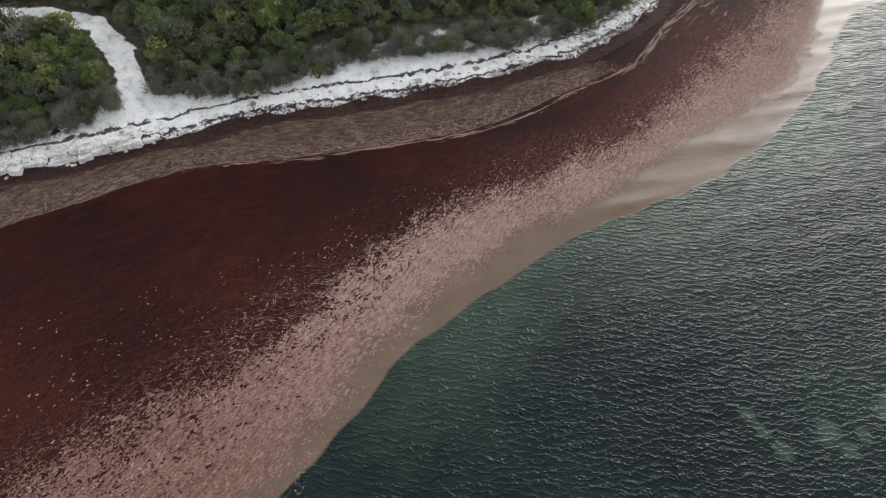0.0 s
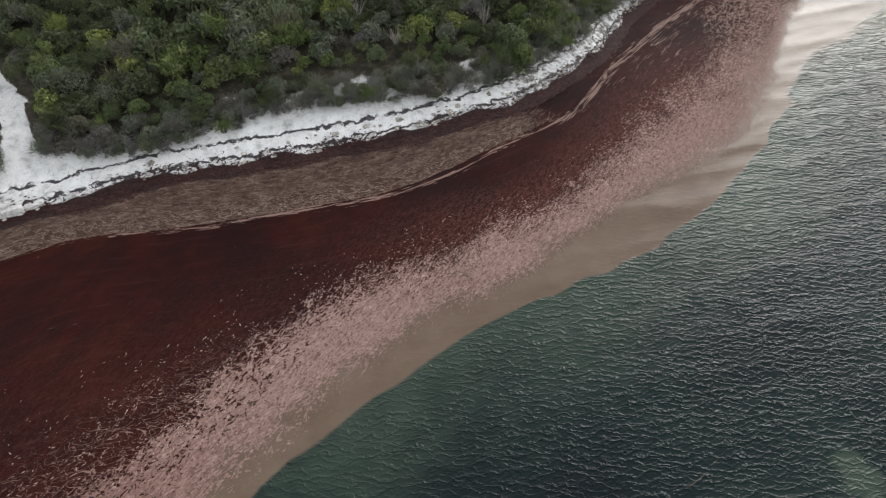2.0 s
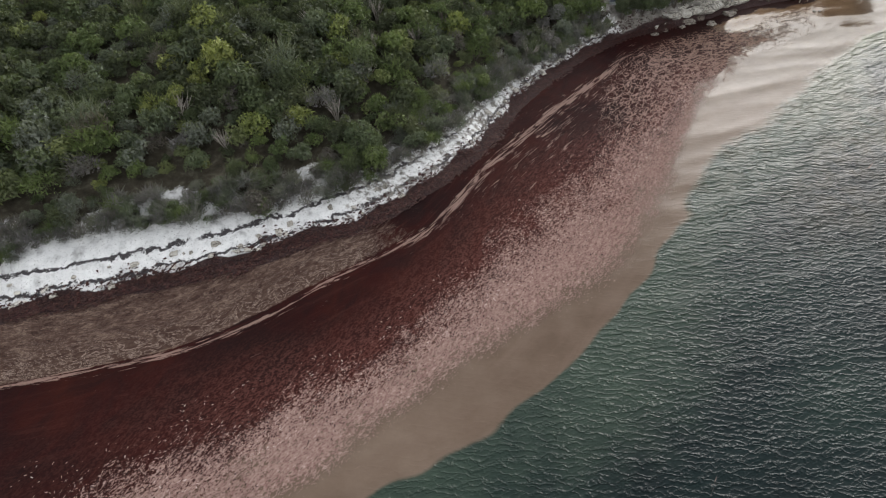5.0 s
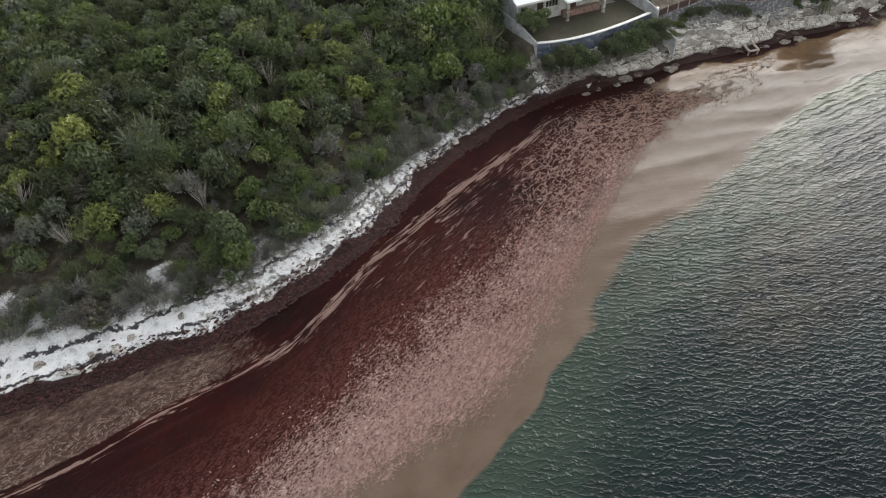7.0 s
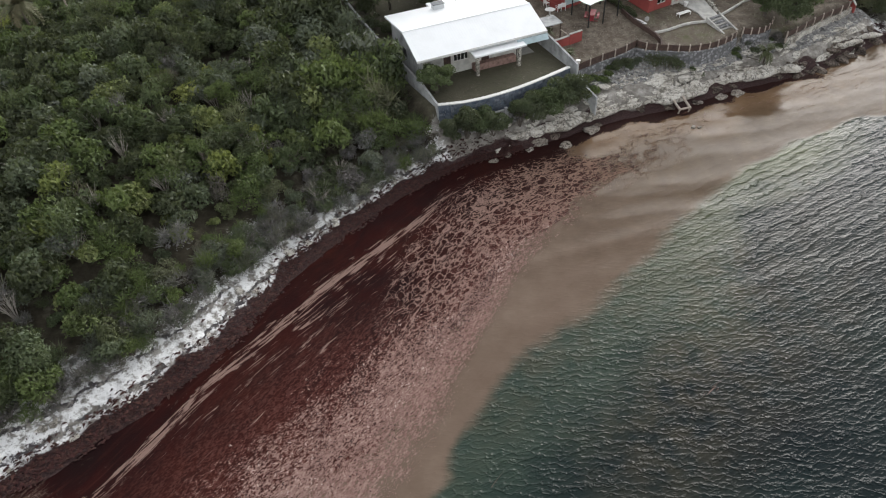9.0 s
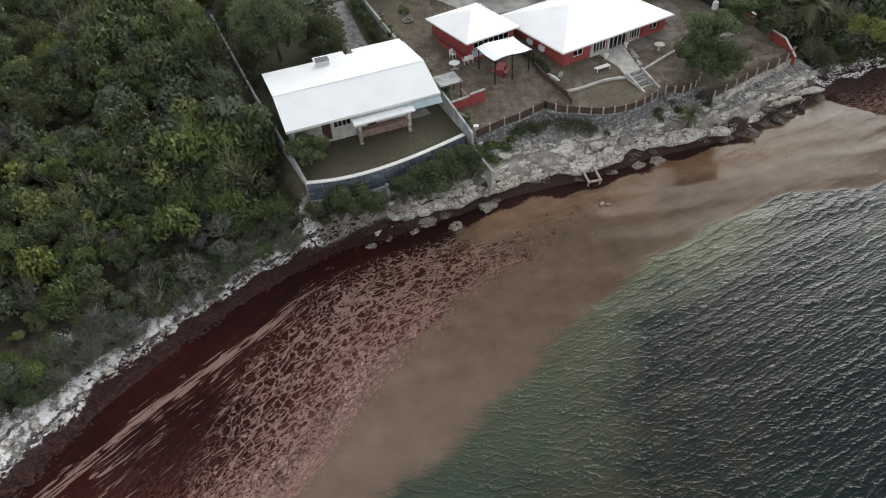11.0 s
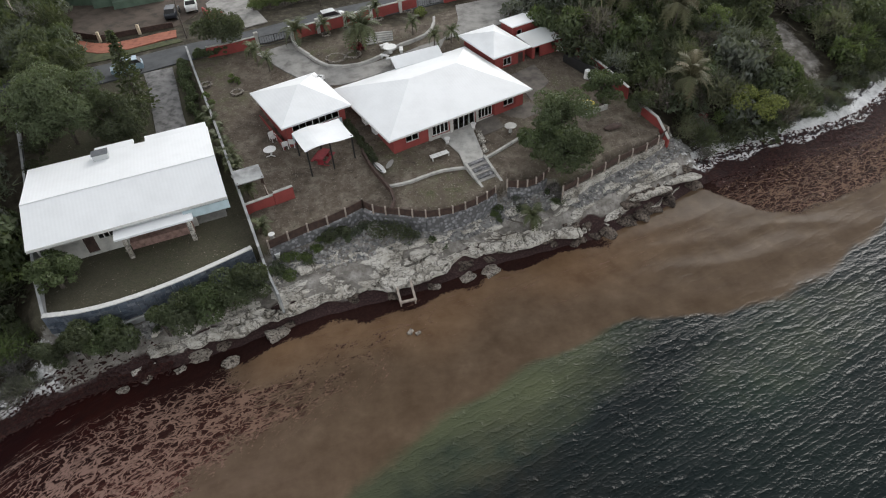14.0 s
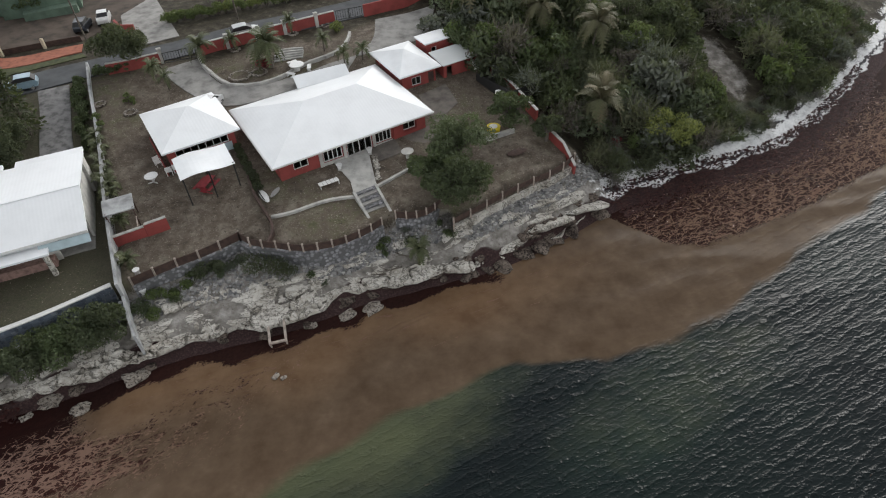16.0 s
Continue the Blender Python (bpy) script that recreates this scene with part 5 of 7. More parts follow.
for s, e in ((top_l, bot_l), (top_r, bot_r)):
    n = Vector((s.y - e.y, e.x - s.x, 0)).normalized() * 0.12
    v = [(s.x - n.x, s.y - n.y, 4.0), (e.x - n.x, e.y - n.y, 3.0), (e.x + n.x, e.y + n.y, 3.0), (s.x + n.x, s.y + n.y, 4.0)]
    v += [(s.x - n.x, s.y - n.y, 5.25), (e.x - n.x, e.y - n.y, 4.2), (e.x + n.x, e.y + n.y, 4.2), (s.x + n.x, s.y + n.y, 5.25)]
    part("side_wall", (v, solids((0, 0, 0, 1, 1, 1))[1]), PALE_CONCRETE, stairs)


def paved(name, pts, mat, label, lift=0.05, depth=0.6, category="paving"):
    """A plate that follows the ground's slope."""
    n = len(pts)
    z = [gz(x, y) + lift for x, y in pts]
    v = [(x, y, h - depth) for (x, y), h in zip(pts, z)] + [(x, y, h) for (x, y), h in zip(pts, z)]
    f = [tuple(range(n))[::-1], tuple(range(n, 2 * n))] + [(i, (i + 1) % n, n + (i + 1) % n, n + i) for i in range(n)]
    return tagged(mesh_object(name, v, f, mat), label, category, kind="structure")


def ribbon(name, a, b, mat, label, lift=0.05, k=14):
    """A strip between two lines, laid on the ground."""
    p, q = between(a, k), between(b, k)
    v, f = [], []
    for (x0, y0), (x1, y1) in zip(p, q):
        for j in range(5):
            x, y = x0 + (x1 - x0) * j / 4, y0 + (y1 - y0) * j / 4
            v.append((x, y, max(gz(x, y), gz(x + 0.4, y), gz(x, y + 0.4)) + lift))
    m = len(v)
    v += [(x, y, z - 0.4) for x, y, z in v]
    for i in range(k - 1):
        for j in range(4):
            o = i * 5 + j
            f.append((o, o + 5, o + 6, o + 1))
    for i in range(k - 1):
        for j in (0, 4):
            o = i * 5 + j
            f.append((o, o + m, o + 5 + m, o + 5))
    return tagged(mesh_object(name, v, f, mat), label, name, kind="structure")


paved("patio", [(81.0, 123.6), (84.2, 125.3), (85.0, 120.2), (83.0, 118.9), (82.6, 121.0)], PALE_CONCRETE, "pale concrete patio before the glazed doors", 0.12)
paved("pavement", [(84.3, 125.2), (90.6, 128.4), (91.9, 126.6), (85.0, 123.3)], DULLPAVE, "dull concrete walk along the villa", 0.1)
paved("pavement", [(91.0, 128.5), (89.5, 133.5), (92.5, 135.5), (93.5, 132)], DULLPAVE, "dull worn concrete yard behind the villa", 0.06)
ribbon("driveway", [(48.4, 138.6), (49.8, 135.0), (51.0, 131.0), (52.2, 127.2)], [(51.4, 139.6), (52.6, 136.0), (53.8, 132.0), (55.2, 128.0)], DRIVE, "patched grey stone driveway behind the bungalow")
ribbon("forecourt", [(60.8, 141.2), (63.5, 138.0), (66.5, 135.0), (70.0, 133.2), (75.0, 135.2), (82.0, 138.8)], [(64.6, 143.4), (66.3, 140.2), (68.5, 137.3), (71.5, 136.6), (76.0, 138.4), (83.0, 141.8)], CONCRETE, "worn concrete drive round the garden")
ribbon("forecourt", [(82.4, 141.2), (84.5, 144.5), (85.0, 150.6)], [(90.8, 145.0), (91.5, 147.5), (92.5, 152.8)], CONCRETE, "grey concrete parking court", 0.07)

# ---- road and the far side ----
NEAR = [(-60, 96), (-30, 108), (-3, 118.6), (14, 125.2), (30, 131.3), (46.1, 137.6), (54.8, 141.6), (61.4, 143.8), (68.6, 146.8), (77.8, 149.7), (83.3, 151.8), (100, 158), (130, 170)]
FAR = [(-62, 101), (-32, 113), (-5, 123.4), (12, 130), (28, 136), (43.9, 141.8), (52, 145.4), (61, 148.6), (69, 152.5), (77.4, 155.3), (82, 157.3), (98, 163.5), (128, 175.5)]
ribbon("road", NEAR, FAR, ASPHALT, "grey asphalt road behind the plots", 0.12, 60)
ribbon("verge", [(26.5, 137.0), (35, 140.6), (43.5, 143.0), (51, 146.4)], [(27.6, 147.5), (33.5, 149.4), (41.6, 144.6), (50.2, 147.4)], TURF, "rough green verge", 0.08)
ribbon("pavement", [(28.0, 147.0), (35.0, 148.0), (41.8, 144.6), (50.0, 147.8)], [(27.4, 149.2), (34.6, 150.2), (41.2, 147.4), (49.4, 150.0)], BRICKRED, "red clay footpath beside the road", 0.12)
paved("far_yard", [(14, 140), (27, 150), (40.5, 149.5), (49, 151.2), (57, 166), (20, 176)], DRYMUD, "bare brown yard beyond the road", 0.06)
paved("driveway", [(55.4, 147.6), (61.0, 150.2), (52.5, 168), (48, 167.5)], CONCRETE, "pale concrete driveway beyond the road", 0.1)
wall_run("far_wall", [(29, 150.2), (34.5, 151.0), (40.6, 148.6), (48.8, 151.2)], 0.7, 0.2, DARKWOOD, "dark low fence behind the footpath", 0.5)
for i, (x, y) in enumerate([(30, 150.0), (34.5, 150.6), (40.5, 148.2), (45, 149.6)]):
    o = bevelled(part("gate_pier", solids((-0.16, -0.16, -0.2, 0.16, 0.16, 1.25)), plain("cream_paint", (0.62, 0.54, 0.4), 0.8, 0.1, 3), None), 0.02)
    o.matrix_world = pose(x, y, gz(x, y))
    tagged(o, "cream painted pier in the far fence", "pier", "piers of the far fence")
wall_run("far_wall", [(52.0, 154.6), (53.2, 152.8), (55.0, 152.6)], 1.0, 0.25, RED, "red curved wall beside the far driveway", 0.6)
wall_run("road_wall", [(64.8, 144.2), (66.4, 145.2), (67.8, 145.8), (70.8, 147.1), (74, 148.4), (77.8, 150.0), (80, 151.0)], 1.3, 0.22, RED, "red roadside wall with cream piers", 0.6, PALE_CONCRETE)
wall_run("road_wall", [(55.2, 141.4), (57.6, 142.0), (60.6, 143.2)], 1.2, 0.22, RED, "red roadside wall under the tree", 0.6, PALE_CONCRETE)
wall_run("road_wall", [(83.6, 151.8), (86, 152.8), (92, 155.0)], 1.5, 0.22, RED, "red roadside wall by the parking court", 0.6)
for x, y in ((64.8, 144.1), (67.8, 145.7), (71.0, 147.1), (74.2, 148.4), (77.9, 149.9), (60.8, 143.2)):
    o = bevelled(part("wall_pier", solids((-0.2, -0.2, -0.3, 0.2, 0.2, 1.65), (-0.25, -0.25, 1.654, 0.25, 0.25, 1.75)), CREAM, None), 0.02)
    o.matrix_world = pose(x, y, gz(x, y), 0, 0, 25)
    tagged(o, "cream pier in the red roadside wall", "pier", "piers of the roadside wall")


def gate(x0, y0, x1, y1):
    ob = thing("gate", "dark metal bar gate across the drive", "gate", pose(x0, y0, gz(x0, y0) + 0.1, 0, 0, math.degrees(math.atan2(y1 - y0, x1 - x0))))
    L = math.hypot(x1 - x0, y1 - y0)
    part("gate_frame", solids((0, 0, 0, L, 0.06, 0.07), (0, 0, 1.15, L, 0.06, 1.22), (0, 0, 0.07, 0.07, 0.06, 1.15), (L - 0.07, 0, 0.07, L, 0.06, 1.15), (L / 2 - 0.05, 0, 0.07, L / 2 + 0.05, 0.06, 1.15)), BLACK, ob)
    n = int(L / 0.3)
    for i in range(1, n):
        part("bar", solids((i * L / n, 0.02, 0.07, i * L / n + 0.035, 0.05, 1.15)), BLACK, ob)


gate(61.1, 142.8, 64.5, 144.0)
gate(80.2, 151.0, 83.4, 151.9)


# ---- rocks ----
def rock_mesh(seed, mat, flat=0.6, blocky=0.0, cuts=2):
    bm = bmesh.new()
    bmesh.ops.create_icosphere(bm, subdivisions=cuts, radius=1.0)
    for vtx in bm.verts:
        p = vtx.co
        if blocky:
            m = max(abs(p.x), abs(p.y), abs(p.z))
            p = p.lerp(p / m * 0.82, blocky)
        d = noise.noise(p * 1.1 + Vector((seed * 7.3, seed, 0))) * 0.42 + noise.noise(p * 2.9 + Vector((seed, 3, seed * 2))) * 0.2
        vtx.co = p * (1 + d)
        vtx.co.z *= flat
    for fc in bm.faces:
        fc.smooth = True
    me = bpy.data.meshes.new("rock")
    bm.to_mesh(me)
    bm.free()
    me.materials.append(mat)
    return me


SLABS = [rock_mesh(k, LIMESTONE, 0.5, 0.75, 3) for k in range(7)]
PITTED = [rock_mesh(40 + k, PITTED_ROCK, 0.55, 0.6, 3) for k in range(4)]
BOULDERS = [rock_mesh(20 + k, WETROCK, 0.6, 0.7, 3) for k in range(6)]


def lay_rock(me, x, y, z, sx, sy, sz, yaw, tilt, label, group):
    ob = new("rock", me)
    ob.matrix_world = pose(x, y, z, rng.uniform(-tilt, tilt), rng.uniform(-tilt, tilt), yaw) @ Matrix.Diagonal((sx, sy, sz, 1))
    return tagged(ob, label, "rock", group)


# limestone ledge below the houses: long slabs, edge to edge, stepping up
for row, (w0, z0, size, tall) in enumerate(((0.95, 1.2, 2.6, 0.7), (1.8, 1.85, 2.2, 0.6), (2.6, 2.45, 1.5, 0.45))):
    u = 97.0 + row * 0.5
    while u < 146:
        step_u = size * rng.uniform(0.75, 1.9)
        room = float(toe(u) - np.interp(u, YU, YV))
        if w0 < room - 0.3:
            x, y = xy(u + step_u / 2, float(toe(u)) - w0 - rng.uniform(-0.25, 0.35))
            lay_rock(SLABS[rng.integers(7)], x, y, z0 - 0.15 + rng.uniform(-0.2, 0.15), step_u * 0.62, size * rng.uniform(0.3, 0.42), tall * rng.uniform(0.8, 1.2), ANG + rng.uniform(-14, 10), 9,
                     "cracked pale limestone slab of the shore ledge", "ledge of limestone slabs")
        u += step_u


def ledge():
    """One continuous shelf of bedded limestone: undercut front, broken terraces, open joints between tilted blocks."""
    us = np.arange(95.0, 149.0, 0.13)
    front = [(0.9, -0.5), (0.75, 0.1), (0.25, 0.4), (0.0, 0.75)]
    ws = np.arange(0.06, 5.2, 0.14)
    hs = np.interp(ws, [0, 0.35, 0.9, 1.15, 1.9, 2.2, 3.2, 4.0, 5.2], [1.0, 1.25, 1.36, 1.62, 1.75, 2.1, 2.35, 2.6, 2.75])
    prof = front + list(zip(ws, hs))
    v, f = [], []
    for u in us:
        lobe = 0.55 * float(waver(u, 3.0, 0.75, 1.0)) + 0.3 * float(waver(u, 9.0, 2.1, 4.0))
        t0, low = float(toe(u)), float(np.interp(u, [96, 100, 130, 138, 149], [-0.9, 0, 0, -0.7, -1.7]))
        for j, (w, z) in enumerate(prof):
            q = Vector((u * 0.32 + 0.25 * w, w * 0.8 - 0.1 * u, 2.0)) + 0.35 * noise.noise_vector(Vector((u * 0.9, w * 0.9, 5.0)))
            (d0, d1, _, _), cells = noise.voronoi(q)
            crack = max(0.0, 1 - (d1 - d0) / 0.07)
            lift = 0.3 * noise.noise(cells[0] * 7.7)
            tilt = 0.16 * (q - cells[0]).y
            small = noise.voronoi(q * 2.6)[0]
            chip = max(0.0, 1 - (small[1] - small[0]) / 0.16)
            top = min(1.0, max(0.0, (j - 2) / 4))
            ww = w + lobe * max(0, 1 - w / 4) + 0.25 * crack * (j > 1) - 0.3 * lift * (1 - w / 6) * (j > 1)
            zz = z + low * (j > 2) + top * (lift + tilt - 0.5 * crack - 0.05 * chip + 0.07 * noise.noise(Vector((u * 2.2, w * 2.6, 1))))
            v.append((*xy(u, t0 - ww + 0.25), zz))
    m = len(prof)
    for i in range(len(us) - 1):
        for j in range(m - 1):
            o = i * m + j
            f.append((o, o + m, o + m + 1, o + 1))
    return tagged(mesh_object("rock_ledge", v, f, LIMESTONE), "cracked pale limestone ledge undercut by the sea", "rock ledge")


ledge()
# dark undercut blocks at the waterline
for k in range(58):
    u = rng.uniform(100, 148) if k < 22 else rng.uniform(132, 149)
    x, y = xy(u, float(toe(u)) + (rng.uniform(-0.3, 0.8) if k < 22 else rng.uniform(-1.6, 0.9)))
    s = rng.uniform(0.25, 0.6) * (1.35 if u > 136 else 1.0)
    lay_rock(BOULDERS[rng.integers(6)], x, y, max(0.05, min(gz(x, y), 1.3)), s * rng.uniform(0.9, 1.6), s, s * 0.7, rng.uniform(0, 360), 15, "dark wet boulder at the waterline", "boulders at the waterline")
# blocks standing in the shallows
for x, y, s, f in ((59.7, 102.9, 1.15, 0.55), (62.5, 101.9, 0.85, 0.8), (66.0, 104.5, 1.25, 0.6), (58.6, 101.7, 0.55, 0.7), (76.8, 103.4, 0.4, 0.8), (77.4, 103.2, 0.3, 0.8), (56.2, 101.0, 0.5, 0.6), (54.5, 100.2, 0.6, 0.5), (82.0, 109.0, 0.9, 0.4), (79.0, 108.2, 0.7, 0.4), (84.2, 109.6, 1.1, 0.4)):
    lay_rock(PITTED[rng.integers(4)], x, y, -0.02, s * 0.9, s * 0.62, s * f * 0.8, rng.uniform(0, 60), 8, "pitted grey-brown rock standing in the shallow water", "rocks in the shallows")
# white blocks along the first beach: a broken bench of bedded stone, then loose pieces
def bench_block(seed):
    bm = bmesh.new()
    bmesh.ops.create_cube(bm, size=1.0)
    bmesh.ops.subdivide_edges(bm, edges=bm.edges[:], cuts=5, use_grid_fill=True)
    for vtx in bm.verts:
        p = vtx.co.copy()
        q = Vector((p.x * 2.2, p.y * 1.6, p.z))
        d = noise.noise(q * 1.3 + Vector((seed * 5.1, seed, 2))) * 0.09 + noise.noise(q * 4.1 + Vector((seed, 8, seed))) * 0.04
        edge = sorted((abs(p.x), abs(p.y), abs(p.z)))
        vtx.co = p * (1 + d) * (0.93 if edge[1] > 0.46 else 1.0)
        if abs(p.z) > 0.1 and abs(p.z) < 0.25:
            vtx.co.y *= 0.95
    me = bpy.data.meshes.new("rock")
    bm.to_mesh(me)
    bm.free()
    me.materials.append(BEACHSTONE)
    return me


BEACHSTONE = stone_material("bleached_stone", (0.74, 0.735, 0.72), (0.6, 0.59, 0.57), (0.3, 0.285, 0.27), 0.5)
BENCH = [bench_block(k) for k in range(5)]
for row, (w0, z0, deep, tall) in enumerate(((0.45, 0.62, 1.0, 0.75), (1.35, 1.02, 1.1, 0.6))):
    u = -27.0 + 0.7 * row
    while u < -2.5 - 2 * row:
        step_u = rng.uniform(0.7, 3.4)
        if row and rng.random() < 0.35:
            u += step_u
            continue
        x, y = xy(u + step_u / 2, float(toe(u)) - w0 + rng.uniform(-0.3, 0.25))
        slope = math.degrees(math.atan2(float(toe(u + 1)) - float(toe(u - 1)), 2))
        lay_rock(BENCH[rng.integers(5)], x, y, z0 + rng.uniform(-0.3, 0.05), step_u * 0.98, deep * rng.uniform(0.8, 1.5), tall * rng.uniform(0.8, 1.15), ANG - slope + rng.uniform(-12, 12), 7,
                 "squared white limestone block of the beach bench", "bench of white blocks")
        u += step_u
for k in range(34):
    u = rng.uniform(-26, 6)
    w = rng.uniform(-0.3, 2.4)
    x, y = xy(u, float(toe(u)) - w)
    s = rng.uniform(0.25, 0.6)
    lay_rock(BENCH[rng.integers(5)], x, y, gz(x, y) + 0.06, s * 1.4, s, s * 0.6, ANG + rng.uniform(-30, 30), 10, "broken white limestone block on the beach", "white blocks on the beach")
for k in range(60):
    u = rng.uniform(8, 92)
    x, y = xy(u, float(toe(u)) - rng.uniform(0.2, 2.2))
    s = rng.uniform(0.12, 0.34)
    lay_rock(SLABS[rng.integers(7)], x, y, gz(x, y) + 0.02, s * 1.3, s, s * 0.7, rng.uniform(0, 360), 10, "small pale stone on the sandy beach", "small stones on the beach")

# loose rubble over the ledge and the slope under the fences
v, f = [], []
cube = solids((-0.5, -0.5, -0.5, 0.5, 0.5, 0.5))
for k in range(5000):
    u = rng.uniform(92, 151)
    room = float(toe(u) - np.interp(u, YU, YV))
    x, y = xy(u, float(toe(u)) - rng.uniform(min(2.4, room * 0.5), max(room - 0.3, 0.8)))
    s = rng.uniform(0.06, 0.2) * rng.uniform(0.6, 1.5)
    m = pose(x, y, gz(x, y) + s * 0.12, *rng.uniform(-25, 25, 2), rng.uniform(0, 360)) @ Matrix.Diagonal((s * 1.5, s, s * 0.6, 1))
    b = len(v)
    v += [tuple(m @ (Vector(c) * (1 + rng.uniform(-0.2, 0.2)))) for c in cube[0]]
    f += [tuple(b + i for i in q) for q in cube[1]]
tagged(mesh_object("rubble", v, f, by_object("loose_stone", [(0.13, 0.13, 0.135), (0.3, 0.295, 0.28), (0.2, 0.195, 0.19), (0.45, 0.44, 0.42)], 0.95, 2.0, 0.5)), "loose pale rubble over the rocky ledge", "rubble", kind="stuff")


# ---- beached and floating weed ----
WEED = by_object("red_weed", [(0.022, 0.008, 0.008), (0.05, 0.014, 0.012), (0.035, 0.018, 0.015), (0.075, 0.03, 0.022)], 0.75, 2.5, 0.6)
FROTH = by_object("pink_froth", [(0.34, 0.22, 0.19), (0.46, 0.34, 0.3), (0.27, 0.16, 0.135), (0.5, 0.41, 0.37)], 0.8, 2.5, 0.75)


def flakes(name, spots, mat, label, category):
    """Low curled tufts: spots of x, y, z, length, width, yaw, lift."""
    s = np.array(spots)
    n = len(s)
    ca, sa = np.cos(s[:, 5]), np.sin(s[:, 5])
    prof = ((-1.0, 0.0, 0.0), (-0.2, 0.55, 0.5), (0.25, 0.75, 0.6), (1.0, 0.1, 0.1), (0.35, -0.6, 0.5), (-0.4, -0.5, 0.35))
    out = []
    for a, b, c in prof:
        w = 1 + 0.5 * (rng.random(n) - 0.5)
        lx, ly = a * s[:, 3] * w, b * s[:, 4] * w
        out.append(np.stack([s[:, 0] + lx * ca - ly * sa, s[:, 1] + lx * sa + ly * ca, s[:, 2] + c * s[:, 6] * w], 1))
    co = np.stack(out, 1).reshape(-1, 3)
    me = bpy.data.meshes.new(name)
    me.vertices.add(6 * n)
    me.vertices.foreach_set("co", co.astype(np.float32).ravel())
    i = np.arange(n)[:, None] * 6
    quads = np.concatenate([i + np.array([0, 1, 4, 5])[::-1], i + np.array([1, 2, 3, 4])[::-1]], 1).reshape(-1, 4)
    me.loops.add(quads.size)
    me.loops.foreach_set("vertex_index", quads.ravel())
    me.polygons.add(len(quads))
    me.polygons.foreach_set("loop_start", np.arange(0, quads.size, 4))
    me.polygons.foreach_set("loop_total", np.full(len(quads), 4))
    me.update()
    me.materials.append(mat)
    return tagged(new(name, me), label, category, kind="stuff")


spots = []
while len(spots) < 15000:
    u = rng.uniform(-30, 98)
    w = abs(rng.normal()) * 0.7 - 0.45 - 1.1 * rng.random() ** 2
    v = float(toe(u)) - w + 0.5 * float(waver(u, 0, 0.6))
    x, y = xy(u, v)
    s = rng.uniform(0.06, 0.26)
    spots.append((x, y, max(gz(x, y), 0.0) + 0.03, s, s * rng.uniform(0.35, 0.8), radians(ANG) + rng.normal() * 0.7, rng.uniform(0.04, 0.2)))
while len(spots) < 19000:
    u = rng.uniform(150, 192)
    v = float(toe(u)) + rng.uniform(-1.5, 2.2)
    x, y = xy(u, v)
    s = rng.uniform(0.08, 0.3)
    spots.append((x, y, max(gz(x, y), 0.0) + 0.03, s, s * 0.6, radians(ANG) + rng.normal() * 0.7, rng.uniform(0.04, 0.18)))
flakes("beached_weed", spots, WEED, "dark red-brown weed heaped along the beach", "seaweed")

rafts, scum = [], []
for k in range(100000):
    u = rng.uniform(-35, 116)
    d, p = float(dark_end(u)), float(pink_end(u))
    s = rng.uniform(-0.5, 1.05)
    v = d + s * (p - d if p - d > 2 else 2)
    x, y = xy(u, v)
    clump = 0.5 + 0.5 * float(waver(x, y, 0.8, 2.0)) + 0.35 * float(waver(x, y, 2.1, 4.0))
    L = rng.uniform(0.04, 0.13)
    yaw = radians(ANG + 25) + rng.normal() * 0.8 + 0.6 * float(waver(x, y, 0.4, 7.0))
    if rng.random() < smooth(82, 98, u):
        continue
    if s > 0.0 and rng.random() < (0.3 - 0.32 * s) and clump > 0.45:
        rafts.append((x, y, 0.035, L, L * 0.55, yaw, 0.05))
    elif s <= 0.55 and rng.random() < 0.04 + 0.25 * (s + 0.5) ** 2 and clump < 0.5:
        scum.append((x, y, 0.03, L * 1.15, L * rng.uniform(0.2, 0.5), yaw, 0.03))
for k in range(7000):
    u = rng.uniform(150, 190)
    v = float(toe(u)) + rng.uniform(1, 8)
    if float(patch_two(u, v)) > 0.4 and rng.random() < smooth(float(toe(u)) + 6.0, float(toe(u)) + 1.5, v) + 0.12:
        x, y = xy(u, v)
        L = rng.uniform(0.05, 0.17)
        (scum if rng.random() < 0.05 else rafts).append((x, y, 0.035, L * 1.3, L * 0.35, radians(ANG + 10) + rng.normal() * 0.5, 0.05))
flakes("floating_weed", rafts, WEED, "torn rafts of dark red floating weed", "seaweed")
flakes("sea_froth", scum, FROTH, "pale pink froth in broken threads", "froth")


litter = []
for k in range(9000):
    u, d = rng.uniform(91, 149), rng.uniform(0.6, 30)
    v = float(np.interp(u, YU, YV)) - d
    if float(in_plot(u, v)) > 0.5 and float(waver(u, v, 0.5, 2.0)) > -0.25:
        x, y = xy(u, v)
        L = rng.uniform(0.02, 0.09)
        litter.append((x, y, gz(x, y) + 0.015, L, L * 0.7, rng.uniform(0, 6.28), 0.02))
flakes("leaf_litter", litter, by_object("dry_litter", [(0.2, 0.17, 0.13), (0.3, 0.27, 0.22), (0.12, 0.1, 0.07), (0.1, 0.11, 0.05)], 0.9, 3), "dry leaves and pebbles scattered over the bare yards", "litter")


# ---- trees ----
def crown_lobes(r, h, n, z0):
    out = []
    for i in range(int(n * 1.6)):
        a, q = rng.random() * 6.283, rng.random() ** 0.6 * r * 0.8
        out.append((q * math.cos(a), q * math.sin(a), z0 + h * (0.15 + 0.7 * rng.random() * (1 - 0.5 * q / r)), r * rng.uniform(0.17, 0.36)))
    return out


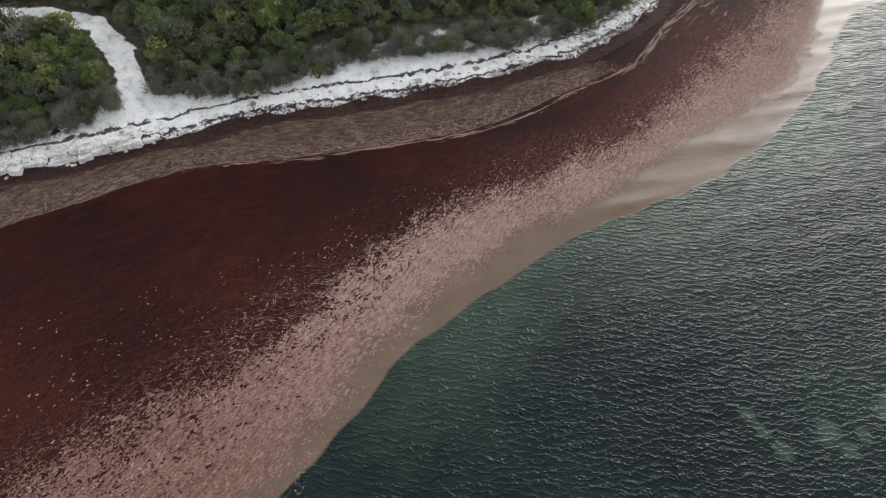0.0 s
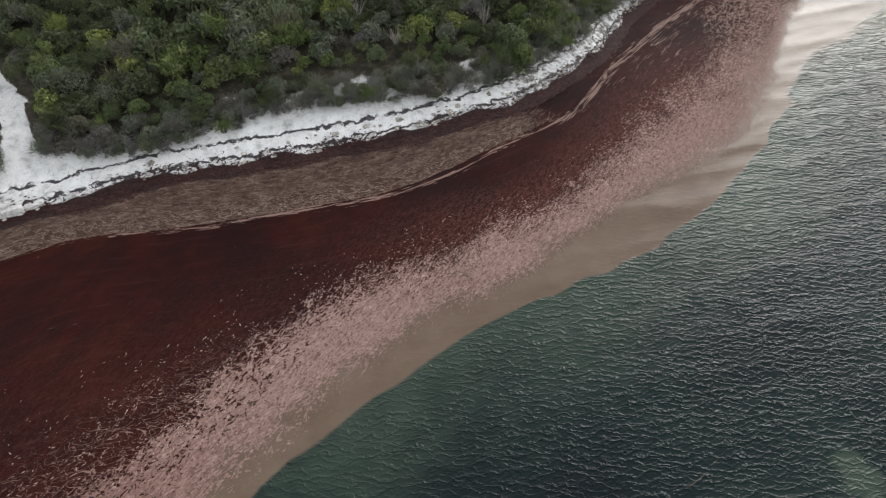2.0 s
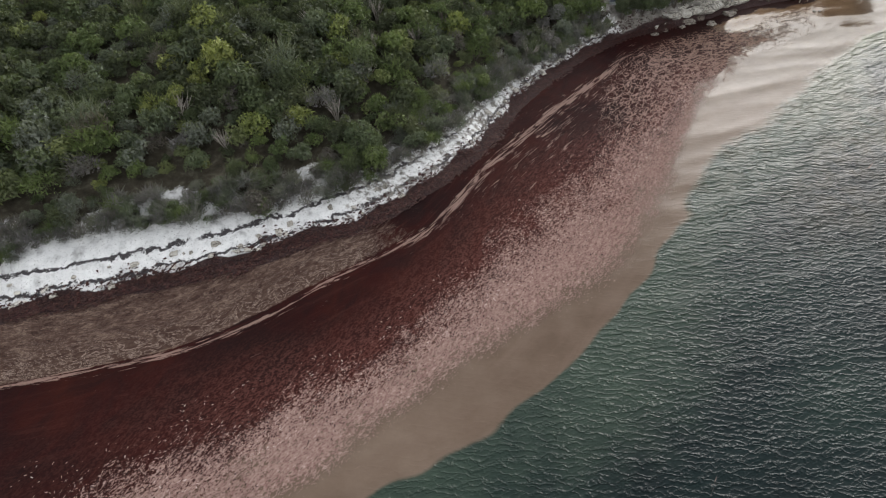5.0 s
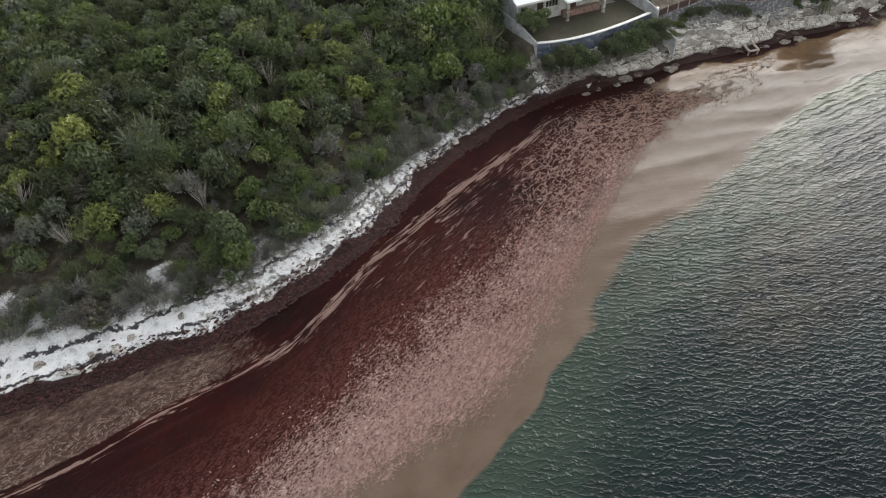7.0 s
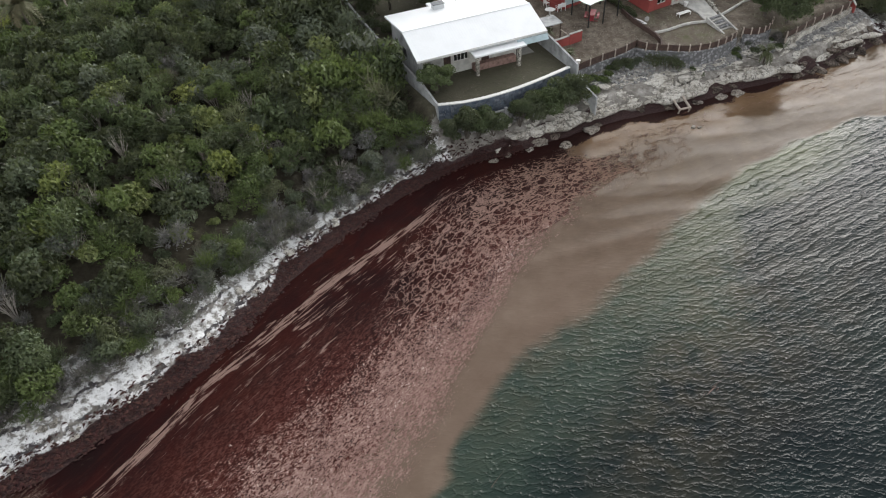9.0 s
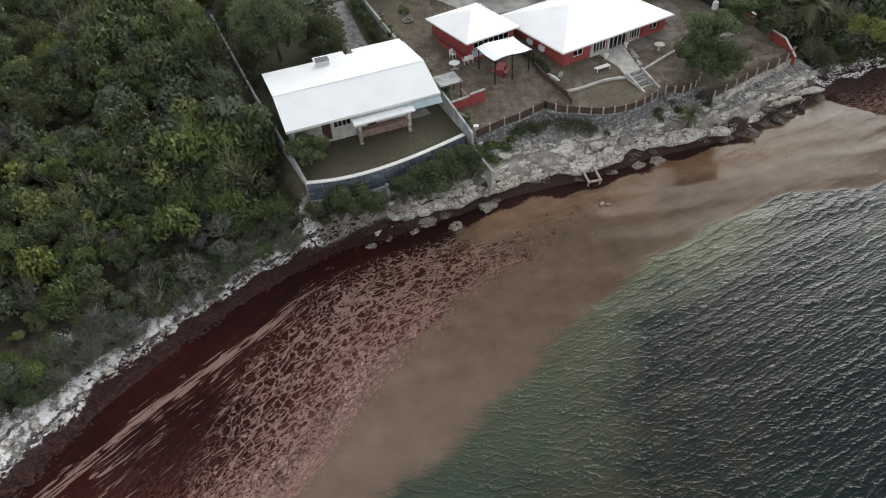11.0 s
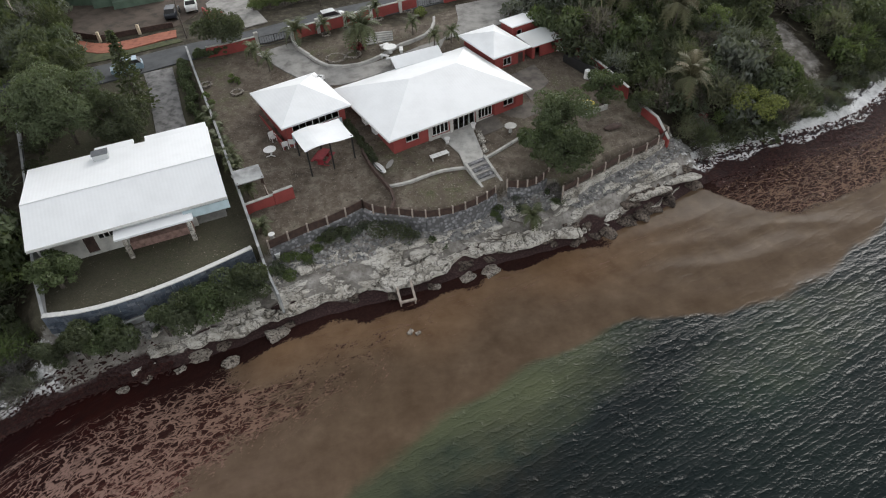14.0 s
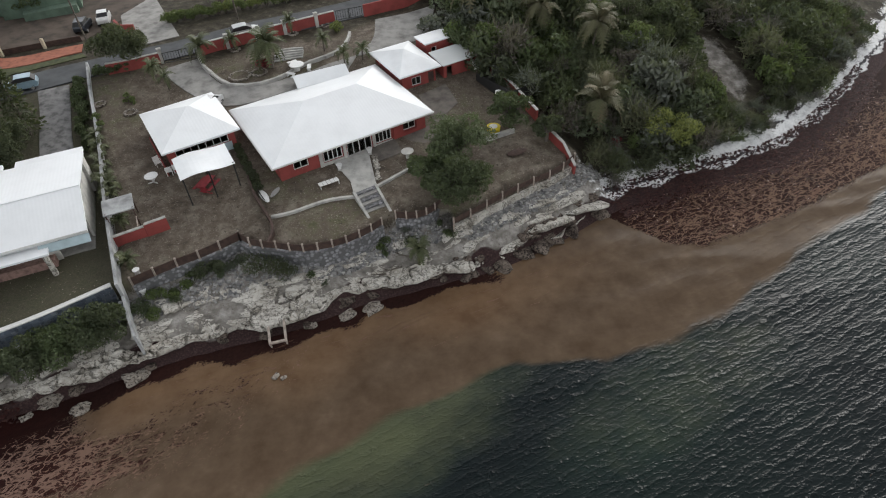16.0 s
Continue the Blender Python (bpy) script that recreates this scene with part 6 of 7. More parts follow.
def tree(x, y, height, r, tint, label, leaves=2600, size=0.17, name="tree", lobes=16, z=None):
    z = gz(x, y) if z is None else z
    lb = crown_lobes(r, height * 0.76, lobes, height * 0.17)
    fork = height * 0.34
    limbs = [(0, 0, -0.4, 0.2, 0.05, 0.03, fork, 0.15)] + [(0.05, 0.03, fork * rng.uniform(0.7, 1.0), 0.09, l[0], l[1], l[2] + 0.3 * l[3], 0.02) for l in lb]
    ob = new(name, stem_mesh("trunk", limbs, BARK))
    ob.matrix_world = pose(x, y, z, 0, 0, rng.uniform(0, 360))
    c = new("crown", leaf_mesh("crown", leaf_cloud(rng, int(leaves * 1.8), size * 0.85, lb), LEAF, None))
    a = c.data.attributes["tint"]
    a.data.foreach_set("value", np.full(len(c.data.vertices), tint, np.float32))
    c.parent = ob
    c["label"] = "uneven leafy crown"
    tagged(ob, label, "tree")
    return ob


def frond_mesh(n, droop, lift, mat):
    """One arching frond along +x: a bent midrib with leaflets on both sides, in one piece."""
    v, f = [], []
    for i in range(n + 1):
        q = i / n
        v.append((q, 0, lift * math.sin(q * 2.2) - droop * q * q))
    for i in range(n):
        q = (i + 0.5) / n
        x, z = q, lift * math.sin(q * 2.2) - droop * q * q
        w = 0.3 * math.sin(math.pi * min(0.98, q * 0.9 + 0.08)) + 0.03
        for side in (-1, 1):
            k = len(v)
            v += [(x + w * 0.55 + 0.012, side * w, z - w * 0.35), (x + w * 0.55 - 0.01, side * w, z - w * 0.35)]
            f.append((i, i + 1, k, k + 1))
    me = bpy.data.meshes.new("frond")
    me.from_pydata(v, [], f)
    me.materials.append(mat)
    return me


PALMLEAF = by_object("palm_leaf", [(0.06, 0.075, 0.03), (0.1, 0.11, 0.05), (0.075, 0.085, 0.045)], 0.6, 4, 0.6)
DRYLEAF = by_object("dry_palm_leaf", [(0.1, 0.09, 0.05), (0.08, 0.085, 0.04), (0.14, 0.12, 0.07)], 0.7, 4, 0.6)
FRONDS = [(frond_mesh(13, dr, li, PALMLEAF), frond_mesh(13, dr, li, DRYLEAF)) for dr, li in ((0.25, 0.45), (0.6, 0.4), (0.95, 0.3))]


def palm(x, y, trunk, frond, n, label, lean=0.0, yaw=0.0, thick=0.16, dry=False, group=""):
    z = gz(x, y)
    top = Vector((lean * trunk * math.cos(yaw), lean * trunk * math.sin(yaw), trunk))
    mid = top * 0.5 + Vector((0, 0, 0.04 * trunk))
    limbs = [(0, 0, -0.4, thick * 1.15, *mid, thick * 0.9), (*mid, thick * 0.9, *top, thick * 0.8)]
    ob = new("palm_tree", stem_mesh("trunk", limbs, BARK))
    ob.matrix_world = pose(x, y, z)
    for i in range(n):
        k = min(2, int(3 * (i + rng.random()) / n))
        c = new("frond", FRONDS[k][1 if dry else 0])
        c.parent = ob
        s = frond * rng.uniform(0.85, 1.1)
        c.matrix_basis = Matrix.Translation(top) @ pose(0, 0, 0, 0, rng.uniform(-25, 5) + 22 * (k - 1), i * 137.5 + rng.uniform(-15, 15)) @ Matrix.Diagonal((s, s, s, 1))
    return tagged(ob, label, "palm", group)


tree(44.5, 126.8, 9.8, 4.6, 0.5, "large olive green broadleaf tree behind the bungalow", 15000, 0.19, lobes=50)
tree(49.9, 126.3, 6.6, 3.0, 0.06, "dark rounded tree with a clumped crown beside the broadleaf tree", 7500, 0.16, lobes=34)
tree(39.6, 133.4, 6.0, 3.0, 0.2, "dense dark tree by the road", 3600, 0.18, lobes=20)
tree(48.6, 128.6, 3.6, 1.9, 0.02, "small dark tree by the driveway", 1500, 0.16)
tree(57.0, 142.6, 6.4, 3.3, 0.04, "roadside tree with a rounded dark crown", 5600, 0.17, lobes=26)
tree(92.4, 117.6, 5.2, 3.3, 0.22, "broad dark green tree by the garden fence", 6200, 0.17, lobes=24)
tree(90.4, 119.4, 5.0, 2.5, 0.3, "green tree crowded against the garden fence", 4200, 0.17, lobes=18)
tree(92.8, 122.2, 6.4, 3.1, 0.5, "tall green tree by the garden fence", 5600, 0.17, lobes=24)
tree(98.4, 127.6, 4.6, 2.2, 0.3, "green tree by the boundary wall", 2200, 0.19)
tree(101.6, 125.6, 3.6, 1.6, 0.12, "small tree by the boundary wall", 1300, 0.18)
tree(97.6, 139.2, 6.0, 2.2, 0.55, "green tree beside the lean-to", 2400, 0.2)
tree(114.7, 127.0, 4.8, 2.7, 0.97, "bright green bushy tree above the beach", 3600, 0.16, lobes=20)
tree(49.3, 107.6, 3.8, 2.1, 0.52, "bushy green tree beside the bungalow", 3600, 0.17, lobes=20)
tree(39.5, 160.5, 5.0, 2.3, 0.28, "dark tree by the far house", 1600, 0.2)
tree(64.0, 160.5, 4.5, 2.6, 0.3, "tree behind the far hedge", 1600, 0.2)
for k in range(34):
    u, w = rng.uniform(152, 200), rng.uniform(3, 42)
    x, y = xy(u, float(veg(u)) - w)
    if math.hypot((x - 124.6) / 5, (y - 138.5) / 10) < 1 or math.hypot(x - 112, y - 150) < 5 or math.hypot(x - 114.7, y - 127.3) < 3.5:
        continue
    tree(x, y, rng.uniform(3.6, 6.0), rng.uniform(1.5, 2.6), rng.choice([0.02, 0.1, 0.2, 0.42, 0.76, 0.66]), "dark coastal tree rising over the scrub", 2200, 0.15)
for k in range(26):
    u, w = rng.uniform(66, 90), rng.uniform(5, 34)
    x, y = xy(u, float(veg(u)) - w)
    if in_plot(u, v) > 0.1 or u + 0.2 * (float(veg(u)) - w + 70) > 87:
        continue
    tree(x, y, rng.uniform(3.2, 4.8), rng.uniform(1.4, 2.3), rng.choice([0.1, 0.2, 0.3, 0.55, 0.62]), "leafy tree standing out of the coastal scrub", 1900, 0.145)


def conifer(x, y, height, r, label):
    z = gz(x, y)
    ob = new("conifer", stem_mesh("trunk", [(0, 0, -0.3, 0.2, 0, 0, height, 0.03)], BARK))
    ob.matrix_world = pose(x, y, z)
    v = []
    for i in range(26):
        h = 0.8 + (height - 0.9) * i / 25
        rad = r * (1 - i / 27) + 0.15
        for k in range(9):
            a = k * 0.698 + i * 0.4
            d = Vector((math.cos(a), math.sin(a), 0))
            for s in (0.35, 0.6, 0.85, 1.0):
                p = d * rad * s * rng.uniform(0.8, 1.1) + Vector((0, 0, h - 0.18 * rad * s + rng.uniform(-0.1, 0.1)))
                t1 = (d + Vector(rng.normal(size=3) * 0.5)).normalized() * 0.28
                t2 = t1.cross(Vector(rng.normal(size=3))).normalized() * 0.12
                v += [p - t1, p + t2, p + t1, p - t2]
    c = new("crown", leaf_mesh("crown", np.array([tuple(q) for q in v]), LEAF, 0.02, 4))
    c.parent = ob
    tagged(ob, label, "tree")


conifer(49.9, 131.5, 9.0, 1.8, "tall dark conifer behind the bungalow")

palm(73.4, 140.6, 2.6, 2.3, 30, "stout date palm with a full head in the front garden", thick=0.28)
for x, y, h, fl in ((65.7, 142.4, 2.0, 1.9), (61.3, 139.0, 1.9, 1.2), (62.8, 137.4, 1.6, 1.1), (79.2, 143.0, 1.5, 1.1), (81.6, 140.0, 1.4, 1.1), (83.6, 140.8, 1.4, 1.1), (68.6, 145.2, 1.3, 1.1), (75.0, 148.6, 1.6, 1.2), (71.8, 146.6, 1.2, 1.0), (60.4, 140.8, 1.2, 1.0)):
    palm(x, y, h, fl, 13, "young palm in the front garden", 0.08, rng.uniform(0, 6.28), 0.08, group="young garden palms")
for x, y in ((58.2, 127.6), (59.0, 125.4), (59.8, 123.4), (60.7, 121.9), (61.4, 120.2), (64.7, 112.6), (62.9, 117.2), (57.4, 129.4)):
    palm(x, y, rng.uniform(0.5, 0.9), rng.uniform(1.0, 1.35), 13, "low young palm along the plot wall", thick=0.06, group="young palms along the wall")
palm(88.2, 112.9, 1.5, 1.25, 16, "small yellow-green palm on the rocks", 0.25, 1.0, 0.11)
for x, y, h in ((107.9, 128.6, 3.9), (108.9, 139.1, 5.4), (97.0, 146.8, 5.5), (100.5, 147.8, 5.2), (103.6, 143.5, 4.6), (99.0, 150.0, 5.5)):
    palm(x, y, h, 2.6, 18, "leaning coconut palm with thin dry fronds", 0.12, rng.uniform(0, 6.28), 0.13, True, "coconut palms in the scrub")
palm(3.9, 119.0, 4.6, 2.4, 22, "tall palm with a dry crown by the road", 0.16, 2.6, 0.17, True)


# bleached bare shrubs standing among the green
def bare_shrub(x, y, r, h):
    limbs = []
    for i in range(13):
        a, q = rng.uniform(0, 6.283), rng.uniform(0.3, 1.0) * r
        kx, ky, kz = 0.45 * q * math.cos(a), 0.45 * q * math.sin(a), h * rng.uniform(0.35, 0.55)
        limbs.append((0, 0, -0.3, 0.035, kx, ky, kz, 0.022))
        for j in range(4):
            b = a + rng.normal() * 0.6
            limbs.append((kx, ky, kz, 0.02, kx + 0.6 * q * math.cos(b), ky + 0.6 * q * math.sin(b), h * rng.uniform(0.6, 1.0), 0.006))
    ob = new("bare_shrub", stem_mesh("bare_shrub", limbs, DEADWOOD))
    ob.matrix_world = pose(x, y, gz(x, y))
    tagged(ob, "leafless grey shrub among the coastal scrub", "shrub", "leafless shrubs")


DEADWOOD = plain("bleached_wood", (0.34, 0.31, 0.27), 0.9, 0.2, 3)
for k in range(34):
    u = rng.uniform(20, 88) if k < 22 else rng.uniform(154, 178)
    w = rng.uniform(0.5, 24) if k < 22 else rng.uniform(2, 26)
    p, q = u, float(veg(u)) - w
    if wild_spot(p, q):
        bare_shrub(*xy(p, q), rng.uniform(1.0, 1.8), rng.uniform(2.2, 3.4))


# ---- clipped and wild shrubs in the plots ----
def bush(x, y, r, h, tint, label, leaves=700, size=0.13, name="bush", group="", z=None, stretch=1.0, yaw=0.0):
    z = gz(x, y) if z is None else z
    lb = lobes_of(rng, r, h, 9)
    ob = new(name, stem_mesh("stems", shrub_limbs(rng, lb), BARK))
    ob.matrix_world = pose(x, y, z, 0, 0, yaw) @ Matrix.Diagonal((stretch, 1, 1, 1))
    c = new("crown", leaf_mesh("crown", leaf_cloud(rng, int(leaves * 1.8), size * 0.85, lb), LEAF))
    c.data.attributes["tint"].data.foreach_set("value", np.full(len(c.data.vertices), tint, np.float32))
    c.parent = ob
    return tagged(ob, label, "bush", group)


for x, y, ra in ((42.6, 122.4, 1.6), (44.4, 121.4, 1.3), (46.2, 122.8, 1.5), (48.2, 123.4, 1.3), (41.6, 125.4, 1.8), (50.2, 124.6, 1.2), (40.6, 128.6, 1.8), (42.4, 129.6, 1.6)):
    bush(x, y, ra, 1.9, rng.choice([0.02, 0.08, 0.16]), "dark undergrowth bush behind the bungalow", 800, 0.14, group="undergrowth behind the bungalow")
GRAPE = "glossy sea-grape thicket below the sea wall"
for x, y, r in ((53.2, 102.5, 1.5), (54.8, 102.9, 1.3), (51.9, 102.2, 1.2), (59.4, 104.6, 1.4), (61.2, 105.5, 1.6), (62.9, 106.4, 1.6), (64.4, 107.0, 1.4), (57.8, 103.9, 1.1), (50.4, 101.8, 1.0)):
    bush(x, y, r * 1.5, 3.5, rng.choice([0.14, 0.2, 0.3]), GRAPE, 2600, 0.15, group="sea-grape bushes")
for x, y, r, h, ti in ((70.3, 112.2, 1.1, 1.2, 0.1), (71.4, 112.7, 0.9, 0.9, 0.1), (75.0, 112.5, 1.5, 1.5, 0.05), (76.2, 112.0, 1.6, 1.5, 0.08), (77.4, 111.8, 1.2, 1.2, 0.1), (67.0, 110.3, 0.9, 0.5, 0.6), (68.2, 110.4, 0.8, 0.4, 0.62), (66.9, 108.8, 0.8, 0.5, 0.6), (69.0, 111.2, 0.7, 0.4, 0.6), (90.9, 116.4, 0.7, 1.0, 0.8), (91.6, 115.8, 0.6, 0.8, 0.8)):
    bush(x, y, r, h, ti, "straggling shrub on the rocks below the fence", 420, 0.11, group="shrubs on the rocks")
for k in range(9):
    s = k / 8
    bush(52.6 + 3.6 * s, 139.4 - 10.4 * s, 0.95, 1.3, 0.26, "dark hedge bush along the plot wall", 600, 0.13, group="hedge along the drive")
for k in range(5):
    bush(54.0 + k * 0.8, 141.2 + 0.25 * k, 0.8, 1.2, 0.27, "dark hedge bush along the plot wall", 480, 0.13, group="hedge along the drive")
for k in range(22):
    bush(58.6 + k * 1.0, 154.4 + 0.3 * k, 1.15, 1.5, rng.choice([0.66, 0.93, 0.62]), "clipped yellow-green hedge bush along the road", 620, 0.12, group="roadside hedge")
for x, y in ((59.5, 135.1), (58.8, 135.6), (56.6, 132.4), (57.3, 131.2)):
    bush(x, y, 0.55, 1.0, 0.6, "thin shrub on the bare lawn", 200, 0.11, group="thin lawn shrubs")
bush(80.4, 148.0, 1.0, 1.2, 0.93, "rounded yellow-green shrub in the front garden", 700, 0.12)
for k in range(13):
    s = k / 12
    bush(74.4 - 2.6 * s, 120.4 + 5.6 * s, 0.55, 0.8, 0.03, "dark low hedge beside the villa", 300, 0.11, group="hedge beside the villa")
redleaf = bush(72.5, 140.4, 1.0, 0.9, 0.0, "low dark red shrub in the front garden", 0 + 600, 0.11)
REDLEAF = by_object("red_leaves", [(0.12, 0.018, 0.02), (0.2, 0.03, 0.03), (0.08, 0.015, 0.018)], 0.6, 4, 0.6)
redleaf.children[0].data.materials[0] = REDLEAF
red2 = bush(108.9, 126.8, 0.9, 1.2, 0.0, "shrub with dull red flowers above the beach", 500, 0.11)
red2.children[0].data.materials[0] = REDLEAF


# low green cushions between the stones under the fences
for k in range(48):
    u = rng.uniform(98, 116) if k < 34 else rng.uniform(114, 134)
    x, y = xy(u, float(np.interp(u, YU, YV)) + rng.uniform(0.5, 2.2))
    bush(x, y, rng.uniform(0.35, 0.8), rng.uniform(0.2, 0.4), rng.uniform(0.2, 0.66), "low green cushion plant between the stones", 260, 0.09, "ground_plant", "plants among the stones")

# ---- garden furniture and odds and ends ----
def parasol_canopy(nx=12, ny=8):
    v, f = [], []
    for k in (0, -0.03):
        for j in range(ny + 1):
            for i in range(nx + 1):
                a, b = i / nx, j / ny
                sag = 0.28 * math.sin(math.pi * a) * 0.6 + 0.14 * math.sin(2 * math.pi * a) - 0.18 * math.sin(math.pi * b)
                v.append((4.8 * a, -3.7 * b, 2.45 + sag * 0.7 + k - 0.1 * b))
    m = (nx + 1) * (ny + 1)
    for j in range(ny):
        for i in range(nx):
            o = j * (nx + 1) + i
            f.append((o, o + nx + 1, o + nx + 2, o + 1))
            f.append((m + o, m + o + 1, m + o + nx + 2, m + o + nx + 1))
    return v, f


gazebo = thing("gazebo", "white fabric garden canopy on dark posts", "gazebo", pose(66.9, 122.4, 5.55, 0, 0, 25))
part("canopy", parasol_canopy(), SHEET_PLAIN, gazebo, "sagging white fabric canopy")
for a, b in ((0.15, -0.15), (4.6, -0.15), (0.15, -3.5), (4.6, -3.5), (2.4, -3.5), (2.4, -0.15)):
    part("post", solids((a, b, -0.6, a + 0.12, b + 0.12, 2.35)), BLACK, gazebo)


def furniture(name, label, x, y, yaw, *pieces, dz=0.0, group=""):
    ob = thing(name, label, name.replace("_", " ").split()[-1], pose(x, y, gz(x, y) + dz, 0, 0, yaw), group)
    for pn, vf, mat in pieces:
        part(pn, vf, mat, ob)
    return ob


def chair(x, y, yaw):
    furniture("garden_chair", "white plastic garden chair on the bare lawn", x, y, yaw,
              ("seat", solids((-0.28, -0.28, 0.4, 0.28, 0.28, 0.46)), WHITE),
              ("backrest", solids((-0.28, 0.24, 0.464, 0.28, 0.3, 0.95)), WHITE),
              *[("leg", solids((a, b, -0.05, a + 0.06, b + 0.06, 0.4)), WHITE) for a in (-0.27, 0.21) for b in (-0.27, 0.21)],
              ("armrest", solids((-0.32, -0.25, 0.62, -0.284, 0.24, 0.67)), WHITE), ("armrest", solids((0.284, -0.25, 0.62, 0.32, 0.24, 0.67)), WHITE), group="garden chairs")


chair(64.4, 124.9, 40)
chair(65.7, 123.6, 200)
chair(66.4, 123.9, 170)
furniture("garden_table", "round white plastic garden table on the lawn", 64.4, 122.6, 0, ("tabletop", tube(0.62, 0.62, 0.68, 0.73, 20), WHITE), ("pedestal", tube(0.09, 0.09, 0.05, 0.68), WHITE),
          *[("foot", solids((-0.05, 0.0, -0.05, 0.05, 0.5, 0.05)) if k == 0 else ([(x * math.cos(k * 2.09) - y * math.sin(k * 2.09), x * math.sin(k * 2.09) + y * math.cos(k * 2.09), z) for x, y, z in solids((-0.05, 0, -0.05, 0.05, 0.5, 0.05))[0]], solids((0, 0, 0, 1, 1, 1))[1]), WHITE) for k in range(3)])
furniture("picnic_table", "dull red wooden picnic table under the canopy", 69.5, 121.6, 70, ("tabletop", solids((-0.95, -0.42, 0.7, 0.95, 0.42, 0.76)), DULLRED),
          ("bench", solids((-0.95, 0.62, 0.42, 0.95, 0.9, 0.47)), DULLRED), ("bench", solids((-0.95, -0.9, 0.42, 0.95, -0.62, 0.47)), DULLRED),
          ("trestle", solids((-0.7, -0.85, -0.05, -0.62, 0.85, 0.0), (-0.7, -0.3, 0.0, -0.62, 0.3, 0.7), (-0.7, -0.85, 0.36, -0.62, 0.85, 0.42)), DULLRED),
          ("trestle", solids((0.62, -0.85, -0.05, 0.7, 0.85, 0.0), (0.62, -0.3, 0.0, 0.7, 0.3, 0.7), (0.62, -0.85, 0.36, 0.7, 0.85, 0.42)), DULLRED))
furniture("sun_bench", "white slatted sun bench on the terrace", 80.7, 120.6, 24, *[("slat", solids((-0.95 + i * 0.38, -0.3, 0.3, -0.61 + i * 0.38, 0.3, 0.35)), WHITE) for i in range(5)],
          *[("leg", solids((a, b, -0.08, a + 0.07, b + 0.07, 0.3)), WHITE) for a in (-0.9, 0.83) for b in (-0.28, 0.21)])
furniture("garden_table", "round white table on the terrace lawn", 88.0, 123.7, 0, ("tabletop", tube(0.6, 0.6, 0.66, 0.72, 20), PALE_CONCRETE), ("pedestal", tube(0.2, 0.14, -0.1, 0.66), PALE_CONCRETE))
furniture("stone_table", "round white stone table in the front garden", 76.4, 139.6, 0, ("tabletop", tube(0.8, 0.8, 0.62, 0.72, 20), WHITE), ("pedestal", tube(0.3, 0.2, -0.1, 0.62), WHITE))
for a in range(3):
    b = a * 2.1
    furniture("stone_bench", "curved white stone bench in the front garden", 76.4 + 1.3 * math.cos(b), 139.6 + 1.3 * math.sin(b), math.degrees(b) + 90, ("seat", solids((-0.55, -0.2, 0.34, 0.55, 0.2, 0.42)), WHITE), ("leg", solids((-0.45, -0.15, -0.1, -0.3, 0.15, 0.34)), WHITE), ("leg", solids((0.3, -0.15, -0.1, 0.45, 0.15, 0.34)), WHITE), group="stone benches")


def hull(L, w, h):
    v, f, n = [], [], 9
    for i in range(n):
        s = i / (n - 1)
        r = math.sin(math.pi * (0.06 + 0.88 * s)) ** 0.6
        for k in range(8):
            a = k / 8 * 2 * math.pi
            v.append(((s - 0.5) * L, w * r * math.cos(a), h + h * r * math.sin(a)))
    for i in range(n - 1):
        for k in range(8):
            f.append((i * 8 + k, i * 8 + (k + 1) % 8, i * 8 + 8 + (k + 1) % 8, i * 8 + 8 + k))
    f += [tuple(range(8)), tuple(range(8 * n - 8, 8 * n))[::-1]]
    return v, f


furniture("paddle_board", "white paddle board with dark stripes lying on the lawn", 74.9, 119.6, 118, ("deck", hull(2.3, 0.33, 0.09), WHITE), ("stripe", solids((-0.85, 0.16, 0.16, 0.85, 0.24, 0.19)), BLACK), dz=0.0)
furniture("paddle_board", "grey board lying on the lawn", 75.9, 119.9, 70, ("deck", hull(1.5, 0.28, 0.07), CONCRETE))
furniture("round_tub", "yellow plastic tub with a white rim in the side yard", 96.6, 127.2, 0, ("tub", tube(0.62, 0.7, -0.1, 0.5, 18), YELLOW), ("rim", tube(0.4, 0.4, 0.5, 0.56, 18), WHITE))
lean = thing("garden_shelter", "small shelter with a stained white lid on dark posts", "shelter", pose(61.7, 118.0, 5.0, 0, 0, 21))
part("roof", slab([(0, 0, 0), (2.5, 0, 0), (2.5, -2.1, -0.15), (0, -2.1, -0.15)][::-1], 2.1, 2.2), WALLPAINT, lean, "stained white sheet roof")
for a, b in ((0.1, -0.2), (2.3, -0.2), (0.1, -2.0), (2.3, -2.0)):
    part("post", solids((a, b, -0.8, a + 0.1, b + 0.1, 2.08)), DARKWOOD, lean)
part("rail", solids((2.3, -3.6, 1.1, 2.38, -2.02, 1.18)), POSTWOOD, lean)


def urn(x, y, s, label):
    furniture("garden_urn", label, x, y, 0, ("pot", both(tube(0.2 * s, 0.32 * s, -0.05, 0.45 * s), tube(0.36 * s, 0.36 * s, 0.452 * s, 0.52 * s)), WHITE), ("plinth", solids((-0.22 * s, -0.22 * s, -0.2, 0.22 * s, 0.22 * s, -0.054)), PALE_CONCRETE), group="garden urns", dz=0.2)


for x, y in ((81.6, 122.6), (84.4, 124.6), (65.6, 111.6), (65.9, 110.6), (61.3, 119.6)):
    urn(x, y, 0.8, "white plant urn on a pale plinth")
for k in range(6):
    p = Vector((84.9 + 0.05 * k, 124.0 - 0.55 * k, 0))
    ob = lay_rock(SLABS[k % 7], p.x, p.y, gz(p.x, p.y) + 0.1, 0.32, 0.24, 0.3, rng.uniform(0, 90), 5, "pale edging stone beside the patio", "edging stones beside the patio")


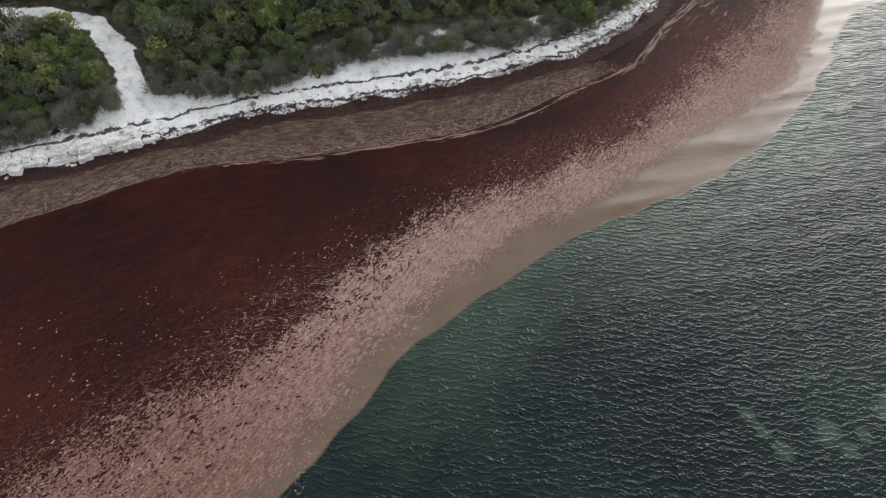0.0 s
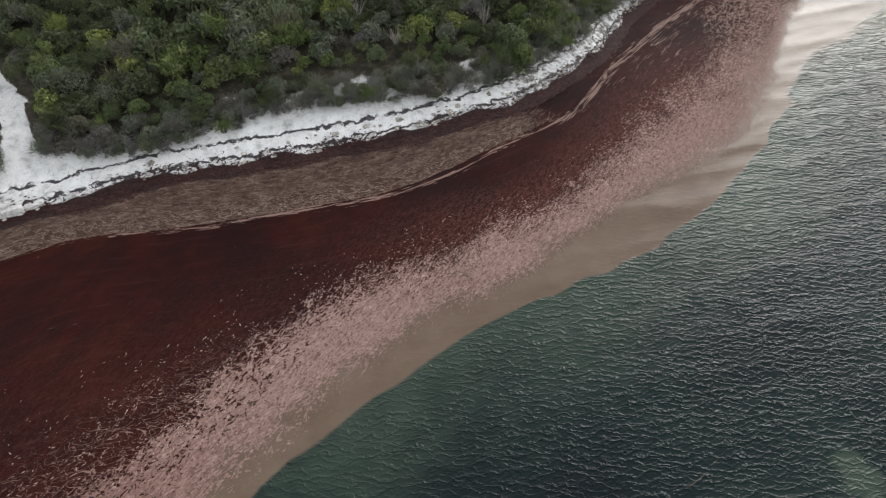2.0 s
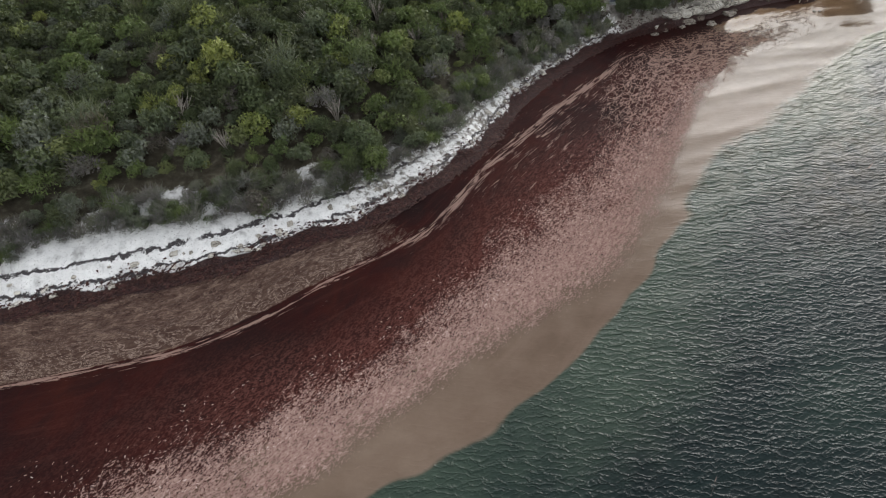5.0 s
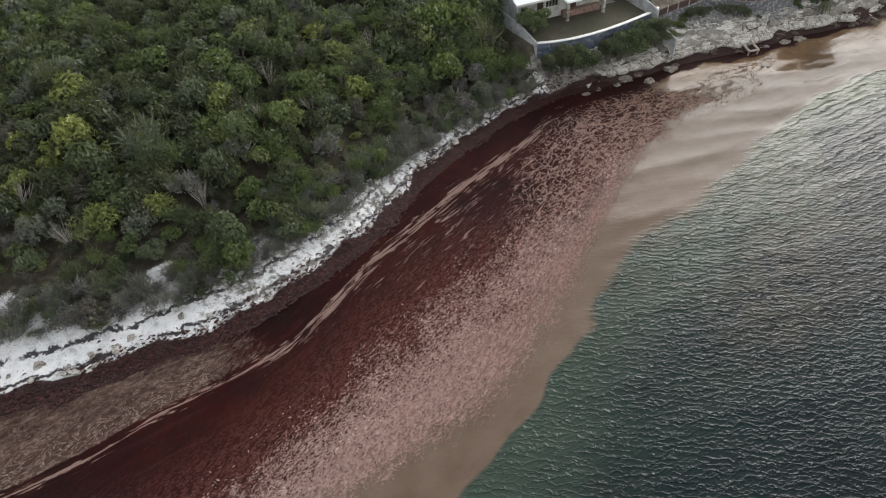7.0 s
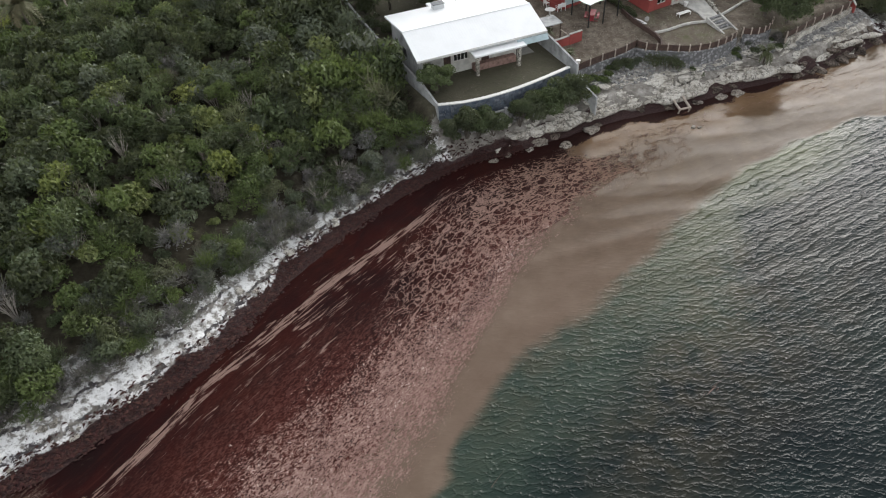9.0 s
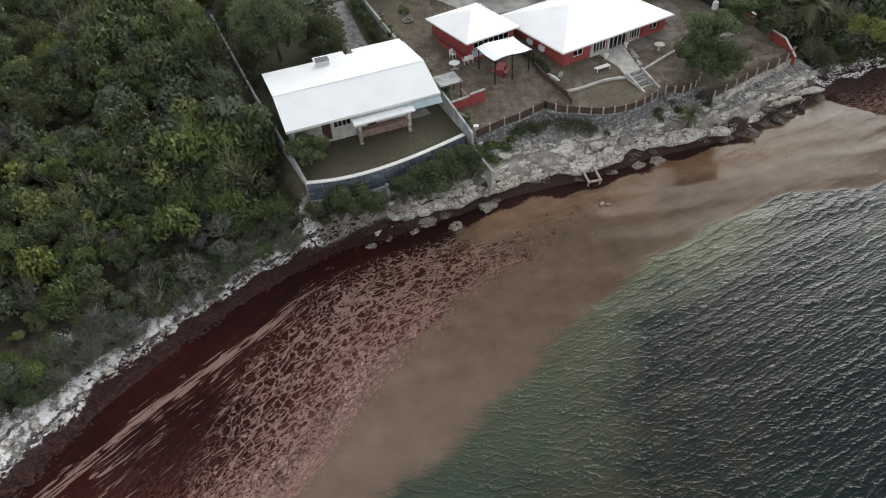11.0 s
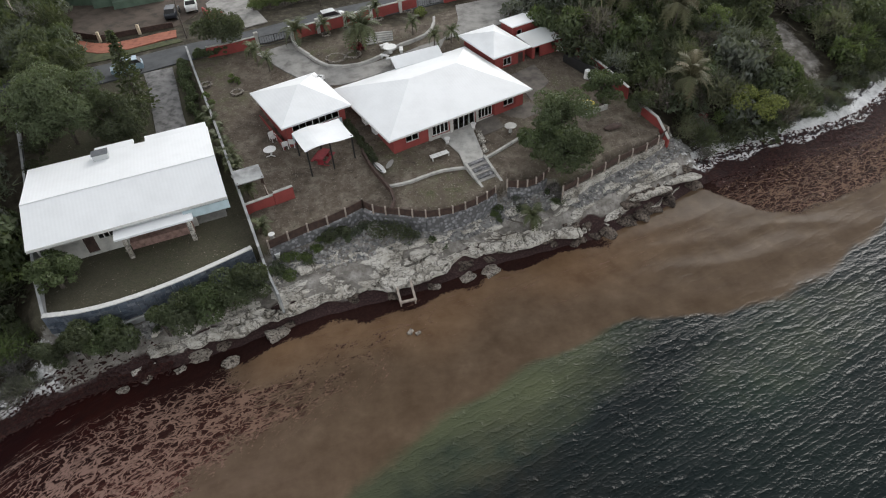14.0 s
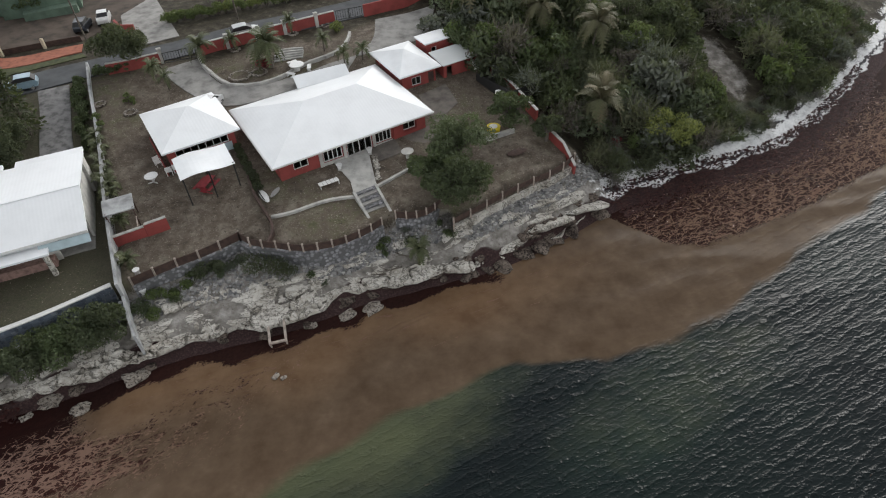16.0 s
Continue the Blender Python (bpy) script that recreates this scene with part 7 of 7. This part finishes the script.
def stone_ring(x, y, r, n, label):
    """Small edging stones round a bed."""
    ob = thing("stone_ring", label, "edging", pose(x, y, gz(x, y)))
    for k in range(n):
        a = 2 * math.pi * k / n
        o = new("stone", PITTED[k % 4])
        o.parent = ob
        o.matrix_basis = pose(r * math.cos(a), r * math.sin(a), 0.06, 0, 0, math.degrees(a) + 90) @ Matrix.Diagonal((r * 3.6 / n, 0.16, 0.2, 1))


for x, y, r, n in ((56.0, 135.3, 0.55, 9), (70.2, 138.8, 1.1, 14), (72.2, 139.4, 0.8, 11), (61.6, 120.4, 0.45, 8), (59.6, 133.6, 0.6, 9), (71.9, 146.4, 0.5, 8), (68.7, 145.0, 0.5, 8), (75.1, 148.3, 0.5, 8), (78.9, 150.0, 0.5, 8)):
    stone_ring(x, y, r, n, "ring of pale edging stones round a planting")
wall_run("garden_edge", between([(67.2, 139.2), (69.5, 136.9), (72.5, 136.9), (75.2, 138.6), (77.6, 140.8), (80.0, 141.8), (81.6, 144.0), (82.0, 147.0)], 14), 0.35, 0.3, PALE_CONCRETE, "curved pale stone edging round the front garden", 0.5)
wall_run("garden_edge", between([(64.9, 143.2), (66.1, 140.6), (67.2, 139.2)], 5), 0.5, 0.25, PALE_CONCRETE, "low pale wall beside the drive", 0.5)
for k in range(5):
    q = between([(73.6, 141.6 + 0.35 * k), (75.2, 141.9 + 0.35 * k), (76.8, 142.2 + 0.3 * k)], 5)
    wall_run("garden_edge", q, 0.12 + 0.1 * k, 0.22, PALE_CONCRETE, "curved stone step in the front garden", 0.4)

deck = thing("timber_deck", "dark timber deck with low screens behind the villa", "deck", pose(96.0, 136.0, 5.9, 0, 0, -57))
for k in range(11):
    part("board", solids((0, k * 0.3, 0.2, 5.4, k * 0.3 + 0.28, 0.26)), plain("grey_deck_board", (0.16, 0.15, 0.14), 0.9, 0.2, 3) if k == 0 else bpy.data.materials["grey_deck_board"], deck)
part("screen", solids((0, -0.1, -0.4, 5.4, -0.03, 1.1)), BLACK, deck, "dark screen board")
part("screen", solids((5.42, -0.1, -0.4, 5.5, 3.3, 1.0)), BLACK, deck, "dark screen board")
part("screen", solids((-0.1, -0.1, -0.4, -0.02, 3.3, 0.9)), BLACK, deck, "dark screen board")
for x, y in ((96.0, 138.4), (97.2, 137.4), (97.8, 132.4)):
    furniture("storage_drum", "white plastic drum by the deck", x, y, 0, ("body", tube(0.4, 0.34, -0.1, 0.75, 14), WHITE), ("lid", tube(0.36, 0.1, 0.754, 0.9, 14), WHITE), group="drums by the deck", dz=0.2)
wall_run("garden_edge", [(95.6, 125.6), (97.0, 126.2), (98.6, 126.9)], 0.5, 0.25, PALE_CONCRETE, "short pale wall in the side yard", 0.5)
boat = furniture("upturned_dinghy", "small brown upturned dinghy in the side yard", 98.4, 123.8, 20, ("hull", hull(2.0, 0.5, 0.18), DARKWOOD), dz=-0.02)

# timber frame left in the shallows
crib = thing("timber_crib", "bleached rectangular timber frame on the waterline", "crib", pose(76.6, 107.2, 0.72, 12, 0, 10))
part("beam", solids((-0.72, -1.05, 0, -0.54, 1.05, 0.2)), POSTWOOD, crib)
part("beam", solids((0.54, -1.05, 0, 0.72, 1.05, 0.2)), POSTWOOD, crib)
part("beam", solids((-0.54, -1.03, 0.01, 0.54, -0.85, 0.19)), POSTWOOD, crib)
part("beam", solids((-0.54, 0.85, 0.01, 0.54, 1.03, 0.19)), POSTWOOD, crib)
for a in (-0.68, 0.56):
    part("leg", solids((a, -1.0, -0.9, a + 0.12, -0.88, 0)), POSTWOOD, crib)

# fallen dead branches on the ledge
for x, y, yaw, L in ((86.8, 112.4, 200, 2.2), (87.6, 113.2, 160, 1.8), (85.6, 112.0, 190, 1.5), (78.0, 109.6, 60, 1.6), (124.6, 143.5, 120, 4.0), (126.2, 142.0, 100, 3.2), (122.8, 146.0, 60, 3.0)):
    L2 = L * 0.6
    ob = new("dead_branch", stem_mesh("limb", [(0, 0, 0, 0.08, L * 0.5, 0.15, 0.25, 0.06), (L * 0.5, 0.15, 0.25, 0.06, L, -0.2, 0.2, 0.02), (L * 0.4, 0.1, 0.2, 0.04, L2, 0.7, 0.45, 0.015), (L * 0.6, 0.1, 0.25, 0.04, L * 0.85, -0.7, 0.4, 0.015)], BARK))
    ob.matrix_world = pose(x, y, gz(x, y) + 0.3, 0, 0, yaw)
    tagged(ob, "bare dead branch lying on the rocks", "branch", "dead branches")


# ---- vehicles ----
def car(x, y, yaw, col, name, label, L=3.55, W=1.56, H=1.42, hatch=True):
    paint, t, p = material(name, 0.3, 0.2)
    wire(t, ramp(t, noisy(t, coords(t), 2.0, 4), (0.3, tuple(v * 0.8 for v in col)), (0.7, col)), p.inputs["Base Color"])
    p.inputs["Coat Weight"].default_value = 0.5
    ob = thing("car", label, "car", pose(x, y, gz(x, y) + 0.14, 0, 0, yaw))

    def loft(rows):
        v, f = [], []
        for px, pz0, pz1, hw in rows:
            v += [(px, -hw, pz0), (px, -hw * 0.97, pz1), (px, hw * 0.97, pz1), (px, hw, pz0)]
        for i in range(len(rows) - 1):
            o = 4 * i
            f += [(o, o + 1, o + 5, o + 4), (o + 1, o + 2, o + 6, o + 5), (o + 2, o + 3, o + 7, o + 6), (o + 3, o, o + 4, o + 7)]
        return v, f + [(3, 2, 1, 0), tuple(len(v) - 4 + i for i in range(4))]
    h, w = H, W / 2
    part("body", loft([(-L / 2, 0.4, 0.72, w * 0.86), (-L / 2 + 0.12, 0.28, 0.92, w * 0.96), (-L * 0.25, 0.25, 0.95, w), (L * 0.12, 0.25, 0.93, w), (L * 0.36, 0.28, 0.84, w * 0.97), (L / 2 - 0.06, 0.32, 0.7, w * 0.86), (L / 2, 0.38, 0.58, w * 0.8)]), paint, ob)
    rear = -L * 0.46 if hatch else -L * 0.3
    part("cabin", loft([(rear, 0.88, 0.96, w * 0.9), (rear + 0.35, 0.9, h - 0.1, w * 0.76), (-0.1, 0.9, h, w * 0.76), (L * 0.08, 0.9, h - 0.04, w * 0.75), (L * 0.27, 0.86, 0.92, w * 0.88)]), BLACK, ob, "dark glazed cabin")
    part("roof_panel", loft([(rear + 0.33, h - 0.09, h - 0.03, w * 0.77), (-0.1, h, h + 0.03, w * 0.77), (L * 0.09, h - 0.05, h, w * 0.76)]), paint, ob)
    for a in (-L * 0.31, L * 0.31):
        for s in (-1, 1):
            vv, ff = tube(0.31, 0.31, 0, 0.2, 16)
            wheel = part("wheel", ([(a + px, s * (w - 0.02) - (0.2 if s > 0 else 0) + pz, 0.17 + py) for px, py, pz in vv], ff), BLACK, ob)
            vv, ff = tube(0.18, 0.18, 0, 0.03, 12)
            part("rim", ([(a + px, s * (w - 0.018) - (0.03 if s < 0 else 0) + (0.012 if s > 0 else -0.0) + pz, 0.17 + py) for px, py, pz in vv], ff), CONCRETE, wheel)
    for s in (-0.62, 0.42):
        part("headlight", solids((L / 2 - 0.12, s * w / 0.84 * 0.9, 0.58, L / 2 - 0.02, s * w / 0.84 * 0.9 + 0.2, 0.7)), WHITE, ob)
    return ob


car(46.6, 139.2, 201, (0.30, 0.42, 0.50), "pale_blue_car_paint", "pale blue hatchback driving on the road")
car(68.1, 133.0, 75, (0.75, 0.75, 0.75), "white_car_paint", "white car parked beside the annex", hatch=False)
car(69.4, 148.6, 20, (0.4, 0.42, 0.42), "silver_car_paint", "silver car parked behind the roadside wall")
car(50.0, 156.6, 105, (0.75, 0.75, 0.73), "white_saloon_paint", "white saloon parked in the far yard", hatch=False)
car(48.0, 154.6, 95, (0.03, 0.035, 0.045), "dark_car_paint", "dark blue car parked in the far yard")


# ---- poles and the far house ----
def pole(x, y, h, lean_deg=0):
    ob = new("utility_pole", stem_mesh("pole", [(0, 0, -0.5, 0.13, 0, 0, h, 0.09)], POSTWOOD if h < 7 else BARK))
    ob.matrix_world = pose(x, y, gz(x, y), lean_deg)
    tagged(ob, "slim wooden utility pole beside the road", "pole", "utility poles")


for x, y, h in ((67.5, 154.0, 7.5), (51.3, 147.4, 8), (31.5, 149.0, 6), (5.8, 124.6, 6)):
    pole(x, y, h)
far_house = thing("far_house", "pale green house beyond the road", "house", pose(36.5, 158.5, 8.2, 0, 0, 20))
part("wall", solids((0, 0, -0.5, 9.5, 7, 3.0)), GREENWALL, far_house)
part("roof", hip(10.5, 8, 3.3, 4.6, 3.5, 7, 4), GREENWALL, far_house)
part("balcony", solids((2.5, -1.6, -0.5, 9.0, -0.01, 1.0)), GREENWALL, far_house, "pale green parapet")
low_wall = wall_run("far_wall", [(14, 161), (24, 160.5), (36, 160)], 1.4, 0.25, GREENWALL, "pale green yard wall beyond the road", 0.5)
